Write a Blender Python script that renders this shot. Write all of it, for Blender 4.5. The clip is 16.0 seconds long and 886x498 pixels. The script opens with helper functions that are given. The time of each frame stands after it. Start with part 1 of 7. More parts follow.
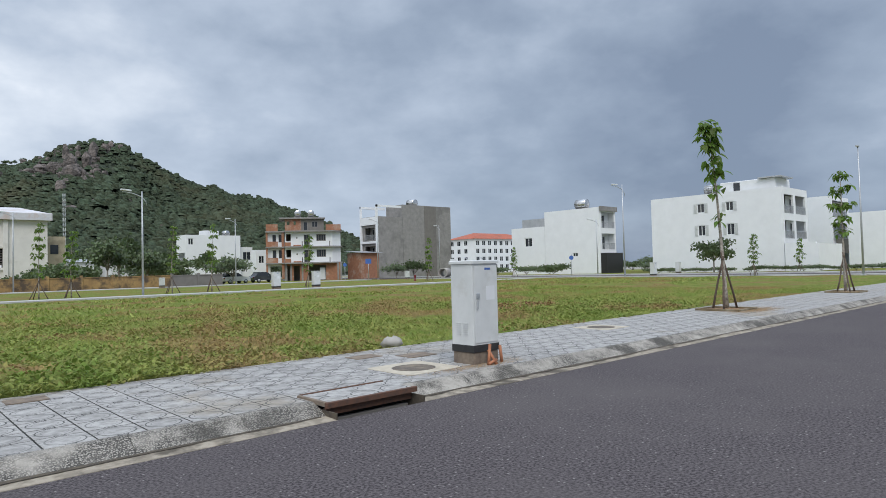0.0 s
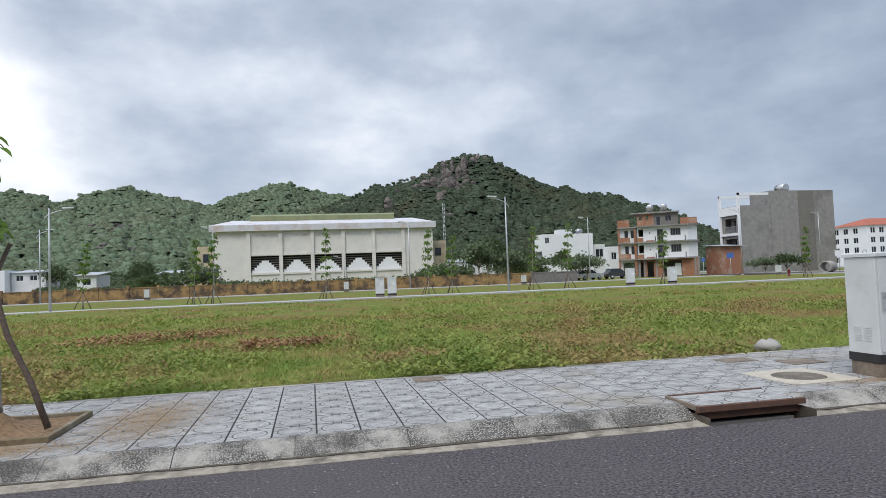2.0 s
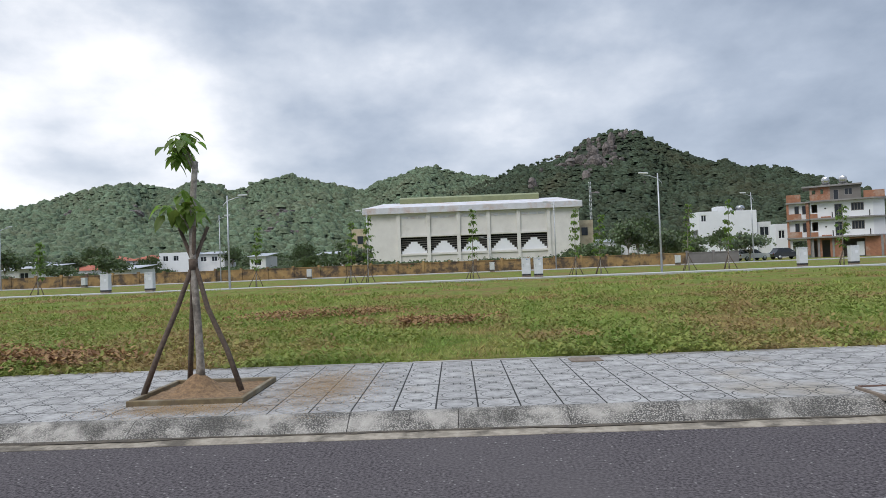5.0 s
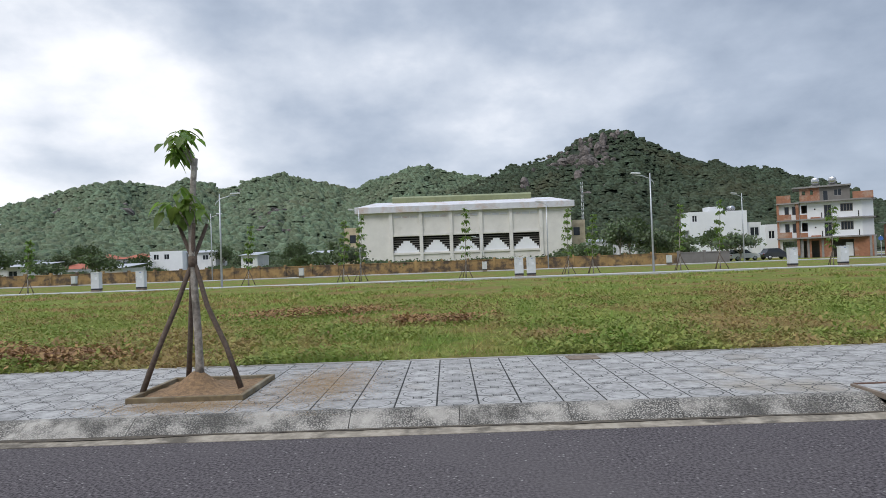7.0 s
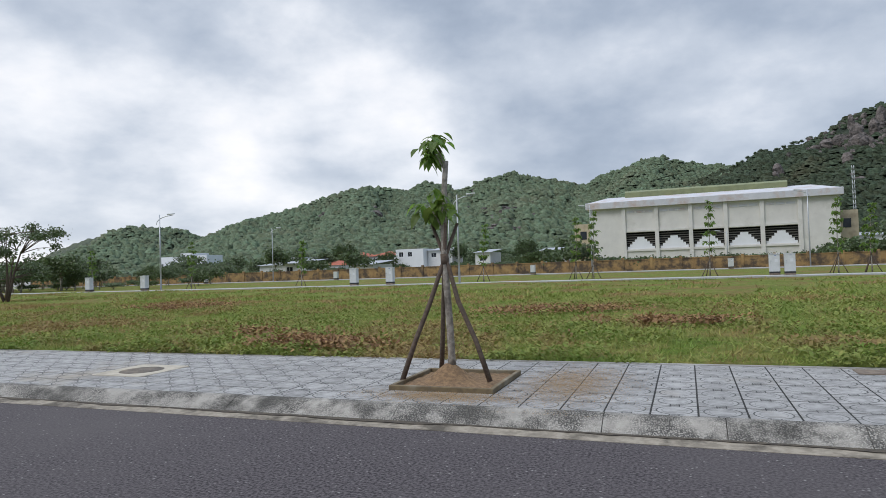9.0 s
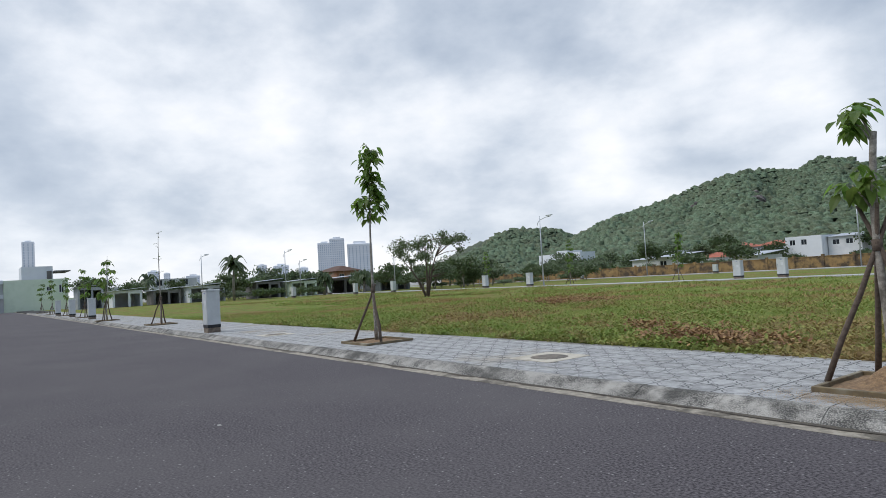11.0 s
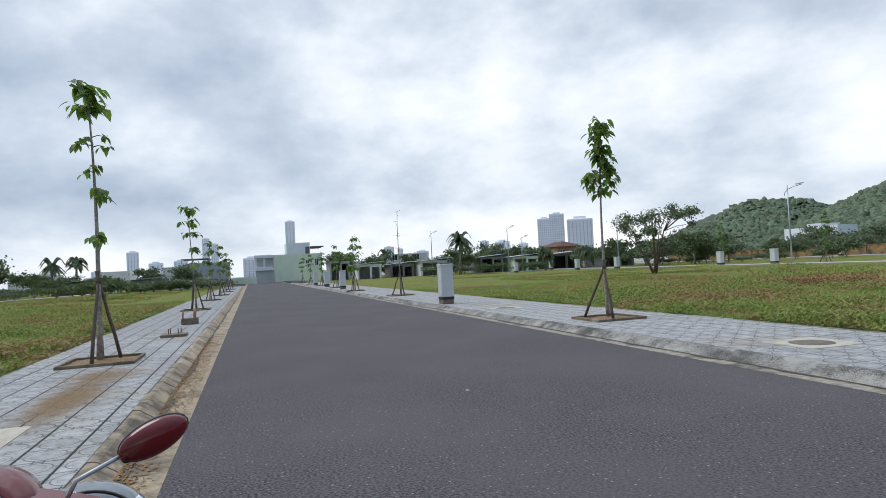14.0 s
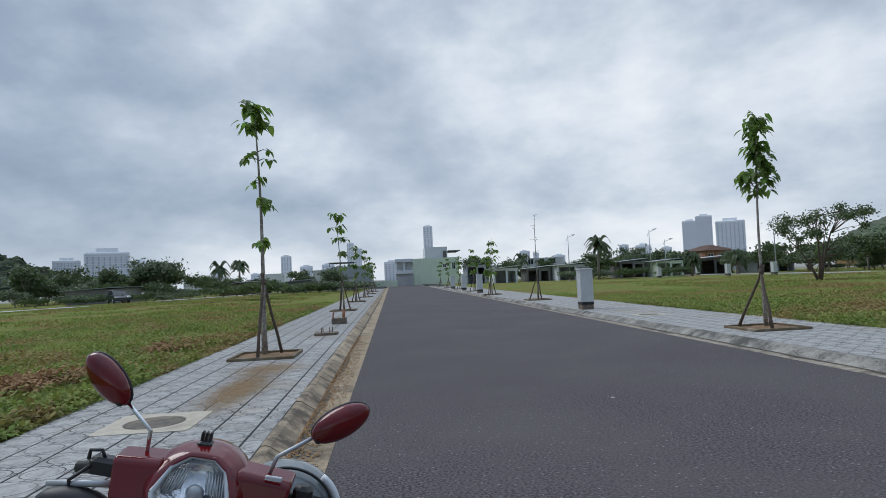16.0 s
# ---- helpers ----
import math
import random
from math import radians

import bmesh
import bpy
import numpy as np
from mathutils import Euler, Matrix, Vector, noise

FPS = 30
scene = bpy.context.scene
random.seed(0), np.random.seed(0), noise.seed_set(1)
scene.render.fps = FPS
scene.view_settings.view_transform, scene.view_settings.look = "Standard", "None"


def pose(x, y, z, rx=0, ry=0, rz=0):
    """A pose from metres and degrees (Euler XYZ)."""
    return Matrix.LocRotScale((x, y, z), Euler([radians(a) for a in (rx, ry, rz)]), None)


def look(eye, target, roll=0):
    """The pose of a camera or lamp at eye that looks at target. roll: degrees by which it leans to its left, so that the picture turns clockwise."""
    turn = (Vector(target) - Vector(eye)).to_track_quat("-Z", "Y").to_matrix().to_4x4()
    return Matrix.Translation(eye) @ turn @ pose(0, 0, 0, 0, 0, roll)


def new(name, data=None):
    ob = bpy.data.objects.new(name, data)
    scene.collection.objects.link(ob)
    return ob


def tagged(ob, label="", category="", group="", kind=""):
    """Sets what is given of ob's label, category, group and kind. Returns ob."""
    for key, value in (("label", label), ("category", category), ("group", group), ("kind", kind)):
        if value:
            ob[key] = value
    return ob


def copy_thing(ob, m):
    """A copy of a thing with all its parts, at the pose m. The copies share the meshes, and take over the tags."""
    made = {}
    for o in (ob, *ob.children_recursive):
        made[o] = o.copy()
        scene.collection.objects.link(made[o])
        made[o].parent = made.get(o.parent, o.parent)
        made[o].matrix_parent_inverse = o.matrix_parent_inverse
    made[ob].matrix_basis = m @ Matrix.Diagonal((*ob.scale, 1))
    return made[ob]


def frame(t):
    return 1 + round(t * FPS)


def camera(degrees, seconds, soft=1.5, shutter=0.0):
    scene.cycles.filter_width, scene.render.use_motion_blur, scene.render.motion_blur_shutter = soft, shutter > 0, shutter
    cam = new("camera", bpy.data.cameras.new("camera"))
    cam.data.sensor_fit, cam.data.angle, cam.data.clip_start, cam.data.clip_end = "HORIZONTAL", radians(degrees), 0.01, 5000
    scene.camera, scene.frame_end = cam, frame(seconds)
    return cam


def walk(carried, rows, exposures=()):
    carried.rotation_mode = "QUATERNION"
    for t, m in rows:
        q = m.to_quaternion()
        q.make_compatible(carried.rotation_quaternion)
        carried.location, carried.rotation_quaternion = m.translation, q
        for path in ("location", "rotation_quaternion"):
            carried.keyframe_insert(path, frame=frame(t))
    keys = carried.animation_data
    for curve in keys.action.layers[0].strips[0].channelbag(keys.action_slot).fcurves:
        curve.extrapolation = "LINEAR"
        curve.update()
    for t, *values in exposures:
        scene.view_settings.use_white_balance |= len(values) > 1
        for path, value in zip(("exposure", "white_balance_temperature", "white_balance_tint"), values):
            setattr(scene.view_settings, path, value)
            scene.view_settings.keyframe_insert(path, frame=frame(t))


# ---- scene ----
cam = camera(69.8, 16.0, soft=0.6)
ROWS = [
    (0, -0.001, -0.001, 1.492, -42.85, 1.77, -1.48),
    (0.5, -0.036, 0.019, 1.496, -32.18, 1.91, -1.75),
    (1, -0.081, 0.014, 1.505, -20.40, 2.30, -2.03),
    (1.5, -0.102, 0.018, 1.505, -14.86, 2.47, -2.03),
    (2, -0.108, 0.020, 1.511, -11.88, 2.45, -2.18),
    (2.5, -0.131, 0.014, 1.515, -8.02, 2.32, -2.26),
    (3, -0.152, 0.030, 1.504, -3.00, 2.11, -2.31),
    (3.5, -0.140, 0.049, 1.496, -0.45, 1.85, -2.36),
    (4, -0.184, 0.037, 1.496, 1.46, 1.56, -2.26),
    (6.5, -0.302, -0.045, 1.491, 0.46, 1.09, -2.07),
    (7, -0.336, -0.030, 1.482, 0.40, 1.12, -2.04),
    (7.5, -0.334, 0.044, 1.501, -0.06, 1.25, -1.75),
    (8, -0.349, 0.119, 1.491, 0.17, 1.35, -1.59),
    (8.5, -0.436, 0.127, 1.489, 7.40, 1.43, -1.55),
    (9, -0.537, 0.054, 1.495, 20.88, 1.56, -1.98),
    (9.5, -0.586, -0.035, 1.505, 33.63, 1.94, -2.81),
    (10, -0.631, -0.077, 1.505, 42.16, 2.27, -3.01),
    (10.2, -0.640, -0.105, 1.505, 44.48, 2.38, -3.13),
    (12.3, -0.640, -0.631, 1.491, 63.99, 2.28, -2.91),
    (12.5, -0.652, -0.621, 1.499, 64.81, 2.11, -2.77),
    (13, -0.629, -0.587, 1.511, 67.44, 1.74, -2.82),
    (13.5, -0.674, -0.560, 1.513, 70.15, 1.50, -2.87),
    (14, -0.684, -0.574, 1.513, 73.11, 1.57, -2.98),
    (14.5, -0.665, -0.615, 1.521, 76.01, 1.78, -3.02),
    (15, -0.656, -0.638, 1.530, 78.16, 1.96, -3.00),
    (15.5, -0.634, -0.661, 1.535, 82.44, 2.25, -2.85),
    (16, -0.621, -0.677, 1.515, 85.26, 2.53, -2.58),
]
walk(cam, [(t, pose(x, y, z, 90 + pitch, 0, yaw) @ pose(0, 0, 0, 0, 0, roll)) for t, x, y, z, yaw, pitch, roll in ROWS],
     exposures=[(0.0, 0.42, 6600, 11), (1.5, 0.42, 6650, 12), (3.5, 0.36, 6650, 12.5), (7.5, 0.34, 6620, 12.5), (8.5, 0.2, 6580, 12), (9.5, 0.18, 6500, 12), (12.5, 0.18, 6400, 10), (13.5, 0.25, 6350, 10), (14.5, 0.22, 6350, 10), (15.0, 0.18, 6300, 10), (16.0, -0.08, 6200, 9)])

# ---- sky, sun ----
SUN_YAW, SUN_EL = 148.0, 50.0
sun_dir = Vector((-math.sin(radians(SUN_YAW)) * math.cos(radians(SUN_EL)), math.cos(radians(SUN_YAW)) * math.cos(radians(SUN_EL)), math.sin(radians(SUN_EL))))
sun = new("sun", bpy.data.lights.new("sun", "SUN"))
sun.data.energy, sun.data.angle, sun.data.color = 1.35, radians(35), (1.0, 0.96, 0.9)
sun.matrix_world = look(sun_dir * 100, (0, 0, 0))


def nd(tree, kind, **kw):
    n = tree.nodes.new(kind)
    for k, v in kw.items():
        n.inputs[k.replace("_", " ")].default_value = v
    return n


def mth(tree, op, a, b=None, clamp=False):
    n = tree.nodes.new("ShaderNodeMath")
    n.operation, n.use_clamp = op, clamp
    for i, v in enumerate((a, b)):
        if v is None:
            continue
        if isinstance(v, (int, float)):
            n.inputs[i].default_value = v
        else:
            tree.links.new(v, n.inputs[i])
    return n.outputs[0]


def mixc(tree, fac, a, b, mode="MIX"):
    n = tree.nodes.new("ShaderNodeMix")
    n.data_type, n.blend_type = "RGBA", mode
    for sock, v in ((n.inputs[0], fac), (n.inputs[6], a), (n.inputs[7], b)):
        if isinstance(v, (int, float)):
            sock.default_value = v
        elif isinstance(v, tuple):
            sock.default_value = (*v, 1)
        else:
            tree.links.new(v, sock)
    return n.outputs[2]


def ramp(tree, fac, stops):
    n = tree.nodes.new("ShaderNodeValToRGB")
    els = n.color_ramp.elements
    while len(els) < len(stops):
        els.new(0.5)
    for e, (p, c) in zip(els, stops):
        e.position, e.color = p, (c, c, c, 1) if isinstance(c, (int, float)) else (*c, 1)
    tree.links.new(fac, n.inputs[0])
    return n.outputs[0]


world = bpy.data.worlds.new("sky")
scene.world = world
world.use_nodes = True
wt = world.node_tree
wt.nodes.clear()
sky = wt.nodes.new("ShaderNodeTexSky")
sky.sky_type, sky.sun_disc = "NISHITA", False
sky.sun_elevation, sky.sun_rotation = radians(SUN_EL), radians(-SUN_YAW)
tc = wt.nodes.new("ShaderNodeTexCoord")
sep = wt.nodes.new("ShaderNodeSeparateXYZ")
wt.links.new(tc.outputs["Generated"], sep.inputs[0])
up = mth(wt, "MAXIMUM", sep.outputs[2], 0.0)
comb = wt.nodes.new("ShaderNodeCombineXYZ")
wt.links.new(sep.outputs[0], comb.inputs[0])
wt.links.new(sep.outputs[1], comb.inputs[1])
wt.links.new(mth(wt, "MULTIPLY", mth(wt, "POWER", up, 0.8), 1.7), comb.inputs[2])
n1 = nd(wt, "ShaderNodeTexNoise", Scale=4.4, Detail=7.0, Roughness=0.53, Distortion=0.0)
n2 = nd(wt, "ShaderNodeTexNoise", Scale=1.3, Detail=3.0, Roughness=0.5)
for n in (n1, n2):
    wt.links.new(comb.outputs[0], n.inputs["Vector"])
# the hidden sun brightens the cloud round it
dot = wt.nodes.new("ShaderNodeVectorMath")
dot.operation = "DOT_PRODUCT"
wt.links.new(tc.outputs["Generated"], dot.inputs[0])
dot.inputs[1].default_value = (-math.sin(radians(72)) * 0.96, math.cos(radians(72)) * 0.96, 0.28)
# the first stops add an unseen bright patch opposite, to light east-facing walls
glow = ramp(wt, mth(wt, "ADD", mth(wt, "MULTIPLY", dot.outputs["Value"], 0.5), 0.5), [(0.0, 1.0), (0.03, 0.7), (0.07, 0.06), (0.42, 0.12), (0.55, 0.26), (0.68, 0.42), (0.78, 0.6), (0.92, 0.9), (1.0, 1.0)])
cloud = mth(wt, "ADD", mth(wt, "MULTIPLY", n1.outputs[0], 0.5), mth(wt, "ADD", mth(wt, "MULTIPLY", n2.outputs[0], 0.28), 0.055))
cloud = mth(wt, "ADD", cloud, mth(wt, "MULTIPLY", glow, 0.27))
for yaw, el, size, gain in ((29.0, 10.0, 0.965, 0.12), (56.0, 13.0, 0.992, 0.09), (69.0, 20.0, 0.95, 0.06), (-60.0, 5.0, 0.94, -0.1), (-30.0, 24.0, 0.86, 0.06), (108.0, 18.0, 0.93, -0.03)):    # thin and heavy places in the cloud
    thin = wt.nodes.new("ShaderNodeVectorMath")
    thin.operation = "DOT_PRODUCT"
    wt.links.new(tc.outputs["Generated"], thin.inputs[0])
    thin.inputs[1].default_value = (-math.sin(radians(yaw)) * math.cos(radians(el)), math.cos(radians(yaw)) * math.cos(radians(el)), math.sin(radians(el)))
    cloud = mth(wt, "ADD", cloud, mth(wt, "MULTIPLY", ramp(wt, thin.outputs["Value"], [(size, 0.0), (1.0, 1.0)]), gain))
low = ramp(wt, up, [(0.0, 1.0), (0.2, 0.0)])
cloud = mth(wt, "ADD", cloud, mth(wt, "MULTIPLY", mth(wt, "MULTIPLY", low, glow), 0.08))
tone = ramp(wt, cloud, [(0.34, (0.165, 0.215, 0.3)), (0.47, (0.25, 0.312, 0.405)), (0.58, (0.365, 0.435, 0.535)), (0.68, (0.54, 0.605, 0.69)), (0.76, (0.76, 0.805, 0.86)), (0.86, (1.0, 1.0, 1.0))])
bg_cloud = nd(wt, "ShaderNodeBackground", Strength=1.0)
# an overcast sky grows brighter towards the zenith
wt.links.new(mth(wt, "ADD", 1.0, mth(wt, "MULTIPLY", mth(wt, "MAXIMUM", mth(wt, "SUBTRACT", up, 0.42), 0.0), 2.6)), bg_cloud.inputs[1])
wt.links.new(tone, bg_cloud.inputs[0])
bg_sky = nd(wt, "ShaderNodeBackground", Strength=0.1)
wt.links.new(sky.outputs[0], bg_sky.inputs[0])
mixs = wt.nodes.new("ShaderNodeMixShader")
mixs.inputs[0].default_value = 0.94
wt.links.new(bg_sky.outputs[0], mixs.inputs[1])
wt.links.new(bg_cloud.outputs[0], mixs.inputs[2])
wout = wt.nodes.new("ShaderNodeOutputWorld")
wt.links.new(mixs.outputs[0], wout.inputs[0])


# ---- materials ----
def material(name, c1, c2=None, rough=0.8, metal=0.0, scale=6.0, detail=6.0, lo=0.35, hi=0.65, bump=0.0, bscale=60.0, bdist=0.01,
             stain=None, sscale=0.8, slo=0.5, shi=0.7, local=False, rnd=0.0, coat=0.0, spec=None):
    """Two colours mixed by fine noise, stains by broad noise, and a fine relief."""
    m = bpy.data.materials.new(name)
    m.use_nodes = True
    t = m.node_tree
    b = t.nodes["Principled BSDF"]
    b.inputs["Roughness"].default_value, b.inputs["Metallic"].default_value = rough, metal
    b.inputs["Coat Weight"].default_value = coat
    if spec is not None:
        b.inputs["Specular IOR Level"].default_value = spec
    g = t.nodes.new("ShaderNodeTexCoord").outputs["Object"] if local else t.nodes.new("ShaderNodeNewGeometry").outputs["Position"]
    n = nd(t, "ShaderNodeTexNoise", Scale=scale, Detail=detail, Roughness=0.6)
    t.links.new(g, n.inputs["Vector"])
    col = mixc(t, ramp(t, n.outputs[0], [(lo, 0.0), (hi, 1.0)]), c1, c2 or tuple(0.85 * v for v in c1))
    if stain:
        s = nd(t, "ShaderNodeTexNoise", Scale=sscale, Detail=5.0, Roughness=0.65)
        t.links.new(g, s.inputs["Vector"])
        col = mixc(t, ramp(t, s.outputs[0], [(slo, 0.0), (shi, 1.0)]), col, stain)
    if rnd:
        o = t.nodes.new("ShaderNodeObjectInfo")
        v = mth(t, "ADD", mth(t, "MULTIPLY", o.outputs["Random"], 2 * rnd), 1 - rnd)
        hs = nd(t, "ShaderNodeHueSaturation")
        t.links.new(v, hs.inputs["Value"])
        t.links.new(col, hs.inputs["Color"])
        col = hs.outputs[0]
    t.links.new(col, b.inputs["Base Color"])
    if bump:
        bn = nd(t, "ShaderNodeTexNoise", Scale=bscale, Detail=4.0, Roughness=0.6)
        t.links.new(g, bn.inputs["Vector"])
        bp = nd(t, "ShaderNodeBump", Strength=bump, Distance=bdist)
        t.links.new(bn.outputs[0], bp.inputs["Height"])
        t.links.new(bp.outputs[0], b.inputs["Normal"])
    return m


def leaf_material(name, c1, c2, rough=0.5, scale=3.0, trans=0.25):
    m = material(name, c1, c2, rough=rough, scale=scale, detail=3, lo=0.3, hi=0.7)
    t = m.node_tree
    b = t.nodes["Principled BSDF"]
    isl = t.nodes.new("ShaderNodeNewGeometry").outputs["Random Per Island"]
    hs = nd(t, "ShaderNodeHueSaturation")
    t.links.new(mth(t, "ADD", mth(t, "MULTIPLY", isl, 0.7), 0.65), hs.inputs["Value"])
    t.links.new(mth(t, "ADD", mth(t, "MULTIPLY", isl, 0.03), 0.485), hs.inputs["Hue"])
    t.links.new(b.inputs["Base Color"].links[0].from_socket, hs.inputs["Color"])
    t.links.new(hs.outputs[0], b.inputs["Base Color"])
    tr = t.nodes.new("ShaderNodeBsdfTranslucent")
    t.links.new(hs.outputs[0], tr.inputs["Color"])
    mx = t.nodes.new("ShaderNodeMixShader")
    mx.inputs[0].default_value = trans
    t.links.new(b.outputs[0], mx.inputs[1])
    t.links.new(tr.outputs[0], mx.inputs[2])
    t.links.new(mx.outputs[0], t.nodes["Material Output"].inputs[0])
    return m


def asphalt_material():
    m = material("asphalt", (0.135, 0.12, 0.124), (0.036, 0.031, 0.034), rough=0.92, scale=42, detail=8, lo=0.4, hi=0.6, bump=0.7, bscale=220, bdist=0.005,
                 stain=(0.108, 0.097, 0.097), sscale=0.35, slo=0.42, shi=0.75, spec=0.2)
    t = m.node_tree
    b = t.nodes["Principled BSDF"]
    g = t.nodes.new("ShaderNodeNewGeometry").outputs["Position"]
    v = nd(t, "ShaderNodeTexVoronoi", Scale=27.0)
    t.links.new(g, v.inputs["Vector"])
    grit = ramp(t, v.outputs["Color"], [(0.72, 0.0), (0.8, 1.0)])
    dotm = ramp(t, v.outputs["Distance"], [(0.12, 1.0), (0.3, 0.0)])
    col = mixc(t, mth(t, "MULTIPLY", mth(t, "MULTIPLY", grit, dotm), 0.6), b.inputs["Base Color"].links[0].from_socket, (0.42, 0.4, 0.38))
    t.links.new(col, b.inputs["Base Color"])
    return m


TILE, TX0, TY0 = 0.4, -0.09, 5.95


def tile_material():
    """Grey cement paving with pressed rings and dirt in the grooves."""
    m = material("paving", (0.4, 0.392, 0.378), (0.25, 0.245, 0.234), rough=0.85, scale=11, bump=0.25, bscale=150, bdist=0.004,
                 stain=(0.3, 0.26, 0.2), sscale=0.5, slo=0.55, shi=0.72, rnd=0.1)
    t = m.node_tree
    b = t.nodes["Principled BSDF"]
    g = t.nodes.new("ShaderNodeNewGeometry").outputs["Position"]
    sp = t.nodes.new("ShaderNodeSeparateXYZ")
    t.links.new(g, sp.inputs[0])
    u = mth(t, "SUBTRACT", mth(t, "FRACT", mth(t, "DIVIDE", mth(t, "SUBTRACT", sp.outputs[0], TX0 - 40), TILE)), 0.5)
    w = mth(t, "SUBTRACT", mth(t, "FRACT", mth(t, "DIVIDE", mth(t, "SUBTRACT", sp.outputs[1], TY0 - 40), TILE)), 0.5)
    r = mth(t, "SQRT", mth(t, "ADD", mth(t, "MULTIPLY", u, u), mth(t, "MULTIPLY", w, w)))
    au, aw = mth(t, "ABSOLUTE", u), mth(t, "ABSOLUTE", w)

    def line(x, at, wide):
        return mth(t, "LESS_THAN", mth(t, "ABSOLUTE", mth(t, "SUBTRACT", x, at)), wide)

    ring = mth(t, "MAXIMUM", line(r, 0.385, 0.017), mth(t, "MULTIPLY", line(r, 0.27, 0.011), 0.4))
    far = mth(t, "GREATER_THAN", r, 0.4)
    cross = mth(t, "MULTIPLY", far, mth(t, "MAXIMUM", line(au, 0.1, 0.014), line(aw, 0.1, 0.014)))
    cross = mth(t, "MAXIMUM", cross, mth(t, "MULTIPLY", mth(t, "MULTIPLY", far, mth(t, "LESS_THAN", au, 0.11)), line(aw, 0.44, 0.012)))
    groove = mth(t, "MAXIMUM", ring, cross)
    wear = nd(t, "ShaderNodeTexNoise", Scale=1.7, Detail=4.0)
    t.links.new(g, wear.inputs["Vector"])
    amount = mth(t, "MULTIPLY", groove, ramp(t, wear.outputs[0], [(0.3, 0.35), (0.6, 0.95)]))
    col = mixc(t, amount, b.inputs["Base Color"].links[0].from_socket, (0.045, 0.045, 0.044))
    t.links.new(col, b.inputs["Base Color"])
    bp = nd(t, "ShaderNodeBump", Strength=0.5, Distance=0.006)
    bp.invert = True
    t.links.new(groove, bp.inputs["Height"])
    t.links.new(b.inputs["Normal"].links[0].from_socket, bp.inputs["Normal"])
    t.links.new(bp.outputs[0], b.inputs["Normal"])
    return m


def meadow_colour(t, g):
    """Green, straw and red-brown patches of the mown field, at two scales."""
    def field(scale, detail, rough, stops):
        n = nd(t, "ShaderNodeTexNoise", Scale=scale, Detail=detail, Roughness=rough)
        t.links.new(g, n.inputs["Vector"])
        return ramp(t, n.outputs[0], stops)
    col = mixc(t, field(0.8, 7, 0.62, [(0.36, 0.0), (0.64, 1.0)]), (0.14, 0.2, 0.034), (0.27, 0.28, 0.075))
    col = mixc(t, field(2.6, 5, 0.6, [(0.52, 0.0), (0.7, 0.7)]), col, (0.3, 0.29, 0.1))
    col = mixc(t, field(5.5, 4, 0.6, [(0.42, 0.5), (0.56, 0.0)]), col, (0.085, 0.14, 0.022))
    col = mixc(t, field(0.26, 7, 0.72, [(0.49, 0.0), (0.57, 0.8)]), col, (0.26, 0.165, 0.075))
    col = mixc(t, field(1.5, 6, 0.7, [(0.6, 0.0), (0.7, 0.45)]), col, (0.2, 0.125, 0.055))
    return col


def grass_material():
    m = material("grass_ground", (0.17, 0.21, 0.045), (0.25, 0.25, 0.07), rough=0.95, scale=1.4, detail=9, bump=1.0, bscale=14, bdist=0.1, spec=0.1)
    t = m.node_tree
    b = t.nodes["Principled BSDF"]
    g = t.nodes.new("ShaderNodeNewGeometry").outputs["Position"]
    n = nd(t, "ShaderNodeTexNoise", Scale=5.0, Detail=9.0, Roughness=0.8)
    t.links.new(g, n.inputs["Vector"])
    f = mth(t, "MULTIPLY", ramp(t, n.outputs[0], [(0.36, 1.0), (0.54, 0.0)]), 0.6)
    col = mixc(t, f, meadow_colour(t, g), (0.085, 0.115, 0.025))
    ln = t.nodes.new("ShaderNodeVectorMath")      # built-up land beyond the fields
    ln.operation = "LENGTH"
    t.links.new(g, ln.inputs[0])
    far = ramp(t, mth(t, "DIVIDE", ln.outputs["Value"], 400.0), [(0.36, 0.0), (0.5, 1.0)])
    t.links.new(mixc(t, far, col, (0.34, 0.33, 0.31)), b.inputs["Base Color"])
    return m


def meadow_leaf(name, rough, trans, bright):
    m = leaf_material(name, (0.13, 0.2, 0.03), (0.22, 0.23, 0.06), rough=rough, trans=trans)
    t = m.node_tree
    hs = next(n for n in t.nodes if n.type == "HUE_SAT")
    isl = t.nodes.new("ShaderNodeNewGeometry").outputs["Random Per Island"]
    t.links.new(mth(t, "ADD", mth(t, "MULTIPLY", isl, 0.4), 0.8), hs.inputs["Value"])
    g = t.nodes.new("ShaderNodeNewGeometry").outputs["Position"]
    t.links.new(mixc(t, 1.0, meadow_colour(t, g), (bright, bright, bright), "MULTIPLY"), hs.inputs["Color"])
    return m


def hill_material(name, dark, light, gap_shade, soil):
    """Scrub-covered ground between the trees of a hill, the shade between clumps put into its colour."""
    m = material(name, dark, light, rough=0.95, scale=0.11, detail=8, bump=1.0, bscale=0.35, bdist=1.4, stain=soil, sscale=0.02, slo=0.55, shi=0.75, spec=0.1)
    t = m.node_tree
    b = t.nodes["Principled BSDF"]
    g = t.nodes.new("ShaderNodeNewGeometry").outputs["Position"]
    v = nd(t, "ShaderNodeTexVoronoi", Scale=0.2, Randomness=1.0)
    t.links.new(g, v.inputs["Vector"])
    t.links.new(mixc(t, ramp(t, v.outputs["Distance"], [(0.35, 0.0), (0.8, 0.7)]), b.inputs["Base Color"].links[0].from_socket, gap_shade), b.inputs["Base Color"])
    return m


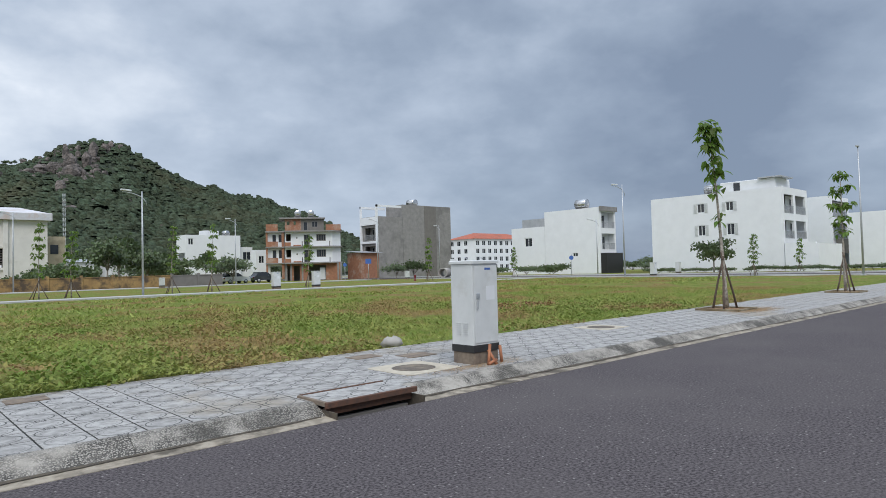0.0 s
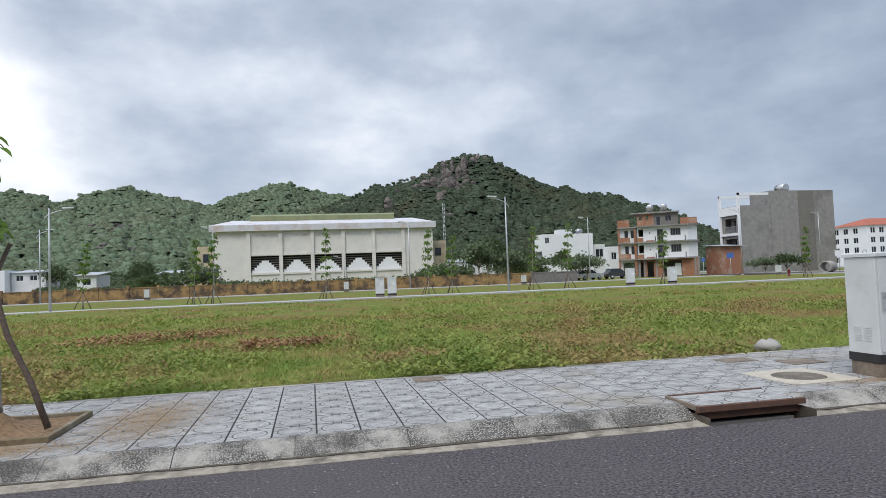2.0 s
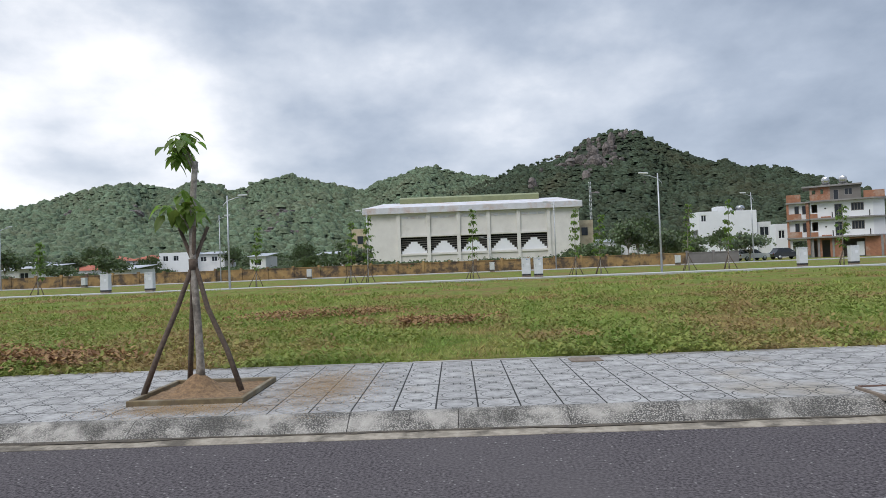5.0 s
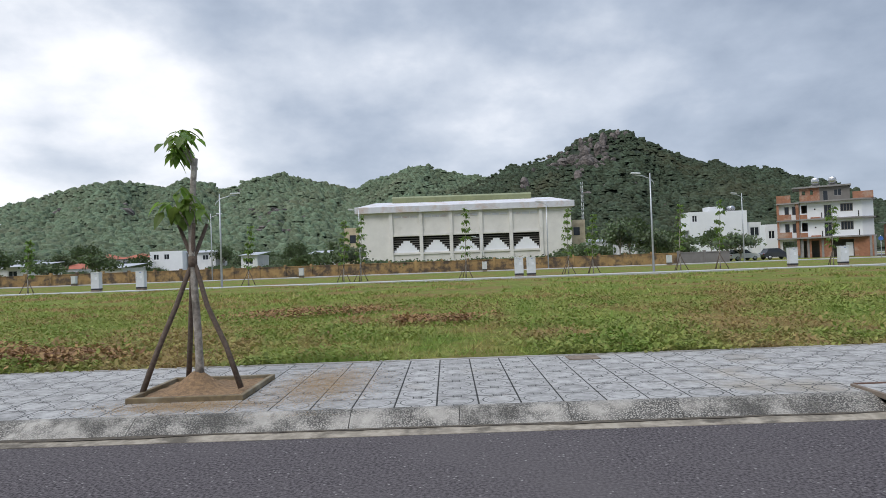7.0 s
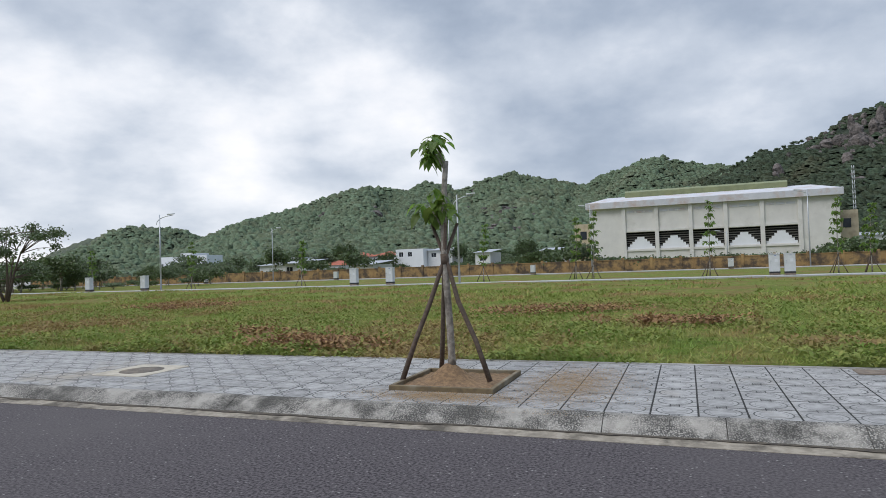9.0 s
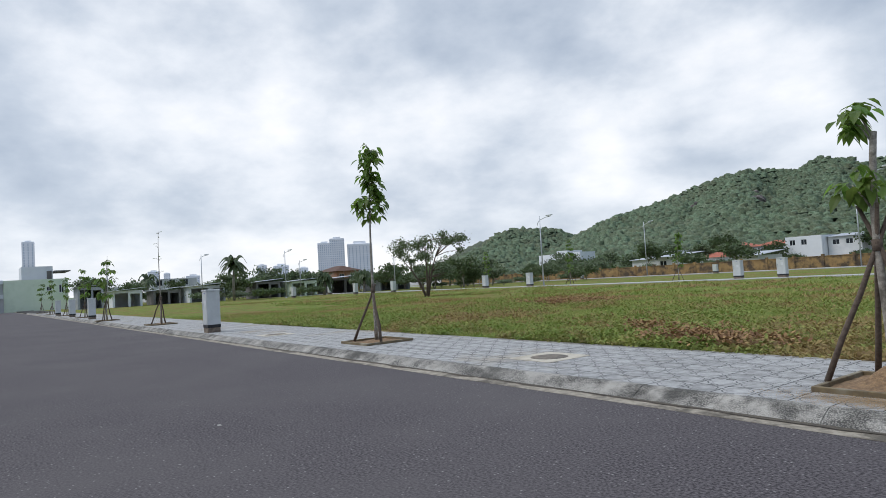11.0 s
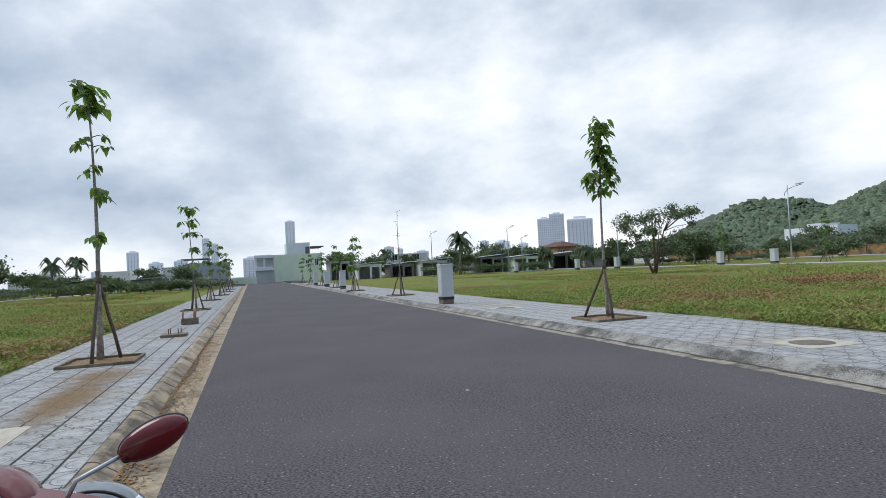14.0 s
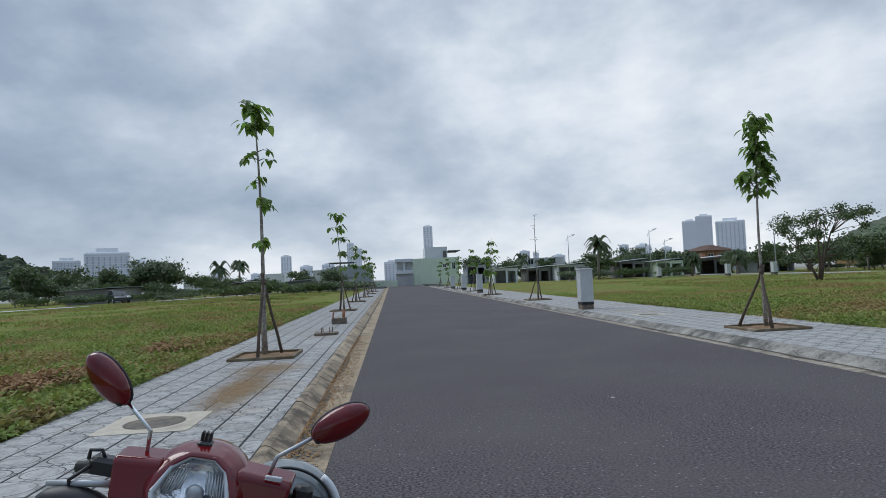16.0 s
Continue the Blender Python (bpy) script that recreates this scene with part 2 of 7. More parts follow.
def canopy_material(name, dark, light, dry):
    """Tree tops of a wooded slope: each crown its own green, mottled by its leaves, dry patches between."""
    m = material(name, dark, light, rough=0.9, scale=1.3, detail=6, lo=0.36, hi=0.62, bump=0.8, bscale=2.4, bdist=0.4, stain=dry, sscale=0.016, slo=0.52, shi=0.72, spec=0.1)
    t = m.node_tree
    b = t.nodes["Principled BSDF"]
    isl = t.nodes.new("ShaderNodeNewGeometry").outputs["Random Per Island"]
    hs = nd(t, "ShaderNodeHueSaturation")
    t.links.new(mth(t, "ADD", mth(t, "MULTIPLY", isl, 0.4), 0.8), hs.inputs["Value"])
    t.links.new(mth(t, "ADD", mth(t, "MULTIPLY", isl, 0.04), 0.475), hs.inputs["Hue"])
    t.links.new(b.inputs["Base Color"].links[0].from_socket, hs.inputs["Color"])
    t.links.new(hs.outputs[0], b.inputs["Base Color"])
    return m


def kerb_material():
    """Worn concrete with pale pebbles showing on the face and dark damp stains."""
    m = material("kerb_concrete", (0.42, 0.395, 0.35), (0.32, 0.3, 0.265), rough=0.9, scale=9, detail=5, bump=0.4, bscale=60, bdist=0.006)
    t = m.node_tree
    b = t.nodes["Principled BSDF"]
    g = t.nodes.new("ShaderNodeNewGeometry")
    v = nd(t, "ShaderNodeTexVoronoi", Scale=62.0)
    t.links.new(g.outputs["Position"], v.inputs["Vector"])
    wear = nd(t, "ShaderNodeTexNoise", Scale=2.2, Detail=6.0, Roughness=0.7)
    t.links.new(g.outputs["Position"], wear.inputs["Vector"])
    pit = mth(t, "MULTIPLY", ramp(t, v.outputs["Distance"], [(0.36, 0.0), (0.6, 0.95)]), ramp(t, wear.outputs[0], [(0.38, 0.08), (0.58, 0.95)]))
    col = mixc(t, pit, b.inputs["Base Color"].links[0].from_socket, (0.055, 0.052, 0.047))
    damp = nd(t, "ShaderNodeTexNoise", Scale=1.1, Detail=5.0, Roughness=0.6)
    t.links.new(g.outputs["Position"], damp.inputs["Vector"])
    col = mixc(t, mth(t, "MULTIPLY", ramp(t, damp.outputs[0], [(0.53, 0.0), (0.66, 1.0)]), 0.8), col, (0.075, 0.07, 0.06))
    t.links.new(col, b.inputs["Base Color"])
    bp = nd(t, "ShaderNodeBump", Strength=0.9, Distance=0.012)
    bp.invert = True
    t.links.new(pit, bp.inputs["Height"])
    t.links.new(b.inputs["Normal"].links[0].from_socket, bp.inputs["Normal"])
    t.links.new(bp.outputs[0], b.inputs["Normal"])
    return m


def glass_material():
    m = material("window_glass", (0.03, 0.035, 0.04), (0.02, 0.024, 0.03), rough=0.08, scale=2)
    return m


M = dict(
    asphalt=asphalt_material(), tile=tile_material(), grass=grass_material(), glass=glass_material(),
    kerb=kerb_material(),
    hill=hill_material("rocky_hill_ground", (0.036, 0.05, 0.036), (0.062, 0.075, 0.052), (0.024, 0.034, 0.025), (0.075, 0.066, 0.045)),
    # paler than the rocky hill: distance haze put into the ground colour
    hill_hazy=hill_material("hazy_hill_ground", (0.095, 0.115, 0.085), (0.14, 0.158, 0.11), (0.07, 0.085, 0.065), (0.14, 0.13, 0.09)),
    canopy=canopy_material("forest_canopy", (0.042, 0.062, 0.042), (0.076, 0.098, 0.061), (0.084, 0.09, 0.055)),
    # tree tops of the farther hills, lightened in the colour for haze
    canopy_hazy=canopy_material("hazy_canopy", (0.1, 0.145, 0.09), (0.165, 0.21, 0.135), (0.18, 0.2, 0.13)),
    gutter=material("gutter_concrete", (0.36, 0.315, 0.25), (0.23, 0.2, 0.155), rough=0.9, scale=9, lo=0.4, hi=0.6, bump=0.6, bscale=70, stain=(0.1, 0.085, 0.065), sscale=1.9, slo=0.5, shi=0.62),
    surround=material("cover_surround", (0.52, 0.47, 0.38), (0.42, 0.375, 0.3), rough=0.9, scale=8, bump=0.3, bscale=60, stain=(0.3, 0.26, 0.2), sscale=2.2, slo=0.55, shi=0.75),
    pave_bed=material("paving_mortar", (0.016, 0.016, 0.015), (0.035, 0.033, 0.029), rough=0.95, scale=20),
    kerb_warm=material("kerb_concrete_warm", (0.4, 0.315, 0.215), (0.23, 0.18, 0.125), rough=0.9, scale=5, lo=0.4, hi=0.62, bump=0.8, bscale=26, bdist=0.016, stain=(0.1, 0.08, 0.058), sscale=2.6, slo=0.5, shi=0.64, rnd=0.12),
    clear=material("clear_lens", (0.95, 0.96, 0.97), (0.93, 0.94, 0.95), rough=0.03, scale=5),
    gutter_s=material("gutter_concrete_dirty", (0.4, 0.315, 0.21), (0.26, 0.2, 0.13), rough=0.95, scale=14, bump=0.6, bscale=70, stain=(0.13, 0.1, 0.07), sscale=1.8, slo=0.5, shi=0.68),
    smoke=material("smoky_plastic", (0.2, 0.22, 0.23), (0.16, 0.18, 0.19), rough=0.12, scale=5, coat=0.3),
    dark_brown=material("gutter_brown", (0.06, 0.05, 0.04), (0.11, 0.09, 0.065), rough=0.95, scale=16, bump=0.6, bscale=70),
    concrete=material("concrete", (0.4, 0.38, 0.35), (0.32, 0.31, 0.29), rough=0.9, scale=5, bump=0.3, bscale=50, stain=(0.24, 0.22, 0.2), sscale=0.9),
    far_pave=material("far_paving", (0.46, 0.46, 0.45), (0.38, 0.38, 0.37), rough=0.9, scale=1.5),
    soil=material("tree_pit_soil", (0.33, 0.21, 0.11), (0.17, 0.105, 0.06), rough=0.95, scale=22, bump=1.0, bscale=35, bdist=0.03),
    pit_wood=material("pit_frame", (0.2, 0.15, 0.08), (0.12, 0.09, 0.055), rough=0.85, scale=12, bump=0.5, bscale=60, stain=(0.3, 0.27, 0.2), sscale=3),
    bark=material("bark", (0.4, 0.365, 0.315), (0.22, 0.195, 0.165), rough=0.9, scale=14, lo=0.4, hi=0.6, bump=0.7, bscale=40, bdist=0.01, stain=(0.13, 0.115, 0.095), sscale=5, slo=0.54, shi=0.66),
    prop=material("prop_pole", (0.085, 0.06, 0.045), (0.14, 0.105, 0.08), rough=0.9, scale=25, bump=0.8, bscale=60, bdist=0.01),
    dirt=material("sandy_dirt", (0.42, 0.285, 0.15), (0.31, 0.21, 0.115), rough=0.95, scale=20, bump=0.6, bscale=50),
    # near-black colour stands in for the shade inside rooms, bays and holes
    dark=material("dark_void", (0.02, 0.02, 0.02), (0.03, 0.028, 0.026), rough=0.95, scale=8),
    cab=material("cabinet_paint", (0.6, 0.62, 0.62), (0.54, 0.56, 0.56), rough=0.45, scale=4, stain=(0.47, 0.47, 0.45), sscale=2.2, slo=0.6, shi=0.8),
    cab_band=material("cabinet_band", (0.015, 0.015, 0.017), (0.03, 0.03, 0.03), rough=0.6, scale=9),
    plinth=material("cabinet_plinth", (0.25, 0.2, 0.15), (0.14, 0.11, 0.09), rough=0.95, scale=9, bump=0.6, bscale=40),
    conduit=material("clay_conduit", (0.42, 0.17, 0.08), (0.32, 0.13, 0.07), rough=0.7, scale=14),
    rust=material("rusty_iron", (0.13, 0.06, 0.035), (0.075, 0.045, 0.035), rough=0.85, scale=15, bump=0.5, bscale=70),
    iron=material("cast_iron_cover", (0.145, 0.12, 0.095), (0.085, 0.073, 0.06), rough=0.8, scale=18, bump=0.6, bscale=60, stain=(0.26, 0.21, 0.15), sscale=2.5),
    steel=material("galvanised_steel", (0.5, 0.52, 0.54), (0.42, 0.44, 0.46), rough=0.45, metal=0.6, scale=5),
    tank=material("steel_tank", (0.6, 0.6, 0.6), (0.5, 0.5, 0.5), rough=0.25, metal=0.9, scale=3),
    white=material("white_render", (0.78, 0.8, 0.82), (0.74, 0.76, 0.78), rough=0.8, scale=0.8, stain=(0.68, 0.7, 0.72), sscale=0.35, slo=0.6, shi=0.9),
    cream=material("cream_render", (0.71, 0.695, 0.655), (0.64, 0.625, 0.59), rough=0.85, scale=0.7, stain=(0.46, 0.44, 0.39), sscale=0.3, slo=0.55, shi=0.85),
    fascia=material("grey_fascia", (0.62, 0.63, 0.66), (0.54, 0.55, 0.58), rough=0.8, scale=0.9, stain=(0.5, 0.4, 0.36), sscale=0.5),
    roofgreen=material("green_metal_roof", (0.24, 0.26, 0.13), (0.19, 0.21, 0.11), rough=0.5, scale=1.2),
    brick=material("bare_brick", (0.36, 0.17, 0.1), (0.27, 0.13, 0.08), rough=0.9, scale=3.0, bump=0.4, bscale=9, bdist=0.03, stain=(0.42, 0.33, 0.27), sscale=0.6),
    raw=material("raw_cement", (0.29, 0.28, 0.27), (0.22, 0.215, 0.21), rough=0.9, scale=1.5, bump=0.2, bscale=8, stain=(0.17, 0.165, 0.16), sscale=0.3, slo=0.5, shi=0.7),
    raw2=material("dark_cement", (0.19, 0.18, 0.165), (0.16, 0.15, 0.14), rough=0.9, scale=1.5, bump=0.2, bscale=8),
    redroof=material("red_tiles", (0.46, 0.13, 0.075), (0.36, 0.11, 0.065), rough=0.8, scale=2, stain=(0.25, 0.1, 0.07), sscale=0.4),
    mint=material("mint_render", (0.76, 0.84, 0.68), (0.71, 0.8, 0.63), rough=0.85, scale=0.6, stain=(0.62, 0.69, 0.55), sscale=0.3, slo=0.55, shi=0.8),
    ochre=material("ochre_wall", (0.36, 0.235, 0.095), (0.25, 0.155, 0.065), rough=0.9, scale=1.1, stain=(0.085, 0.062, 0.042), sscale=0.8, slo=0.45, shi=0.6),
    ochre_pale=material("pale_ochre_render", (0.5, 0.43, 0.31), (0.42, 0.36, 0.26), rough=0.9, scale=1.0, stain=(0.3, 0.25, 0.18), sscale=0.5),
    tin=material("tin_sheet", (0.45, 0.47, 0.5), (0.36, 0.38, 0.41), rough=0.55, metal=0.3, scale=1.2),
    town=material("town_wall", (0.66, 0.66, 0.66), (0.56, 0.57, 0.58), rough=0.85, scale=0.5, rnd=0.2),
    # tower walls and glass are paled for distance haze, in the colour itself
    tower=material("tower_wall", (0.86, 0.87, 0.89), (0.8, 0.82, 0.85), rough=0.7, scale=0.05, rnd=0.08),
    tower_glass=material("tower_glass", (0.5, 0.56, 0.64), (0.42, 0.48, 0.57), rough=0.25, scale=0.1),
    rock=material("boulder_rock", (0.21, 0.18, 0.165), (0.085, 0.076, 0.07), rough=0.95, scale=0.35, detail=9, lo=0.4, hi=0.6, bump=1.0, bscale=0.6, bdist=1.5, stain=(0.05, 0.047, 0.042), sscale=0.16, slo=0.52, shi=0.66),
    red=material("red_paint", (0.15, 0.003, 0.006), (0.11, 0.002, 0.004), rough=0.12, scale=6, coat=0.5, spec=0.35, stain=(0.08, 0.004, 0.007), sscale=9, slo=0.58, shi=0.75, local=True),
    chrome=material("chrome", (0.7, 0.7, 0.7), (0.6, 0.6, 0.6), rough=0.12, metal=1.0, scale=5),
    black=material("black_plastic", (0.012, 0.012, 0.013), (0.02, 0.02, 0.02), rough=0.45, scale=12),
    silver=material("silver_panel", (0.5, 0.52, 0.54), (0.45, 0.47, 0.49), rough=0.3, scale=5, coat=0.4),
    lens=material("headlamp_lens", (0.75, 0.77, 0.78), (0.6, 0.62, 0.64), rough=0.08, metal=0.75, scale=30, bump=0.5, bscale=18),
    sign_blue=material("blue_plate", (0.05, 0.13, 0.4), (0.04, 0.11, 0.35), rough=0.5, scale=6),
    paper=material("paper_label", (0.68, 0.7, 0.72), (0.64, 0.66, 0.68), rough=0.8, scale=6),
    leaf=leaf_material("sapling_leaf", (0.11, 0.195, 0.033), (0.18, 0.27, 0.055), trans=0.58),
    leaf_old=leaf_material("tree_leaf", (0.08, 0.118, 0.05), (0.125, 0.165, 0.072), trans=0.35),
    weed=meadow_leaf("weed_leaf", 0.85, 0.3, 1.2),
    blade=meadow_leaf("grass_blade", 0.85, 0.25, 1.35),
    car_dark=material("dark_car_paint", (0.03, 0.035, 0.045), (0.025, 0.03, 0.04), rough=0.25, scale=3, coat=0.8),
    car_white=material("white_car_paint", (0.7, 0.7, 0.7), (0.65, 0.65, 0.66), rough=0.25, scale=3, coat=0.8),
    dead_weed=leaf_material("dead_weed", (0.25, 0.135, 0.06), (0.34, 0.21, 0.1), rough=0.9, trans=0.2, scale=6.0),
    litter=material("dry_leaf", (0.3, 0.17, 0.06), (0.2, 0.1, 0.04), rough=0.9, scale=30),
)

M["clear"].node_tree.nodes["Principled BSDF"].inputs["Transmission Weight"].default_value = 1.0
M["clear"].node_tree.nodes["Principled BSDF"].inputs["IOR"].default_value = 1.12


# ---- mesh building ----
class Shape:
    """Collects vertices and faces of one mesh."""

    def __init__(self):
        self.v, self.f, self.s = [], [], []

    def add(self, verts, faces, smooth=False, m=None):
        k = len(self.v)
        self.v += [tuple(m @ Vector(p)) for p in verts] if m is not None else [tuple(p) for p in verts]
        self.f += [tuple(i + k for i in f) for f in faces]
        self.s += [smooth] * len(faces)
        return self

    def box(self, x0, x1, y0, y1, z0, z1, c=0.0, m=None):
        """A box, its upright and upper edges cut back by c."""
        if c <= 0:
            v = [(x, y, z) for z in (z0, z1) for x, y in ((x0, y0), (x1, y0), (x1, y1), (x0, y1))]
            f = [(3, 2, 1, 0), (4, 5, 6, 7), (0, 1, 5, 4), (1, 2, 6, 5), (2, 3, 7, 6), (3, 0, 4, 7)]
            return self.add(v, f, m=m)

        def ring(d, z):
            return [(x0 + d + c, y0 + d, z), (x1 - d - c, y0 + d, z), (x1 - d, y0 + d + c, z), (x1 - d, y1 - d - c, z),
                    (x1 - d - c, y1 - d, z), (x0 + d + c, y1 - d, z), (x0 + d, y1 - d - c, z), (x0 + d, y0 + d + c, z)]
        v = ring(0, z0) + ring(0, z1 - c) + ring(c, z1)
        f = [tuple(range(7, -1, -1)), tuple(range(16, 24))]
        for a in (0, 8):
            f += [(a + i, a + (i + 1) % 8, a + 8 + (i + 1) % 8, a + 8 + i) for i in range(8)]
        return self.add(v, f, m=m)

    def tube(self, pts, rads, n=8, cap=True, smooth=True, m=None):
        """A round bar through the points."""
        pts = [Vector(p) for p in pts]
        v, f = [], []
        for i, p in enumerate(pts):
            d = (pts[min(i + 1, len(pts) - 1)] - pts[max(i - 1, 0)]).normalized()
            a = d.orthogonal().normalized() if i == 0 else (a - d * a.dot(d)).normalized()
            b = d.cross(a)
            r = rads[i] if isinstance(rads, (list, tuple)) else rads
            v += [tuple(p + (a * math.cos(2 * math.pi * k / n) + b * math.sin(2 * math.pi * k / n)) * r) for k in range(n)]
        for i in range(len(pts) - 1):
            f += [(i * n + k, i * n + (k + 1) % n, (i + 1) * n + (k + 1) % n, (i + 1) * n + k) for k in range(n)]
        if cap:
            f += [tuple(range(n - 1, -1, -1)), tuple((len(pts) - 1) * n + k for k in range(n))]
        return self.add(v, f, smooth, m)

    def ball(self, c, r, nu=12, nv=8, m=None, wob=0.0):
        """A rounded body of half sizes r, uneven by wob."""
        v, f = [], []
        for j in range(nv + 1):
            th = math.pi * j / nv
            for i in range(nu):
                ph = 2 * math.pi * i / nu
                d = Vector((math.sin(th) * math.cos(ph), math.sin(th) * math.sin(ph), math.cos(th)))
                k = 1 + wob * noise.noise(d * 2.3 + Vector(c))
                v.append((c[0] + r[0] * d.x * k, c[1] + r[1] * d.y * k, c[2] + r[2] * d.z * k))
        for j in range(nv):
            f += [(j * nu + i, (j + 1) * nu + i, (j + 1) * nu + (i + 1) % nu, j * nu + (i + 1) % nu) for i in range(nu)]
        return self.add(v, f, True, m)

    def mesh(self, name, mat):
        me = bpy.data.meshes.new(name)
        me.from_pydata(self.v, [], self.f)
        me.polygons.foreach_set("use_smooth", self.s)
        me.materials.append(M[mat])
        me.update()
        return me


def thing(name, label, category, at=(0, 0, 0), rz=0.0, group="", scale=1.0):
    ob = new(name)
    ob.matrix_basis = pose(*at, 0, 0, rz) @ Matrix.Scale(scale, 4)
    ob.empty_display_size = 0.2
    return tagged(ob, label, category, group)


def part(name, shape, mat, parent, label=""):
    ob = new(name, shape if isinstance(shape, bpy.types.Mesh) else shape.mesh(name, mat))
    ob.parent = parent
    if label:
        ob["label"] = label
    return ob


def structure(name, shape, mat, label=""):
    return tagged(new(name, shape.mesh(name, mat)), label, kind="structure")


def raw_mesh(name, verts, faces, mat, smooth=False):
    """A mesh from number arrays, with faces of one size."""
    me = bpy.data.meshes.new(name)
    n, k = len(faces), faces.shape[1]
    me.vertices.add(len(verts))
    me.vertices.foreach_set("co", np.asarray(verts, np.float32).ravel())
    me.loops.add(n * k)
    me.loops.foreach_set("vertex_index", faces.astype(np.int32).ravel())
    me.polygons.add(n)
    me.polygons.foreach_set("loop_start", np.arange(0, n * k, k, dtype=np.int32))
    me.polygons.foreach_set("use_smooth", np.full(n, smooth))
    me.materials.append(M[mat])
    me.update(calc_edges=True)
    me.validate()
    return me


def grid_noise(x, y, seed, octaves=4):
    """Smooth value noise on arrays, about -1 to 1."""
    out, amp, tot = 0, 1.0, 0.0
    rs = np.random.RandomState(seed)
    tab = rs.rand(256, 256) * 2 - 1
    for o in range(octaves):
        xi, yi = np.floor(x).astype(int), np.floor(y).astype(int)
        u, w = x - xi, y - yi
        u, w = u * u * (3 - 2 * u), w * w * (3 - 2 * w)
        a, b = tab[xi % 256, yi % 256], tab[(xi + 1) % 256, yi % 256]
        c, d = tab[xi % 256, (yi + 1) % 256], tab[(xi + 1) % 256, (yi + 1) % 256]
        out = out + amp * ((a * (1 - u) + b * u) * (1 - w) + (c * (1 - u) + d * u) * w)
        tot += amp
        amp, x, y = amp * 0.5, x * 2.03 + 17.3, y * 2.03 + 5.1
    return out / tot * 1.6


# ---- ground ----
PAVE, FIELD = 0.13, 0.1
KERB_N, KERB_S, PAVE_N, PAVE_S = 5.95, -1.86, 8.84, -4.56


def build_ground():
    def spread(near, step, far):
        a = list(np.arange(-near, near + 0.01, step))
        k, d = near, step
        tail = []
        while k < far:
            d *= 1.35
            k += d
            tail.append(k)
        return np.array([-q for q in reversed(tail)] + a + tail)
    xs = spread(70, 1.0, 4200)
    ys = spread(60, 1.0, 4200)
    edge = np.array([PAVE_S - 0.12, PAVE_S, PAVE_N, PAVE_N + 0.12])
    ys = np.sort(np.concatenate([ys[(ys < edge[0] - 0.05) | (ys > edge[3] + 0.05)], edge, np.linspace(PAVE_S + 0.5, PAVE_N - 0.5, 5)]))
    X, Y = np.meshgrid(xs, ys)
    Z = FIELD + 0.05 * grid_noise(X * 0.4, Y * 0.4, 3) + 0.06 * grid_noise(X * 0.11, Y * 0.11, 4)
    near = np.minimum(np.abs(Y - PAVE_N), np.abs(Y - PAVE_S))
    Z = np.where(near < 0.2, PAVE - 0.02, Z)
    Z = np.where(np.abs(Y - 62) < 16.5, FIELD, Z)
    Z = np.where((np.abs(X) > 60) | (Y > 45), np.minimum(Z, FIELD), Z)
    Z = np.where((Y > PAVE_S + 0.01) & (Y < PAVE_N - 0.01), -0.3, Z)
    nx = len(xs)
    i = np.arange(len(ys) - 1)[:, None] * nx + np.arange(nx - 1)[None]
    i = i.ravel()
    faces = np.stack([i, i + 1, i + 1 + nx, i + nx], 1)
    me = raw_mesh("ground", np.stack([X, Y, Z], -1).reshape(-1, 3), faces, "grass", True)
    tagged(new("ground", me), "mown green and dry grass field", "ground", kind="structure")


build_ground()
ROAD_W, ROAD_E = -150.0, 75.0
structure("road", Shape().box(ROAD_W, ROAD_E, -1.27, 5.45, -0.3, 0.0), "asphalt", "dark grey asphalt road")
DRAIN = (3.55, 4.72)


def strip(name, x0, x1, ya, za, yb, zb, mat, label):
    y0, y1 = min(ya, yb), max(ya, yb)
    z0, z1 = (za, zb) if ya < yb else (zb, za)
    v = [(x0, y0, -0.3), (x1, y0, -0.3), (x1, y1, -0.3), (x0, y1, -0.3), (x0, y0, z0), (x1, y0, z0), (x1, y1, z1), (x0, y1, z1)]
    return structure(name, Shape().add(v, [(3, 2, 1, 0), (4, 5, 6, 7), (0, 1, 5, 4), (1, 2, 6, 5), (2, 3, 7, 6), (3, 0, 4, 7)]), mat, label)


strip("gutter_1", ROAD_W, DRAIN[0], 5.45, 0.004, 5.65, 0.014, "gutter", "cream concrete gutter along the road")
strip("gutter_2", DRAIN[1], ROAD_E, 5.45, 0.004, 5.65, 0.014, "gutter", "cream concrete gutter along the road")
strip("gutter_3", ROAD_W, ROAD_E, -1.27, 0.004, -1.62, 0.014, "gutter_s", "dirty cream concrete gutter with fallen leaves")
structure("pavement_1", Shape().box(ROAD_W, ROAD_E, KERB_N, PAVE_N - 0.09, -0.3, PAVE - 0.003), "pave_bed", "mortar bed of the paved footpath")
structure("pavement_2", Shape().box(ROAD_W, ROAD_E, PAVE_S + 0.1, KERB_S, -0.3, PAVE - 0.003), "pave_bed", "mortar bed of the paved footpath")
structure("edging_1", Shape().box(ROAD_W, ROAD_E, PAVE_N - 0.09, PAVE_N, -0.3, PAVE + 0.004), "concrete", "concrete edging strip beside the grass")
structure("edging_2", Shape().box(ROAD_W, ROAD_E, PAVE_S, PAVE_S + 0.1, -0.3, PAVE - 0.03), "concrete", "concrete edging strip beside the grass")
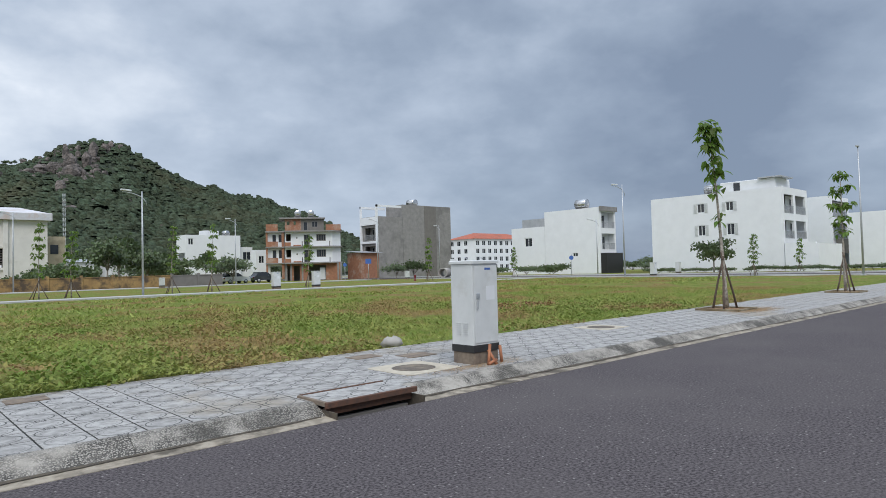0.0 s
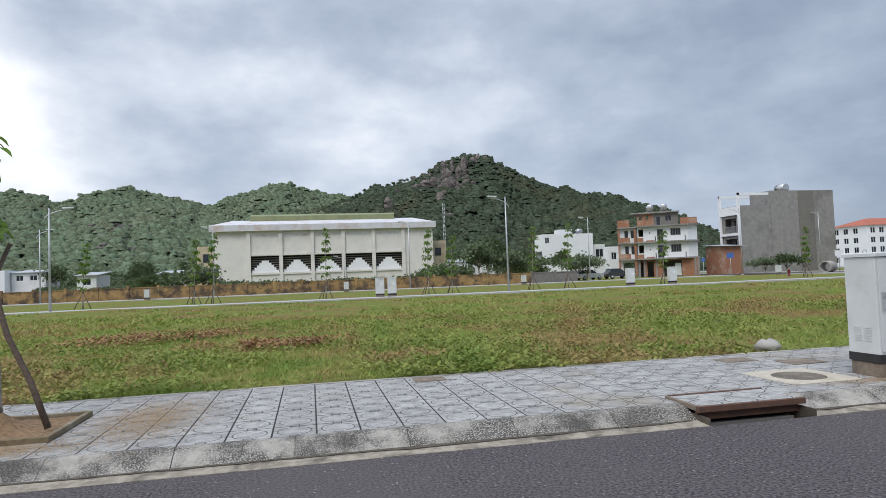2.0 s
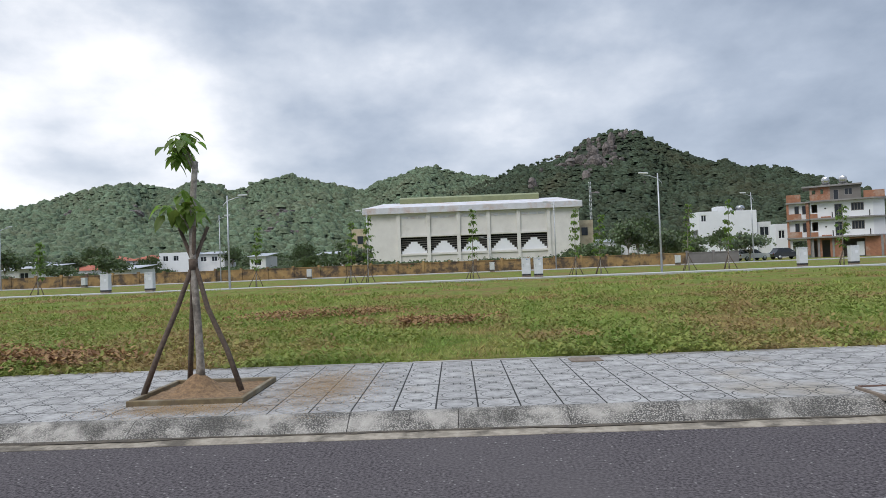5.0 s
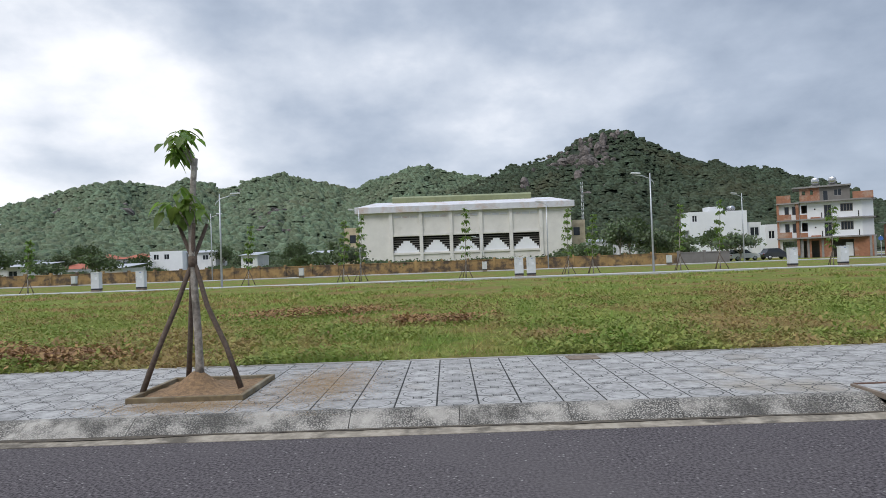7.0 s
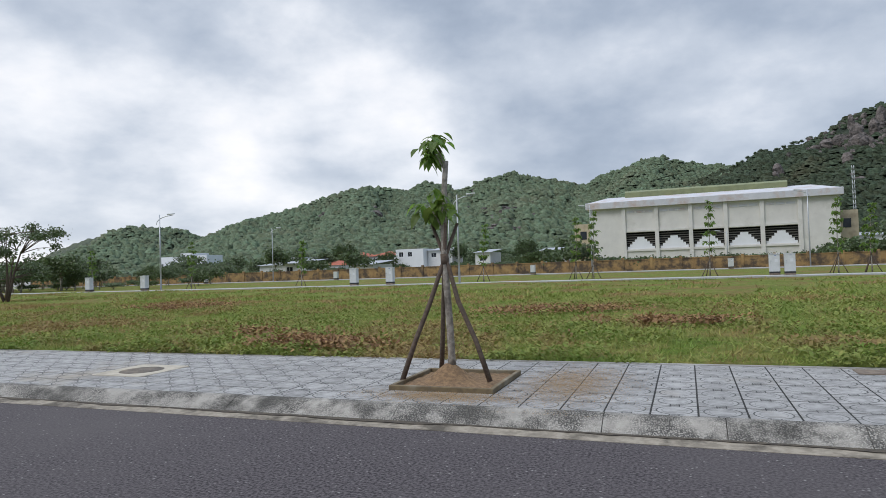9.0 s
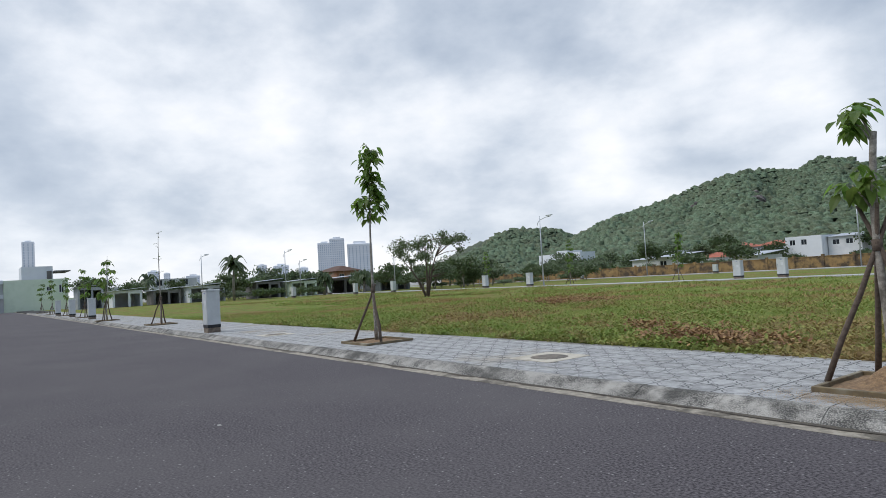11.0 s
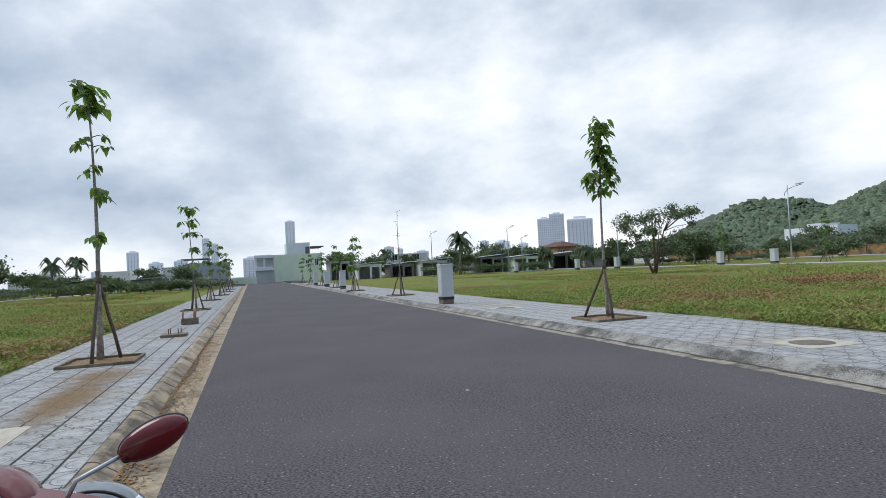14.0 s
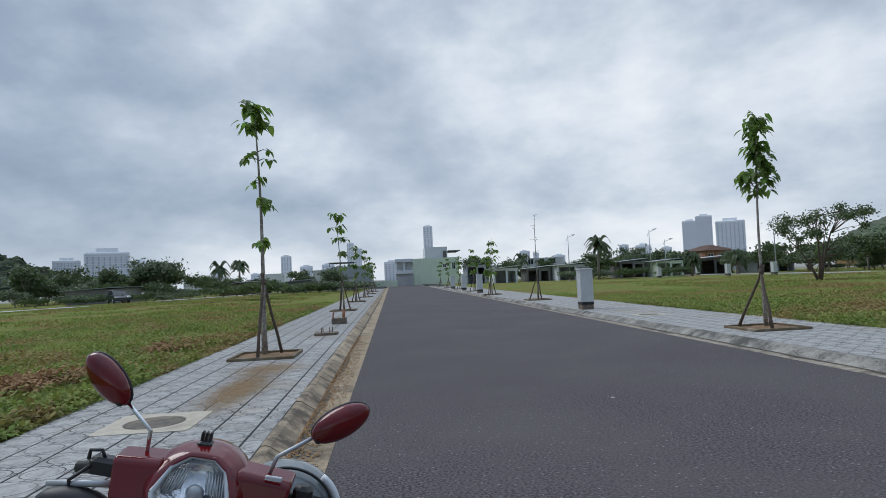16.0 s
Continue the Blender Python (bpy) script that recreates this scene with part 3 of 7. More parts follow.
# paving of the streets across the field
structure("pavement_3", Shape().box(-140, 56, 45.2, 47.4, -0.2, 0.17), "far_pave", "pale concrete footpath across the field")
structure("pavement_4", Shape().box(-140, 56, 76.0, 79.2, -0.2, 0.17), "far_pave", "pale concrete footpath before the wall")
structure("pavement_5", Shape().box(59.5, 61.0, 9.0, 70, -0.2, 0.2), "far_pave", "pale kerb of the side street")
structure("road_2", Shape().box(61.0, 69.0, 9.0, 120, -0.2, 0.13), "asphalt", "asphalt side street")
structure("pavement_6", Shape().box(69.0, 71.5, 9.0, 120, -0.2, 0.24), "far_pave", "pale footpath of the side street")


tr = Shape().add([(-62.5, -38.5, 0.13), (-61.5, -35.0, 0.13), (-96, -23.4, 0.13), (-130, -15.5, 0.13), (-130, -17.5, 0.13), (-96, -26.0, 0.13)], [(0, 1, 2, 5), (5, 2, 3, 4)])
structure("road_3", tr, "far_pave", "pale track beyond the left field")


def foot_line(name, x0, x1, y, side, z, seed):
    """An uneven dark strip where the gutter meets the kerb."""
    xs = np.arange(x0, x1, 0.12)
    w = 0.028 + 0.05 * np.clip(grid_noise(xs * 1.3, xs * 0 + seed, seed) + 0.4, 0, 1.2) + 0.012 * np.clip(grid_noise(xs * 6, xs * 0 + seed, seed + 1), 0, 1)
    v = np.concatenate([np.stack([xs, xs * 0 + y, xs * 0 + z], -1), np.stack([xs, y + side * w, xs * 0 + z - 0.001], -1)])
    i, n = np.arange(len(xs) - 1), len(xs)
    f = np.stack([i, i + 1, i + 1 + n, i + n], 1)
    tagged(new(name, raw_mesh(name, v, f[:, ::-1] if side > 0 else f, "dark_brown")), "dark uneven strip along the foot of the kerb", kind="structure")


foot_line("silt_1", -60, DRAIN[0] - 0.05, 5.662, -1, 0.0195, 3)
foot_line("silt_2", DRAIN[1] + 0.05, 50, 5.662, -1, 0.0195, 4)
foot_line("silt_3", -60, 8, -1.625, 1, 0.0195, 5)


# ---- hills ----
def build_hill(name, ridge, label, foot, crest, back, yaws, step, seed, rough=1.0, mat="hill"):
    """A ridge round the town. ridge: yaw and the angle at which the crest stands over the eye; its slope climbs from foot to crest and falls to back."""
    na, nr = int((yaws[1] - yaws[0]) / step[0]), int((back - foot) / step[1])
    A, R = np.meshgrid(np.linspace(yaws[0], yaws[1], na), np.linspace(foot, back, nr))
    ry, rt = np.array(ridge).T
    fine = np.linspace(yaws[0] - 4, yaws[1] + 4, 1200)
    top = np.interp(fine, ry, rt)
    k = np.exp(-np.linspace(-2, 2, 41) ** 2)
    top = np.convolve(np.pad(top, 20, mode="edge"), k / k.sum(), "valid")
    X, Y = -np.sin(np.radians(A)) * R, np.cos(np.radians(A)) * R
    bend = 0.09 * grid_noise(A * 0.13, A * 0 + 3.5, seed + 5, 2)
    line = crest * (1 + bend)
    H = np.tan(np.radians(np.interp(A, fine, top))) * line
    u = np.clip((R - foot) / (line - foot), 0, None)
    rise = np.where(u < 1, u ** 1.25 * (1.15 - 0.15 * u), np.clip(1 - (u - 1) * 1.4, 0, 1))
    gully = grid_noise(A * 0.28, R * 0.004, seed, 3)
    Z = H * rise * (1 + 0.2 * gully * np.clip(4 * u * np.clip(1.06 - u, 0, 1), 0, 1))
    on = np.clip(Z / 14.0, 0, 1)
    lump = np.abs(grid_noise(X * 0.17, Y * 0.17, seed + 1, 2))
    Z = Z + rough * on * (1.3 * (0.5 - lump) + 0.9 * grid_noise(X * 0.5, Y * 0.5, seed + 2, 2)) - 1.0
    i = (np.arange(nr - 1)[:, None] * na + np.arange(na - 1)[None]).ravel()
    faces = np.stack([i, i + na, i + 1 + na, i + 1], 1)
    me = raw_mesh(name, np.stack([X, Y, Z], -1).reshape(-1, 3), faces, mat, True)
    tagged(new(name, me), label, "hill", kind="structure")
    i0, i1, j0, j1 = yaws[0], yaws[1] - yaws[0], foot, back - foot

    def height(yaw, dist):
        """Height of the slope at arrays of yaw and distance."""
        i = np.clip(np.round((np.asarray(yaw) - i0) / i1 * (na - 1)), 0, na - 1).astype(int)
        j = np.clip(np.round((np.asarray(dist) - j0) / j1 * (nr - 1)), 0, nr - 1).astype(int)
        return Z[j, i]
    return height


ROCKY = [(-46, 0.1), (-42, 0.3), (-38, 1.4), (-35.5, 2.7), (-33, 3.9), (-29.7, 5.4), (-28.2, 6.3), (-24.1, 7.0), (-20.2, 8.4), (-17.6, 9.7), (-16.4, 10.75), (-15.0, 10.95), (-13.4, 10.8), (-12.3, 10.45), (-11.2, 9.95), (-10.3, 9.15), (-9.6, 8.75),
         (-7.3, 8.15), (-5.3, 7.8), (-3.2, 7.1), (0, 6.0), (4, 4.2), (8, 2.0), (12, 0.2)]
MIDDLE = [(-10, 5.0), (-6, 6.2), (-3.2, 7.1), (-0.7, 8.0), (1.4, 8.35), (4.5, 7.55), (7.0, 7.1), (9.5, 6.6), (13, 5.2), (18, 3.0), (23, 0.5)]
LEFT = [(2, 5.5), (9.5, 6.6), (12.5, 7.5), (14.9, 8.2), (18.2, 7.35), (20.0, 6.7), (22.3, 7.15), (26.7, 7.25), (29.7, 6.9), (31.6, 6.4), (33.5, 5.75), (35.3, 4.95), (38.7, 3.9), (41.3, 2.9), (46, 0.4)]
rocky = build_hill("hill_1", [(a, e + (0.2 if e < 9 else 0.02) if e > 1 else e) for a, e in ROCKY], "steep dark wooded hill with a rocky crag", 190, 440, 600, (-46, 12), (0.26, 2.6), 11)
middle = build_hill("hill_2", [(a, e + 0.25 if e > 1 else e) for a, e in MIDDLE], "wooded saddle hill behind the hall", 205, 500, 640, (-10, 23), (0.26, 2.8), 17, mat="hill_hazy")
left = build_hill("hill_3", [(a, e + 0.2 if e > 1 else e) for a, e in LEFT], "broad scrub-covered hill with scattered boulders", 205, 560, 740, (2, 50), (0.22, 3.2), 23, mat="hill_hazy")
far = build_hill("hill_4", [(37, 0.4), (40.5, 2.4), (43, 3.6), (46, 4.25), (48, 3.95), (50.5, 3.2), (54, 1.4), (57, 0.3)], "far wooded hill", 700, 950, 1150, (36, 58), (0.2, 6), 31, 2.0, mat="hill_hazy")
small = build_hill("hill_5", [(115, 0.3), (117, 1.4), (120, 2.5), (123, 3.0), (128, 2.0), (132, 0.4)], "far wooded hill", 500, 750, 900, (114, 133), (0.25, 6), 41, 2.0)


def on_slope(height, yaw, el, near, back):
    """Distance and height at which a line of sight of that rise meets the slope."""
    d = np.arange(near, back, 1.0)
    hit = np.nonzero(height(np.full(len(d), yaw), d) > 1.5 + d * math.tan(radians(el)))[0]
    k = hit[0] if len(hit) else len(d) - 1
    return float(d[k]), float(height(yaw, d[k]))


def canopy(name, height, n, yaws, dists, size, mat, seed, label, bare=()):
    """Uneven rounded tree crowns that cover a slope. bare: yaw, distance, half widths and share left open."""
    rs = np.random.RandomState(seed)
    yaw, d = yaws[0] + (yaws[1] - yaws[0]) * rs.rand(n), dists[0] + (dists[1] - dists[0]) * rs.rand(n) ** 0.85
    z = height(yaw, d)
    keep = z > 0.5
    for y0, d0, wy, wd, share in bare:
        keep &= ~((np.abs(yaw - y0) < wy) & (np.abs(d - d0) < wd) & (rs.rand(n) < share))
    yaw, d, z = np.radians(yaw[keep]), d[keep], z[keep]
    n = len(z)
    c = np.stack([-np.sin(yaw) * d, np.cos(yaw) * d, z], -1)
    tmpl = [(0, 0, 1.0)]
    for polar, count in ((42, 6), (92, 8)):
        for k in range(count):
            a = 2 * math.pi * (k + 0.5 * (polar > 90)) / count
            tmpl.append((math.sin(radians(polar)) * math.cos(a), math.sin(radians(polar)) * math.sin(a), math.cos(radians(polar))))
    faces = [(0, 1 + k, 1 + (k + 1) % 6) for k in range(6)]
    for k in range(8):
        a = 1 + int(k * 6 / 8) % 6
        b = 1 + int((k + 1) * 6 / 8) % 6
        faces.append((a, 7 + k, 7 + (k + 1) % 8))
        if a != b:
            faces.append((a, 7 + (k + 1) % 8, b))
    tmpl, faces = np.array(tmpl), np.array(faces)
    r = size * (0.5 + rs.rand(n) ** 1.6 * 1.1)
    radial = 1 + 0.2 * rs.randn(n, len(tmpl), 1)
    v = c[:, None] + tmpl[None] * radial * np.stack([r, r, r * (0.5 + 0.6 * rs.rand(n))], -1)[:, None] + np.stack([0 * r, 0 * r, 0.25 * r], -1)[:, None]
    f = (np.arange(n)[:, None, None] * len(tmpl) + faces[None]).reshape(-1, 3)
    tagged(new(name, raw_mesh(name, v.reshape(-1, 3), f, mat, True)), label, "forest", kind="stuff")


CRAG = [(-12.2, 9.3, 2.4, 6.5), (-12.5, 8.6, 3.0, 6.0), (-14.0, 9.5, 2.6, 7.0), (-13.6, 8.8, 3.0, 6.5), (-10.6, 8.1, 4.2, 3.6), (-11.4, 8.2, 4.0, 4.2), (-12.6, 7.9, 4.2, 5.0), (-13.2, 7.7, 3.0, 4.5), (-15.3, 10.1, 2.4, 3.8), (-14.8, 9.8, 2.2, 4.0),
        (-11.8, 6.7, 2.2, 4.2), (-12.1, 7.2, 2.0, 3.0), (-9.8, 8.0, 3.0, 2.2), (-11.0, 8.9, 2.0, 2.0), (-11.6, 9.4, 1.8, 1.8), (-16.0, 10.2, 1.8, 2.6), (-13.0, 9.9, 2.0, 2.2), (-12.4, 5.2, 2.6, 1.6), (-12.7, 5.0, 2.0, 1.4), (-12.0, 5.5, 1.6, 1.5), (-17.2, 5.2, 2.2, 1.4)]
canopy("forest", rocky, 30000, (-46, 4), (192, 450), 1.6, "canopy", 12, "dense dark trees and scrub on the rocky hillside", [(-12.8, 405, 2.9, 34, 0.62)] + [(a, 400, 0.5, 20, 0.3) for a, e, w, h in CRAG])
canopy("forest", middle, 16000, (-6, 20), (206, 515), 1.7, "canopy_hazy", 13, "green scrub and low trees on the hillside")
canopy("forest", left, 32000, (5, 48), (206, 575), 1.8, "canopy_hazy", 14, "green scrub and low trees on the hillside", [(15.7, 330, 1.6, 40, 0.6)])
canopy("forest", far, 7000, (37, 57), (720, 965), 3.6, "canopy_hazy", 15, "trees on a far hill")
canopy("forest", small, 3000, (115, 132), (510, 765), 5.0, "canopy", 16, "trees on a far hill")


def rock(height, yaw, el, wide, tall, rnd, near=195, back=600):
    """An angular boulder or a face of a crag, bedded in the slope."""
    d, z = on_slope(height, yaw, el, near, back)
    s, nu, nv = Shape(), 8, 6
    v, f = [], []
    for j in range(nv + 1):
        th = math.pi * j / nv
        for i in range(nu):
            ph = 2 * math.pi * i / nu
            k = 1 + rnd.uniform(-0.22, 0.22)
            flat = 1 / max(abs(math.sin(th)), abs(math.cos(th))) ** 0.6
            v.append((math.sin(th) * math.cos(ph) * wide * k * flat, math.sin(th) * math.sin(ph) * wide * 0.8 * k * flat, math.cos(th) * tall * flat * (1 + rnd.uniform(-.1, .1))))
    for j in range(nv):
        f += [(j * nu + i, (j + 1) * nu + i, (j + 1) * nu + (i + 1) % nu, j * nu + (i + 1) % nu) for i in range(nu)]
    ob = tagged(new("boulder", s.add(v, f).mesh("boulder", "rock")), "bare grey-brown rock on the hillside", "rock", "hillside rocks")
    ob.location = (-math.sin(radians(yaw)) * d, math.cos(radians(yaw)) * d, z + tall * 0.15)
    ob.rotation_euler = (rnd.uniform(-.15, .15), rnd.uniform(-.15, .15), rnd.uniform(0, 6))


rng = random.Random(5)
for yaw, el, wide, tall in CRAG:
    rock(rocky, yaw, el, wide, tall, rng)
for k in range(40):
    rock(rocky, rng.gauss(-12.8, 1.5), rng.uniform(7.4, 10.2), rng.uniform(0.9, 2.2), rng.uniform(1.2, 3.2), rng)
for k in range(26):
    rock(rocky, rng.uniform(-27, -4), rng.uniform(3, 8), rng.uniform(0.7, 1.5), rng.uniform(0.8, 1.5), rng)
rock(rocky, -7.15, 6.2, 3.0, 5.0, rng)
rock(rocky, -6.85, 6.0, 2.2, 3.4, rng)
for yaw, el, wide, tall in ((26.9, 4.55, 5.2, 3.6), (31.7, 4.5, 3.4, 3.0), (31.5, 4.7, 2.4, 2.6), (30.1, 4.9, 2.0, 2.4), (25.2, 7.0, 3.0, 1.8), (24.6, 6.9, 2.0, 1.5), (17.9, 6.5, 2.4, 1.8), (18.6, 5.0, 2.2, 1.5)):
    rock(left, yaw, el, wide, tall, rng, 210, 720)
for k in range(34):      # bare terraces of an old quarry
    rock(left, rng.gauss(15.6, 0.9), rng.uniform(3.0, 5.2), rng.uniform(1.4, 3.2), rng.uniform(0.7, 1.3), rng, 210, 720)
for k in range(40):
    rock(left, rng.uniform(9, 40), rng.uniform(2.5, 6.8), rng.uniform(0.8, 1.7), rng.uniform(0.7, 1.4), rng, 210, 720)


# ---- kerb stones, one metre each ----
def kerb_mesh(side):
    """Sloped kerb with a rounded nose; side 1 slopes towards -y."""
    prof = [(0, -0.3), (0, PAVE + 0.002), (-0.06, PAVE + 0.002), (-0.1, PAVE - 0.007), (-0.135, PAVE - 0.028), (-0.265, 0.035), (-0.3, 0.012), (-0.3, -0.3)]
    if side < 0:
        prof = [(-y * 0.8 if y else 0, z) for y, z in prof]
    x0, x1, n = (0.003, 0.997, len(prof)) if side > 0 else (0.009, 0.991, len(prof))
    v = [(x, y, z) for x in (x0, x1) for y, z in prof]
    f = [(i, i + n, (i + 1) % n + n, (i + 1) % n) for i in range(n)] + [tuple(range(n)), tuple(range(2 * n - 1, n - 1, -1))]
    if side < 0:
        f = [tuple(reversed(q)) for q in f]
    return Shape().add(v, f).mesh("kerb_stone", "kerb" if side > 0 else "kerb_warm")


for side, y, lo, hi in ((1, KERB_N, -110, 74), (-1, KERB_S, -110, 40)):
    me = kerb_mesh(side)
    row = tagged(new("kerb_1" if side > 0 else "kerb_2"), "weathered sloped concrete kerb of the road", kind="structure")
    for k in range(lo, hi):
        x = k + 0.72
        if side > 0 and x < DRAIN[1] and x + 1 > DRAIN[0]:
            continue
        ob = part("kerb_stone", me, "kerb" if side > 0 else "kerb_warm", row)
        ob.location = (x, y + (random.uniform(-0.004, 0.003) if side > 0 else random.uniform(-0.012, 0.004)), random.uniform(-0.004, 0.002) * (1 if side > 0 else 2.5))
    if side > 0:
        for a, b in ((2.72, DRAIN[0]), (DRAIN[1], 4.74)):
            if b - a > 0.05:
                ob = part("kerb_stone", me, "kerb", row)
                ob.location, ob.scale = (a, y, 0), ((b - a), 1, 1)


# ---- trees ----
def leaf_quads(shape, centre, size, droop, rnd, n):
    """n folded leaves hanging round a twig end."""
    for _ in range(n):
        a = rnd.uniform(0, 2 * math.pi)
        d = Vector((math.cos(a), math.sin(a), rnd.uniform(-0.9, 0.25) - droop)).normalized()
        p = Vector(centre) + Vector((rnd.uniform(-1, 1), rnd.uniform(-1, 1), rnd.uniform(-0.7, 0.7))) * size * 0.45
        s = size * rnd.uniform(0.7, 1.25)
        side = d.cross(Vector((0, 0, 1)) + Vector((rnd.uniform(-.5, .5), rnd.uniform(-.5, .5), 0))).normalized() * s * 0.26
        bend = Vector((0, 0, -0.22 * s))
        up = Vector((0, 0, 0.07 * s))
        tip, mid, mid2 = p + d * s + bend * 1.4, p + d * s * 0.35, p + d * s * 0.7 + bend * 0.45
        shape.add([p, mid + side + up, mid2 + side * 0.8 + up, tip, mid2 - side * 0.8 + up, mid - side + up, mid, mid2],
                  [(0, 6, 1), (1, 6, 7, 2), (2, 7, 3), (0, 5, 6), (5, 4, 7, 6), (4, 3, 7)])


def sapling(x, y, height, lean, clusters, seed, label, trunk=0.06, tray=True, stubs=False, prop_h=1.45, tray_size=1.22, cut=True, tufts=(), pit=0.0):
    """A young street tree tied to three slanting poles. clusters: height, spread, leaf size, number of twigs."""
    rnd = random.Random(seed)
    tree = thing("sapling", label, "tree", (x, y, PAVE), group="street saplings")
    pts, n = [], 9
    for i in range(n + 1):
        u = i / n
        pts.append((lean[0] * u * u + 0.03 * math.sin(5 * u + seed), lean[1] * u * u + 0.03 * math.cos(4 * u + seed), 0.03 + (height - 0.03) * u))
    part("trunk", Shape().tube(pts, [trunk * 0.8 * (1.3 if i == 0 else 1 - (0.3 if cut else 0.8) * i / n) for i in range(n + 1)], 9), "bark", tree)

    def on(h):
        u = min(1, h / height)
        return Vector((lean[0] * u * u + 0.03 * math.sin(5 * u + seed), lean[1] * u * u + 0.03 * math.cos(4 * u + seed), h))
    for a, out in ((205, 0.56), (345, 0.56), (128, 0.34)):
        a = radians(a + (0 if stubs else rnd.uniform(-14, 14)))
        foot = Vector((math.cos(a) * out, math.sin(a) * out, 0.04))
        top = on(prop_h) + (on(prop_h) - foot) * (0.3 if stubs else 0.12)
        crook = [foot.lerp(top, u) + Vector((rnd.uniform(-.022, .022), rnd.uniform(-.022, .022), 0)) for u in (0.25, 0.5, 0.72)]
        part("prop_pole", Shape().tube([foot, *crook, top], [0.033, 0.03, 0.029, 0.026, 0.02], 7), "prop", tree)
    part("tie", Shape().tube([on(prop_h - 0.06), on(prop_h), on(prop_h + 0.06)], 0.05, 9), "prop", tree)
    leaves, twigs = Shape(), Shape()
    for h, spread, size, count in clusters:
        for _ in range(count):
            a = rnd.uniform(0, 2 * math.pi)
            base = on(h + rnd.uniform(-0.12, 0.1))
            end = base + Vector((math.cos(a) * spread * rnd.uniform(0.35, 1), math.sin(a) * spread * rnd.uniform(0.35, 1), rnd.uniform(-0.02, 0.3) * (spread + 0.2)))
            twigs.tube([base, base.lerp(end, 0.5) + Vector((0, 0, 0.03)), end], [0.012, 0.008, 0.005], 5)
            leaf_quads(leaves, end, size, 0.25, rnd, rnd.randint(4, 7))
    for dx, dy, h, size, count in tufts:
        c = on(h) + Vector((dx, dy, 0))
        foot = on(h - 0.3)
        twigs.tube([foot, foot.lerp(c, 0.5) + Vector((0, 0, 0.02)), c], [0.014, 0.011, 0.007], 6)
        for _ in range(count):
            e = c + Vector((rnd.gauss(0, 0.085), rnd.gauss(0, 0.085), rnd.uniform(-0.12, 0.16)))
            leaf_quads(leaves, e, size, 0.35, rnd, 4)
    if twigs.f:
        tagged(part("twig_cluster", twigs, "bark", tree), kind="stuff")
    if leaves.f:
        tagged(part("leaves", leaves, "leaf", tree), kind="stuff")
    if tray:
        box = thing("tree_pit", "square tree pit with a low wooden frame and bare soil", "tree pit", (x + pit, y, PAVE), group="tree pits")
        r = tray_size / 2
        for x0, x1, y0, y1 in ((-r, r, -r, -r + 0.05), (-r, r, r - 0.05, r), (-r, -r + 0.05, -r + 0.05, r - 0.05), (r - 0.05, r, -r + 0.05, r - 0.05)):
            part("pit_board", Shape().box(x0, x1, y0, y1, 0.0, 0.055, 0.006), "pit_wood", box)
        k, v, f = 14, [], []
        for j in range(k + 1):
            for i in range(k + 1):
                px, py = -r + 0.05 + (2 * r - 0.1) * i / k, -r + 0.05 + (2 * r - 0.1) * j / k
                d = math.hypot(px + pit, py)
                v.append((px, py, 0.012 + (0.22 if stubs else 0.06) * math.exp(-(d / 0.2) ** 2) + 0.03 * max(-.3, noise.noise(Vector((px * 7 + x, py * 7, 0))))))
        for j in range(k):
            f += [(j * (k + 1) + i, j * (k + 1) + i + 1, (j + 1) * (k + 1) + i + 1, (j + 1) * (k + 1) + i) for i in range(k)]
        part("soil", Shape().add(v, f, True), "soil", box)
    return tree


sapling(-3.2, 7.12, 2.62, (0.04, 0.02), [], 1,
        "pollarded sapling with two tufts of large leaves, propped by poles", 0.058, stubs=True, pit=0.1,
        tufts=((-0.2, 0.0, 2.8, 0.17, 9), (-0.12, -0.03, 2.84, 0.16, 6), (-0.17, -0.06, 2.09, 0.17, 6), (0.02, -0.12, 2.1, 0.19, 6)))
sapling(-13.48, 7.15, 4.55, (-0.12, 0.1), [(3.0, .3, .2, 8), (3.25, .34, .22, 12), (3.55, .24, .2, 10), (3.85, .2, .2, 9), (4.15, .22, .2, 9), (4.45, .2, .2, 8)], 2,
        "propped sapling with a slim column of green leaves", 0.05, cut=False, prop_h=1.2)
sapling(-13.25, -3.15, 4.85, (-0.05, -0.12), [(2.2, .15, .22, 2), (2.95, .22, .18, 3), (3.4, .2, .16, 3), (3.95, .24, .16, 4), (4.55, .24, .22, 6), (4.8, .32, .24, 7)], 3,
        "tall thin propped sapling with sparse leaves", 0.065, cut=False)
sapling(18.0, 7.75, 5.15, (-0.5, 0.1), [(2.5, .12, .24, 2), (3.3, .15, .26, 2), (3.8, .18, .24, 4), (4.2, .24, .24, 5), (4.6, .26, .26, 8), (4.95, .28, .26, 9), (5.15, .22, .24, 6)], 4,
        "leaning propped sapling with leaves near its top", 0.075, cut=False)
sapling(29.2, 7.75, 4.9, (0.1, 0.1), [(2.3, .26, .24, 4), (2.9, .38, .24, 7), (3.5, .36, .26, 9), (4.1, .34, .24, 9), (4.7, .26, .22, 8)], 5,
        "propped sapling with a loose column of leaves", 0.07, cut=False)
sapling(-32.8, 6.75, 4.4, (0.1, 0.05), [(2.3, .3, .05, 2), (3.1, .3, .04, 3), (3.7, .2, .04, 2), (4.2, .2, .04, 3)], 6, "leafless propped sapling with a bare whip of a stem", 0.045, cut=False, prop_h=1.2)
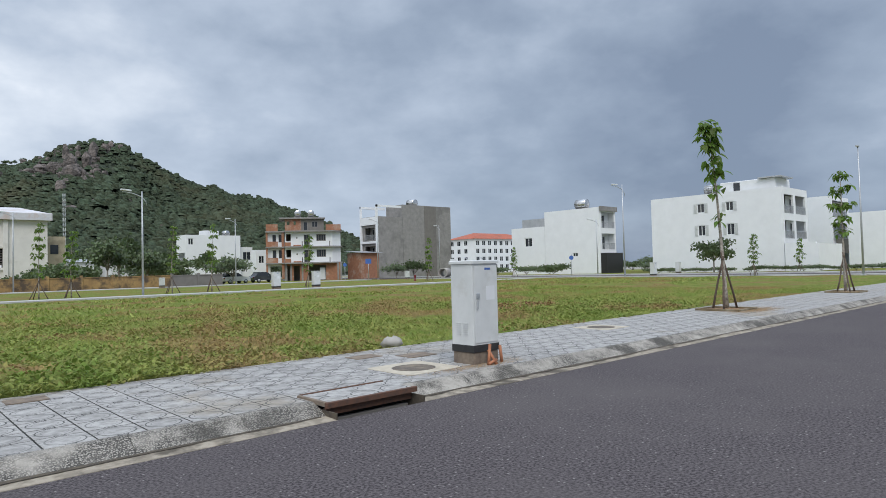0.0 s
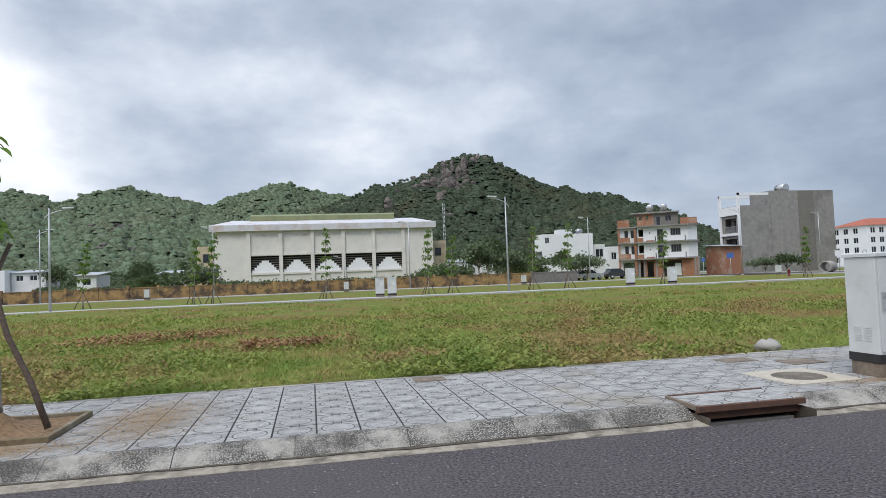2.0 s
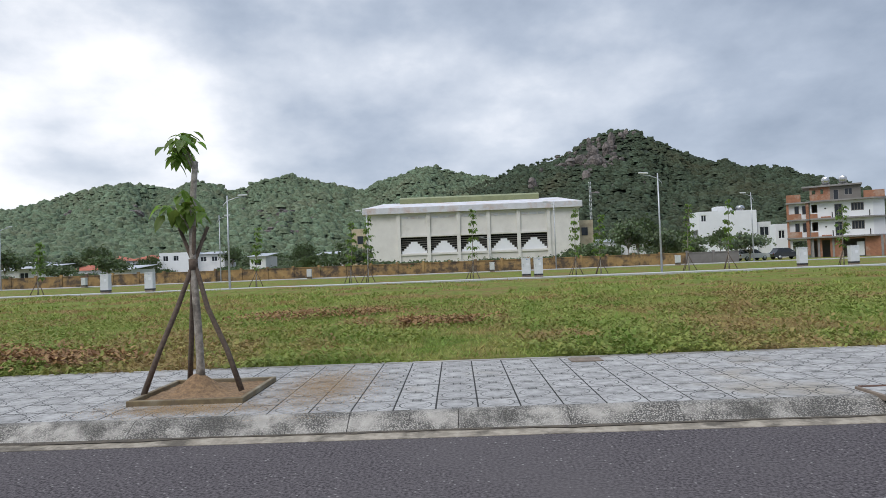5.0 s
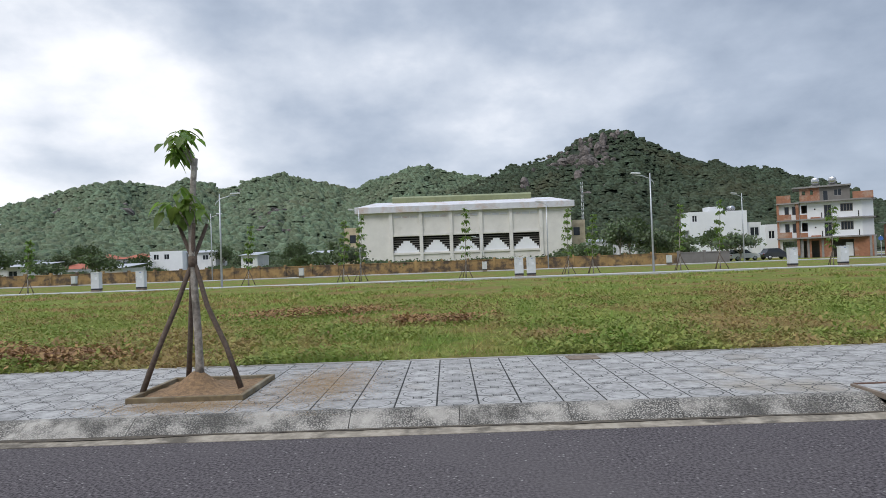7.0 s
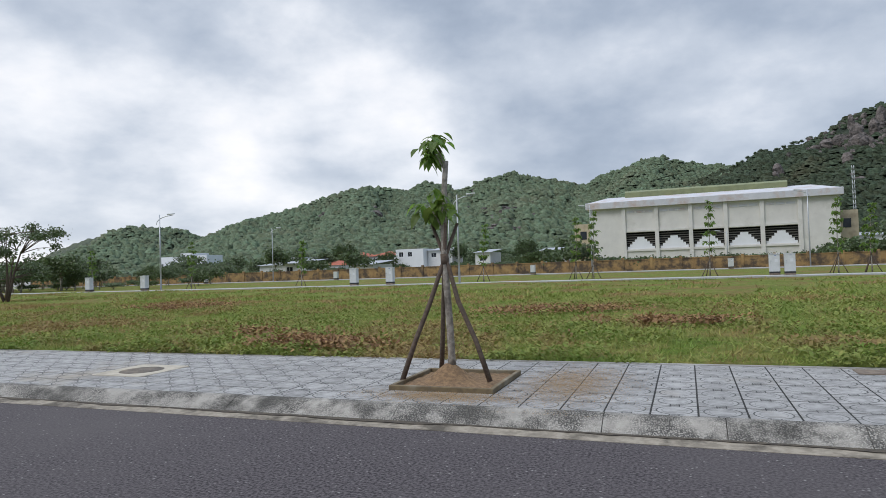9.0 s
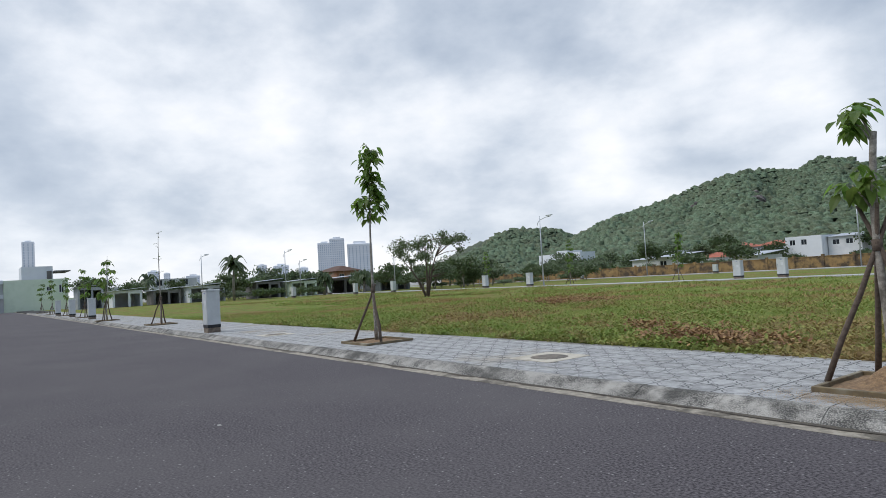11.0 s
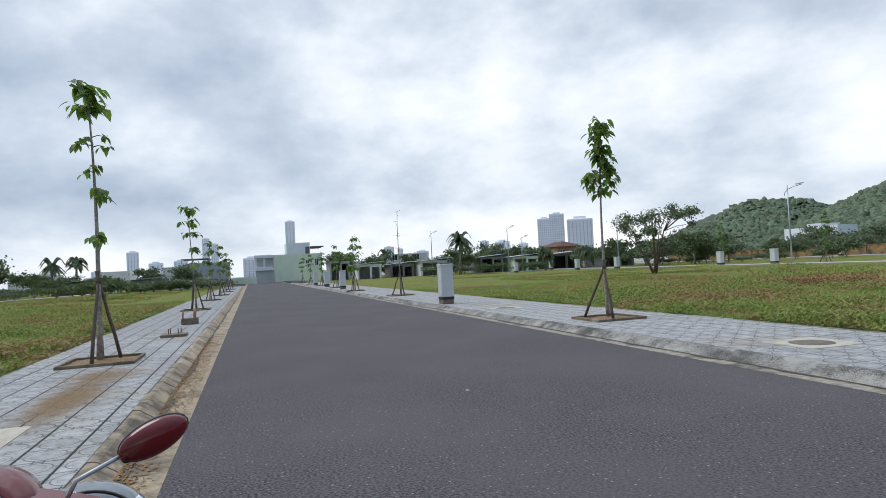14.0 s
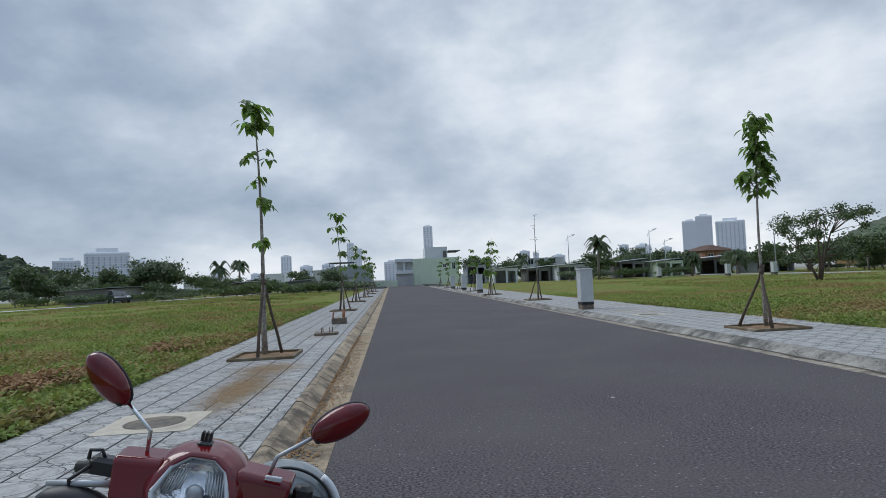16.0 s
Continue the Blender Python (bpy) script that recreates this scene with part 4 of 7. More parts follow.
sapling(-31.2, -3.0, 4.6, (0.2, -0.2), [(1.9, .3, .24, 2), (2.8, .34, .24, 3), (3.4, .4, .25, 4), (3.9, .42, .26, 5), (4.45, .36, .26, 7)], 7,
        "propped sapling with thin green foliage", 0.05, cut=False)
sapling(-44.8, 6.3, 4.0, (0, 0.1), [(1.6, .5, .35, 5), (2.4, .5, .35, 6), (3.0, .4, .3, 5), (3.6, .3, .3, 4)], 8, "propped sapling with thin green foliage", 0.05, cut=False)
for k, (x, y, h) in enumerate(((-43.4, -3.05, 3.6), (-54, -2.9, 3.8), (-66, -2.9, 3.6), (-78, -2.9, 3.5), (-57, 6.6, 3.6), (-69, 6.6, 3.4), (-82, 6.6, 3.6), (-95, 6.6, 3.5))):
    sapling(x, y, h, (0.1, 0.0), [(h * 0.5, .3, .26, 4), (h * 0.68, .34, .28, 5), (h * 0.85, .3, .28, 5), (h, .22, .25, 4)], 20 + k,
            "small propped sapling with green foliage", 0.045, cut=False, prop_h=1.1)
for k, (x, y, h) in enumerate(((-32.4, 48.2, 4.0), (-15.6, 48.5, 4.4), (-8.3, 48.5, 4.6), (-7.0, 48.5, 4.9), (1.0, 48.3, 5.2), (8.8, 48.4, 4.9), (10.7, 48.5, 4.4), (17.4, 48.6, 5.0), (20.4, 48.5, 5.2),
                               (-45, 48.5, 4.4), (-58, 48.5, 4.2), (-70, 48.5, 4.0), (29, 48.6, 4.4), (46, 52, 4.6), (59, 22.8, 3.6), (73, 23.5, 3.4), (60.2, 52, 3.6))):
    sapling(x, y, h, (0.15, 0.0), [(h * 0.34, .34, .24, 4), (h * 0.45, .4, .24, 7), (h * 0.58, .38, .24, 8), (h * 0.7, .34, .24, 8), (h * 0.82, .3, .22, 8), (h * 0.92, .24, .2, 6), (h, .2, .2, 5)], 40 + k,
            "young roadside tree with props beside the far footpath", 0.05, tray=False, cut=False, prop_h=1.2)


def crown_tree(name, height, spread, seed, mat="leaf_old", n=900, leaf=0.3, lobes=7, trunk_r=0.12, fork=0.35):
    """A broad tree: trunk, limbs and a crown of loose leaves in uneven lobes."""
    rnd = random.Random(seed)
    tree = thing(name, "", "tree")
    wood, leaves = Shape(), Shape()
    base = Vector((0, 0, 0))
    split = Vector((rnd.uniform(-.2, .2), rnd.uniform(-.2, .2), height * fork))
    wood.tube([base, base.lerp(split, 0.5), split], [trunk_r * 1.3, trunk_r, trunk_r * 0.85], 8)
    for k in range(lobes):
        a = 2 * math.pi * (k + rnd.uniform(-.3, .3)) / lobes
        r = spread * rnd.uniform(0.35, 0.95) * 0.5
        c = Vector((math.cos(a) * r, math.sin(a) * r, height * rnd.uniform(0.52, 0.88)))
        wood.tube([split, split.lerp(c, 0.5) + Vector((0, 0, 0.1 * height)), c], [trunk_r * 0.6, trunk_r * 0.35, trunk_r * 0.1], 6)
        lr = Vector((spread * rnd.uniform(.2, .3), spread * rnd.uniform(.2, .3), height * rnd.uniform(.09, .16)))
        for _ in range(n // lobes):
            d = Vector((rnd.gauss(0, .55), rnd.gauss(0, .55), rnd.gauss(0, .55)))
            p = c + Vector((d.x * lr.x, d.y * lr.y, d.z * lr.z))
            u = Vector((rnd.uniform(-1, 1), rnd.uniform(-1, 1), rnd.uniform(-1, 1))).normalized()
            w = u.orthogonal().normalized() * leaf * rnd.uniform(0.3, 0.55)
            u = u * leaf * rnd.uniform(0.6, 1.2)
            leaves.add([p, p + u * 0.5 + w, p + u, p + u * 0.5 - w], [(0, 1, 2, 3)])
    part("trunk", wood, "bark", tree)
    tagged(part("crown", leaves, mat, tree), kind="stuff")
    return tree


def field_tree():
    """Three stems fan out from one foot; open clumps of leaves, lower on one side. across: the way along which the crown spreads."""
    big = thing("field_tree", "many-stemmed feathery tree standing in the grass field", "tree", (-43.6, 29.7, 0.08))
    rnd = random.Random(9)
    across, back = Vector((0.6, 0.8, 0)), Vector((-0.8, 0.6, 0))
    stems = []
    for lean, deep, top in ((-1.7, 0.3, 3.4), (0.1, -0.5, 4.6), (1.2, 0.5, 4.8), (0.5, 0.9, 3.6)):
        p = [across * (0.22 * lean * u ** 0.5 + lean * u ** 1.6) + back * deep * u + Vector((0.1 * math.sin(5 * u + lean), 0, top * u - 0.05)) for u in (0, 0.2, 0.45, 0.7, 1.0)]
        part("trunk", Shape().tube(p, [0.12, 0.095, 0.07, 0.045, 0.02], 7), "prop", big)
        stems.append(p)
    limbs, crown = Shape(), Shape()
    for k in range(36):
        u = rnd.uniform(-2.9, 3.1)
        low, high = (2.5 if u < -1.2 else 1.5), 5.1 + 0.22 * u - 0.16 * max(0, abs(u) - 1.8) ** 2
        c = across * u + back * rnd.uniform(-1.6, 1.6) + Vector((0, 0, rnd.uniform(low, high) if k % 6 else high * rnd.uniform(0.86, 1.0)))
        s0 = min((q for p in stems for q in p[2:] if q.z < c.z), key=lambda q: (q - c).length, default=stems[1][2])
        limbs.tube([s0, s0.lerp(c, 0.5) + Vector((0, 0, .12)), c], [0.04, 0.025, 0.008], 5)
        lr = rnd.uniform(0.28, 0.5)
        for _ in range(110):
            p = c + Vector((rnd.gauss(0, lr * .62), rnd.gauss(0, lr * .62), rnd.gauss(0, lr * .42)))
            d = Vector((rnd.uniform(-1, 1), rnd.uniform(-1, 1), rnd.uniform(-1, .3))).normalized()
            w = d.orthogonal().normalized() * 0.05
            d = d * rnd.uniform(0.14, 0.26)
            crown.add([p, p + d * .5 + w, p + d, p + d * .5 - w], [(0, 1, 2, 3)])
    tagged(part("limb_cluster", limbs, "prop", big), kind="stuff")
    tagged(part("crown", crown, "leaf_old", big), kind="stuff")


field_tree()

kinds = [crown_tree("broadleaf_tree", 5.5, 5.5, 61, n=1100, leaf=0.5), crown_tree("broadleaf_tree", 4.2, 6.0, 62, n=1000, leaf=0.5, fork=0.25),
         crown_tree("broadleaf_tree", 7.5, 5.0, 63, n=1200, leaf=0.55, lobes=9), crown_tree("shrub", 2.4, 4.2, 64, n=900, leaf=0.35, fork=0.12, trunk_r=0.06)]
for t0, lab in zip(kinds, ("leafy green tree among the houses", "low spreading green tree", "tall leafy green tree", "dense green bush among the houses")):
    t0["label"] = lab


def palm(x, y, h, seed, n=19, lab="coconut palm with drooping fronds"):
    rnd = random.Random(seed)
    t = thing("palm_tree", lab, "palm", (x, y, 0.05), group="palms")
    top = Vector((0.25, 0.1, h))
    part("trunk", Shape().tube([(0, 0, -.05), (0.05, 0, h * .5), top], [0.24, 0.19, 0.16], 8), "bark", t)
    for k in range(n):
        a = 2 * math.pi * k / n + rnd.uniform(-.2, .2)
        L, rise = rnd.uniform(0.2, 0.32) * min(h, 6.0) + 0.4, rnd.uniform(-0.4, 3.2)
        s, pts = Shape(), []
        for i in range(9):
            u = i / 8
            pts.append(top + Vector((math.cos(a) * L * u, math.sin(a) * L * u, rise * u * 1.6 - (1.5 + rise) * u * u)))
        s.tube(pts, [0.03 - 0.002 * i for i in range(9)], 4)
        side = Vector((-math.sin(a), math.cos(a), 0))
        for i in range(1, 9):
            for q in range(3):
                p = pts[i - 1].lerp(pts[i], q / 3)
                for sg in (-1, 1):
                    e = p + side * sg * 0.34 * math.sin(0.5 + 2.4 * i / 9) + Vector((math.cos(a) * .22, math.sin(a) * .22, -0.34))
                    s.add([p, p + (pts[i] - pts[i - 1]) * .7, e + (pts[i] - pts[i - 1]) * .3, e], [(0, 1, 2, 3)])
        part("frond", s, "leaf_old", t)
    return t


palm(-95.5, 30.9, 5.5, 1, 26)
palm(-88, 42.0, 2.4, 2)
palm(-84, 46.5, 2.2, 3)
palm(-120, 24, 4.2, 4)
palm(-118, -28, 5.0, 6)
palm(-116, -31, 4.8, 7)


def plant_row(pts, seed, grp):
    rnd = random.Random(seed)
    for x, y, k, s in pts:
        ob = copy_thing(kinds[k], pose(x, y, 0.02, 0, 0, rnd.uniform(0, 360)) @ Matrix.Scale(s, 4))
        ob["group"] = grp


rnd = random.Random(77)
belt = []
for k in range(60):      # behind the yellow wall and at the hill's foot
    x = rnd.uniform(-120, 46)
    y = rnd.uniform(128, 200)
    if -16 < x < 22 and y < 150:
        continue
    belt.append((x, y, rnd.choice((0, 1, 2)), rnd.uniform(0.8, 1.25) if y > 150 else rnd.uniform(0.4, 0.6)))
for x in range(-118, -16, 6):
    belt.append((x + rnd.uniform(-2, 2), rnd.uniform(84, 110), rnd.choice((1, 3, 3)), rnd.uniform(0.4, 0.75)))
belt = [(x, y, k if y > 178 or k == 3 else 1, s if y > 178 else min(s, 0.62)) for x, y, k, s in belt]
belt += [(-16, 84, 1, 0.85), (-13, 83, 0, 0.75), (-10, 84, 3, 1.05), (-6.5, 83, 3, .95), (-3, 84, 3, .9), (1, 84, 3, .85), (4, 83.5, 3, .95), (8, 84, 3, .9), (12, 84, 3, .95), (16, 84, 1, .7), (19, 84, 1, .75), (23, 86, 2, .85), (26, 92, 2, .95), (29, 90, 0, .9), (32, 88, 0, .7), (33, 104, 1, .9), (-19, 85, 1, .8),
         (39.3, 86.6, 1, .95), (33, 100, 0, .7), (46, 112, 2, .75), (50.5, 116, 0, .7), (62, 118, 0, .8), (44, 118, 1, .7)]
for k in range(90):      # woods along the foot of the hills
    yaw, dist = rnd.uniform(-26, 46), rnd.uniform(178, 206)
    belt.append((-math.sin(radians(yaw)) * dist, math.cos(radians(yaw)) * dist, rnd.choice((0, 1, 2)), rnd.uniform(0.8, 1.3)))
for k in range(34):      # gardens among the houses
    belt.append((rnd.uniform(-112, -34), rnd.uniform(118, 164), rnd.choice((1, 3, 3)), rnd.uniform(0.4, 0.6)))
plant_row(belt, 3, "trees before the hill")
for k in range(20):      # single trees on the skyline
    yaw = rnd.uniform(-9.6, -3.6)
    d = np.arange(400.0, 600.0, 2.0)
    rise = rocky(np.full(len(d), yaw), d)
    k = int(np.argmax(rise / d))
    ob = copy_thing(kinds[2], pose(-math.sin(radians(yaw)) * d[k], math.cos(radians(yaw)) * d[k], float(rise[k]) + 0.4, 0, 0, rnd.uniform(0, 360)) @ Matrix.Scale(rnd.uniform(0.3, 0.48), 4))
    ob["group"] = "trees on the skyline"
belt = []
for k in range(46):      # towards the city
    y = rnd.uniform(-60, 95)
    belt.append((-rnd.uniform(112, 150) if y < 40 else -rnd.uniform(70, 120), y, rnd.choice((0, 1, 2, 3)), rnd.uniform(0.45, 0.8)))
belt = [b for b in belt if not (-5 < b[1] < 9)]
def beyond(n, yaws, dists, which, sizes):
    for _ in range(n):
        yaw, dist = rnd.uniform(*yaws), rnd.uniform(*dists)
        belt.append((-math.sin(radians(yaw)) * dist, math.cos(radians(yaw)) * dist, rnd.choice(which), rnd.uniform(*sizes)))


beyond(26, (95.5, 121), (95, 128), (0, 1, 1, 3), (0.42, 0.7))     # past the left field
beyond(46, (92.6, 109), (84, 118), (3,), (0.5, 0.8))
beyond(22, (108.5, 119), (100, 128), (0, 1, 2), (0.62, 0.85))
beyond(12, (109, 120), (80, 90), (3,), (0.45, 0.7))
beyond(14, (76, 83), (112, 140), (0, 1, 3), (0.4, 0.7))       # among the sheds
beyond(30, (58, 76), (96, 135), (0, 1, 3, 3), (0.45, 0.85))
beyond(12, (50, 62), (88, 120), (0, 1, 2), (0.5, 0.75))
beyond(8, (47, 58), (88, 116), (0, 1, 2), (0.5, 0.75))
beyond(2, (82.3, 82.9), (140, 146), (0,), (0.95, 1.05))
for k in range(16):
    belt.append((-rnd.uniform(58, 90), rnd.uniform(56, 76), rnd.choice((0, 1, 3)), rnd.uniform(0.4, 0.65)))
plant_row(belt, 4, "trees before the city")
belt = [(x + rnd.uniform(-1, 1), rnd.uniform(72, 92), rnd.choice((1, 3)), rnd.uniform(.5, .8)) for x in range(104, 175, 8)]
belt += [(76, 58, 3, .9), (77, 64, 3, .8), (77, 70, 3, .8), (78, 75, 3, .7), (79, 61, 3, .6), (76, 34, 0, .75), (66, 78, 1, .7), (63, 79, 1, .6), (98, 50, 3, 1.0), (105, 62, 3, 1.0), (100, 56, 3, 0.8), (77.5, 40, 3, .4)]
belt += [(rnd.uniform(81.6, 83.4), 9 + 1.7 * k, 3, rnd.uniform(0.3, 0.46)) for k in range(23)]
plant_row(belt, 5, "trees by the side street")
plant_row([(-62, -12.8, 3, 0.9)], 6, "bush in the field")
for q in kinds:
    q.matrix_basis = pose(-60 - 9 * kinds.index(q), 108, 0.02) @ Matrix.Scale(0.9, 4)


# ---- street cabinets ----
def cabinet(x, y, rz, conduits=False, w=0.52, d=0.44, h=1.47, label="white metal service cabinet on a concrete plinth"):
    c = thing("service_cabinet", label, "cabinet", (x, y, PAVE), rz, "street cabinets")
    part("plinth", Shape().box(-w / 2 + .01, w / 2 - .01, -d / 2 + .01, d / 2 - .01, 0, 0.17, 0.01), "plinth", c, "stained concrete plinth")
    part("base_band", Shape().box(-w / 2 - .004, w / 2 + .004, -d / 2 - .004, d / 2 + .004, 0.17, 0.27, 0.004), "cab_band", c, "black base band")
    part("body", Shape().box(-w / 2, w / 2, -d / 2, d / 2, 0.27, h - 0.05, 0.008), "cab", c)
    lid = Shape().box(-w / 2 - .02, w / 2 + .02, -d / 2 - .025, d / 2 + .025, h - 0.05, h, 0.012)
    part("lid", lid, "cab", c)
    door = part("door", Shape().box(-w / 2 + .03, w / 2 - .03, -d / 2 - .012, -d / 2 - .0005, 0.3, h - 0.08, 0.003), "cab", c)
    part("handle", Shape().box(-w / 2 + .06, -w / 2 + .085, -d / 2 - .035, -d / 2 - .0125, 0.78, 0.9, 0.005).box(-w / 2 + .055, -w / 2 + .12, -d / 2 - .03, -d / 2 - .0125, 0.93, 1.0, 0.005), "steel", door, "grey metal handle and lock box")
    part("label_sheet", Shape().box(0.0, 0.18, -d / 2 - .0145, -d / 2 - .0122, 0.9, 1.1), "paper", door, "blank pale paper sheet")
    part("number_plate", Shape().box(-0.02, 0.1, -d / 2 - .0145, -d / 2 - .0122, h - 0.14, h - 0.11), "sign_blue", door, "small blue bars of lettering")
    vent = Shape()
    for k in range(6):
        vent.box(-w / 2 - .008, -w / 2 - .0005, -0.12, -0.02, 0.42 + 0.03 * k, 0.434 + 0.03 * k).box(-w / 2 - .008, -w / 2 - .0005, 0.02, 0.12, 0.42 + 0.03 * k, 0.434 + 0.03 * k)
    part("vent_louvres", vent, "cab", c)
    for sx in (-1, 1):
        part("lifting_eye", Shape().tube([(sx * 0.16 + 0.03 * math.cos(a), 0, h - .005 + 0.03 * math.sin(a) + .015) for a in [k * math.pi / 6 - .5 for k in range(9)]], 0.007, 6), "steel", c)
    if conduits:
        for a, b in (((-.12, -.36, 0), (-.02, -.3, .27)), ((-.02, -.42, 0), (-.06, -.3, .2)), ((.2, -.32, 0), (.2, -.29, .24)), ((-.15, -.4, 0.02), (.02, -.38, .06))):
            part("conduit", Shape().tube([a, b], 0.022, 8), "conduit", c, "orange corrugated conduit end")
    return c


cabinet(6.63, 6.5, 0, True)
cabinet(-23.15, 6.28, 0)
cabinet(-51.0, 6.3, 0)
cabinet(-62.0, 6.3, 0)
cabinet(-73.0, 6.3, 0)
for x, y in ((-26.2, 46.5), (-22.9, 46.5), (-45.0, 75.5), (-17.8, 75.5), (4.9, 47.0), (5.75, 46.6), (4.0, 75.5), (25.9, 75.5), (25.6, 48.0), (29.4, 48.0), (60.2, 33.2), (-55.4, 46.0), (-48.3, 46.0),
             (-67.1, 75.5), (-81.0, 34.1), (-89.7, 43.7), (-74.5, 39.9), (-68.2, 41.8), (57, 69), (73, 37)):
    cabinet(x, y, 0, w=0.62 if y < 60 else 0.55, h=1.45 if y < 60 else 1.15, label="pale service cabinet beside the far footpath")


# ---- lamps ----
def street_lamp(x, y, h, arm_yaw, arm=1.3, bare=False, label="grey steel street lamp with a curved arm"):
    l = thing("street_lamp", label, "street lamp", (x, y, FIELD), arm_yaw, "street lamps")
    part("base_plate", Shape().box(-.18, .18, -.18, .18, -0.02, 0.06, 0.02), "steel", l)
    part("pole", Shape().tube([(0, 0, 0.03), (0, 0, h * 0.5), (0, 0, h)], [0.085, 0.065, 0.045], 10), "steel", l)
    if bare:
        part("head", Shape().box(-0.1, 0.35, -0.1, 0.1, h, h + 0.12, 0.02), "steel", l)
        return l
    part("arm", Shape().tube([(-0.3, 0, h * 0.87), (-0.25, 0, h * 0.905), (0.0, 0, h * 0.945), (arm * 0.45, 0, h * 0.975), (arm, 0, h * 0.99)], [0.025, 0.03, 0.037, 0.034, 0.03], 8), "steel", l)
    head = Shape().box(arm - 0.08, arm + 0.62, -0.12, 0.12, h * 0.985, h * 0.985 + 0.1, 0.03, m=pose(0, 0, 0, 0, -4, 0))
    part("lamp_head", head, "cab", l)
    return l


street_lamp(14.9, 47.2, 7.4, 180)
street_lamp(-16.9, 46.3, 6.9, 20)
street_lamp(-46.9, 46.6, 7.2, 20)
street_lamp(-11.3, 79.4, 8.3, 180)
street_lamp(12.2, 79.4, 8.5, 180)
street_lamp(36.6, 79.4, 8.6, 180)
street_lamp(-29.9, 79.4, 8.4, 20)
street_lamp(-58, 79.4, 8.0, 20)
street_lamp(-76, 47, 7.2, 20)
street_lamp(-88, 36, 6.8, 20)
street_lamp(-96, 26.5, 7.0, 120)
street_lamp(-92, 40, 5.5, 20)
street_lamp(-98, 14.5, 6.6, 0, bare=True)
street_lamp(58.4, 14.25, 10.2, 180, bare=True, label="tall thin steel pole with a small lamp on top")
street_lamp(60.2, 36.5, 9.9, 150)
street_lamp(74, 49.0, 7.6, 150)
street_lamp(60.2, 80, 9.5, 150)
street_lamp(83, 90.5, 9.8, 100)
street_lamp(5.0, 98, 5.0, 180)


# ---- buildings ----
def wall_with_holes(shape, u0, u1, z0, z1, holes, thick, put):
    """One wall with real openings, as a grid of cells left open where a hole lies. put(u, depth, z) gives the place."""
    us = sorted({u0, u1, *[min(max(q, u0), u1) for h in holes for q in h[:2]]})
    zs = sorted({z0, z1, *[min(max(q, z0), z1) for h in holes for q in h[2:4]]})
    nu, nz = len(us), len(zs)

    def solid(i, k):
        if not (0 <= i < nu - 1 and 0 <= k < nz - 1):
            return False
        mu, mz = (us[i] + us[i + 1]) / 2, (zs[k] + zs[k + 1]) / 2
        return not any(h[0] < mu < h[1] and h[2] < mz < h[3] for h in holes)
    v = [put(u, d, z) for d in (0, thick) for z in zs for u in us]
    n, f = nu * nz, []
    for k in range(nz - 1):
        for i in range(nu - 1):
            if not solid(i, k):
                continue
            a, b, c, d = k * nu + i, k * nu + i + 1, (k + 1) * nu + i + 1, (k + 1) * nu + i
            f += [(a, b, c, d), (d + n, c + n, b + n, a + n)]
            for open_, p, q in ((not solid(i, k - 1), b, a), (not solid(i + 1, k), c, b), (not solid(i, k + 1), d, c), (not solid(i - 1, k), a, d)):
                if open_:
                    f.append((p, q, q + n, p + n))
    used = sorted({i for q in f for i in q})
    at = {i: k for k, i in enumerate(used)}
    shape.add([v[i] for i in used], [tuple(at[i] for i in q) for q in f])


def window(parent, put, a, b, c, d, frame="white", bars=1, depth=0.12, t=0.07):
    s = Shape()

    def blk(u0, u1, z0, z1, d0, d1):
        s.add([put(u, q, z) for z in (z0, z1) for u, q in ((u0, d0), (u1, d0), (u1, d1), (u0, d1))],
              [(3, 2, 1, 0), (4, 5, 6, 7), (0, 1, 5, 4), (1, 2, 6, 5), (2, 3, 7, 6), (3, 0, 4, 7)])
    blk(a, a + t, c, d, depth - .05, depth + .03)
    blk(b - t, b, c, d, depth - .05, depth + .03)
    blk(a + t, b - t, c, c + t, depth - .05, depth + .03)
    blk(a + t, b - t, d - t, d, depth - .05, depth + .03)
    for k in range(bars):
        m = a + (b - a) * (k + 1) / (bars + 1)
        blk(m - t / 2, m + t / 2, c + t, d - t, depth - .04, depth + .03)
    w = part("window", s, frame, parent)
    g = Shape()
    g.add([put(a + t, depth, c + t), put(b - t, depth, c + t), put(b - t, depth, d - t), put(a + t, depth, d - t)], [(0, 1, 2, 3)])
    part("pane", g, "glass", w)
    return w


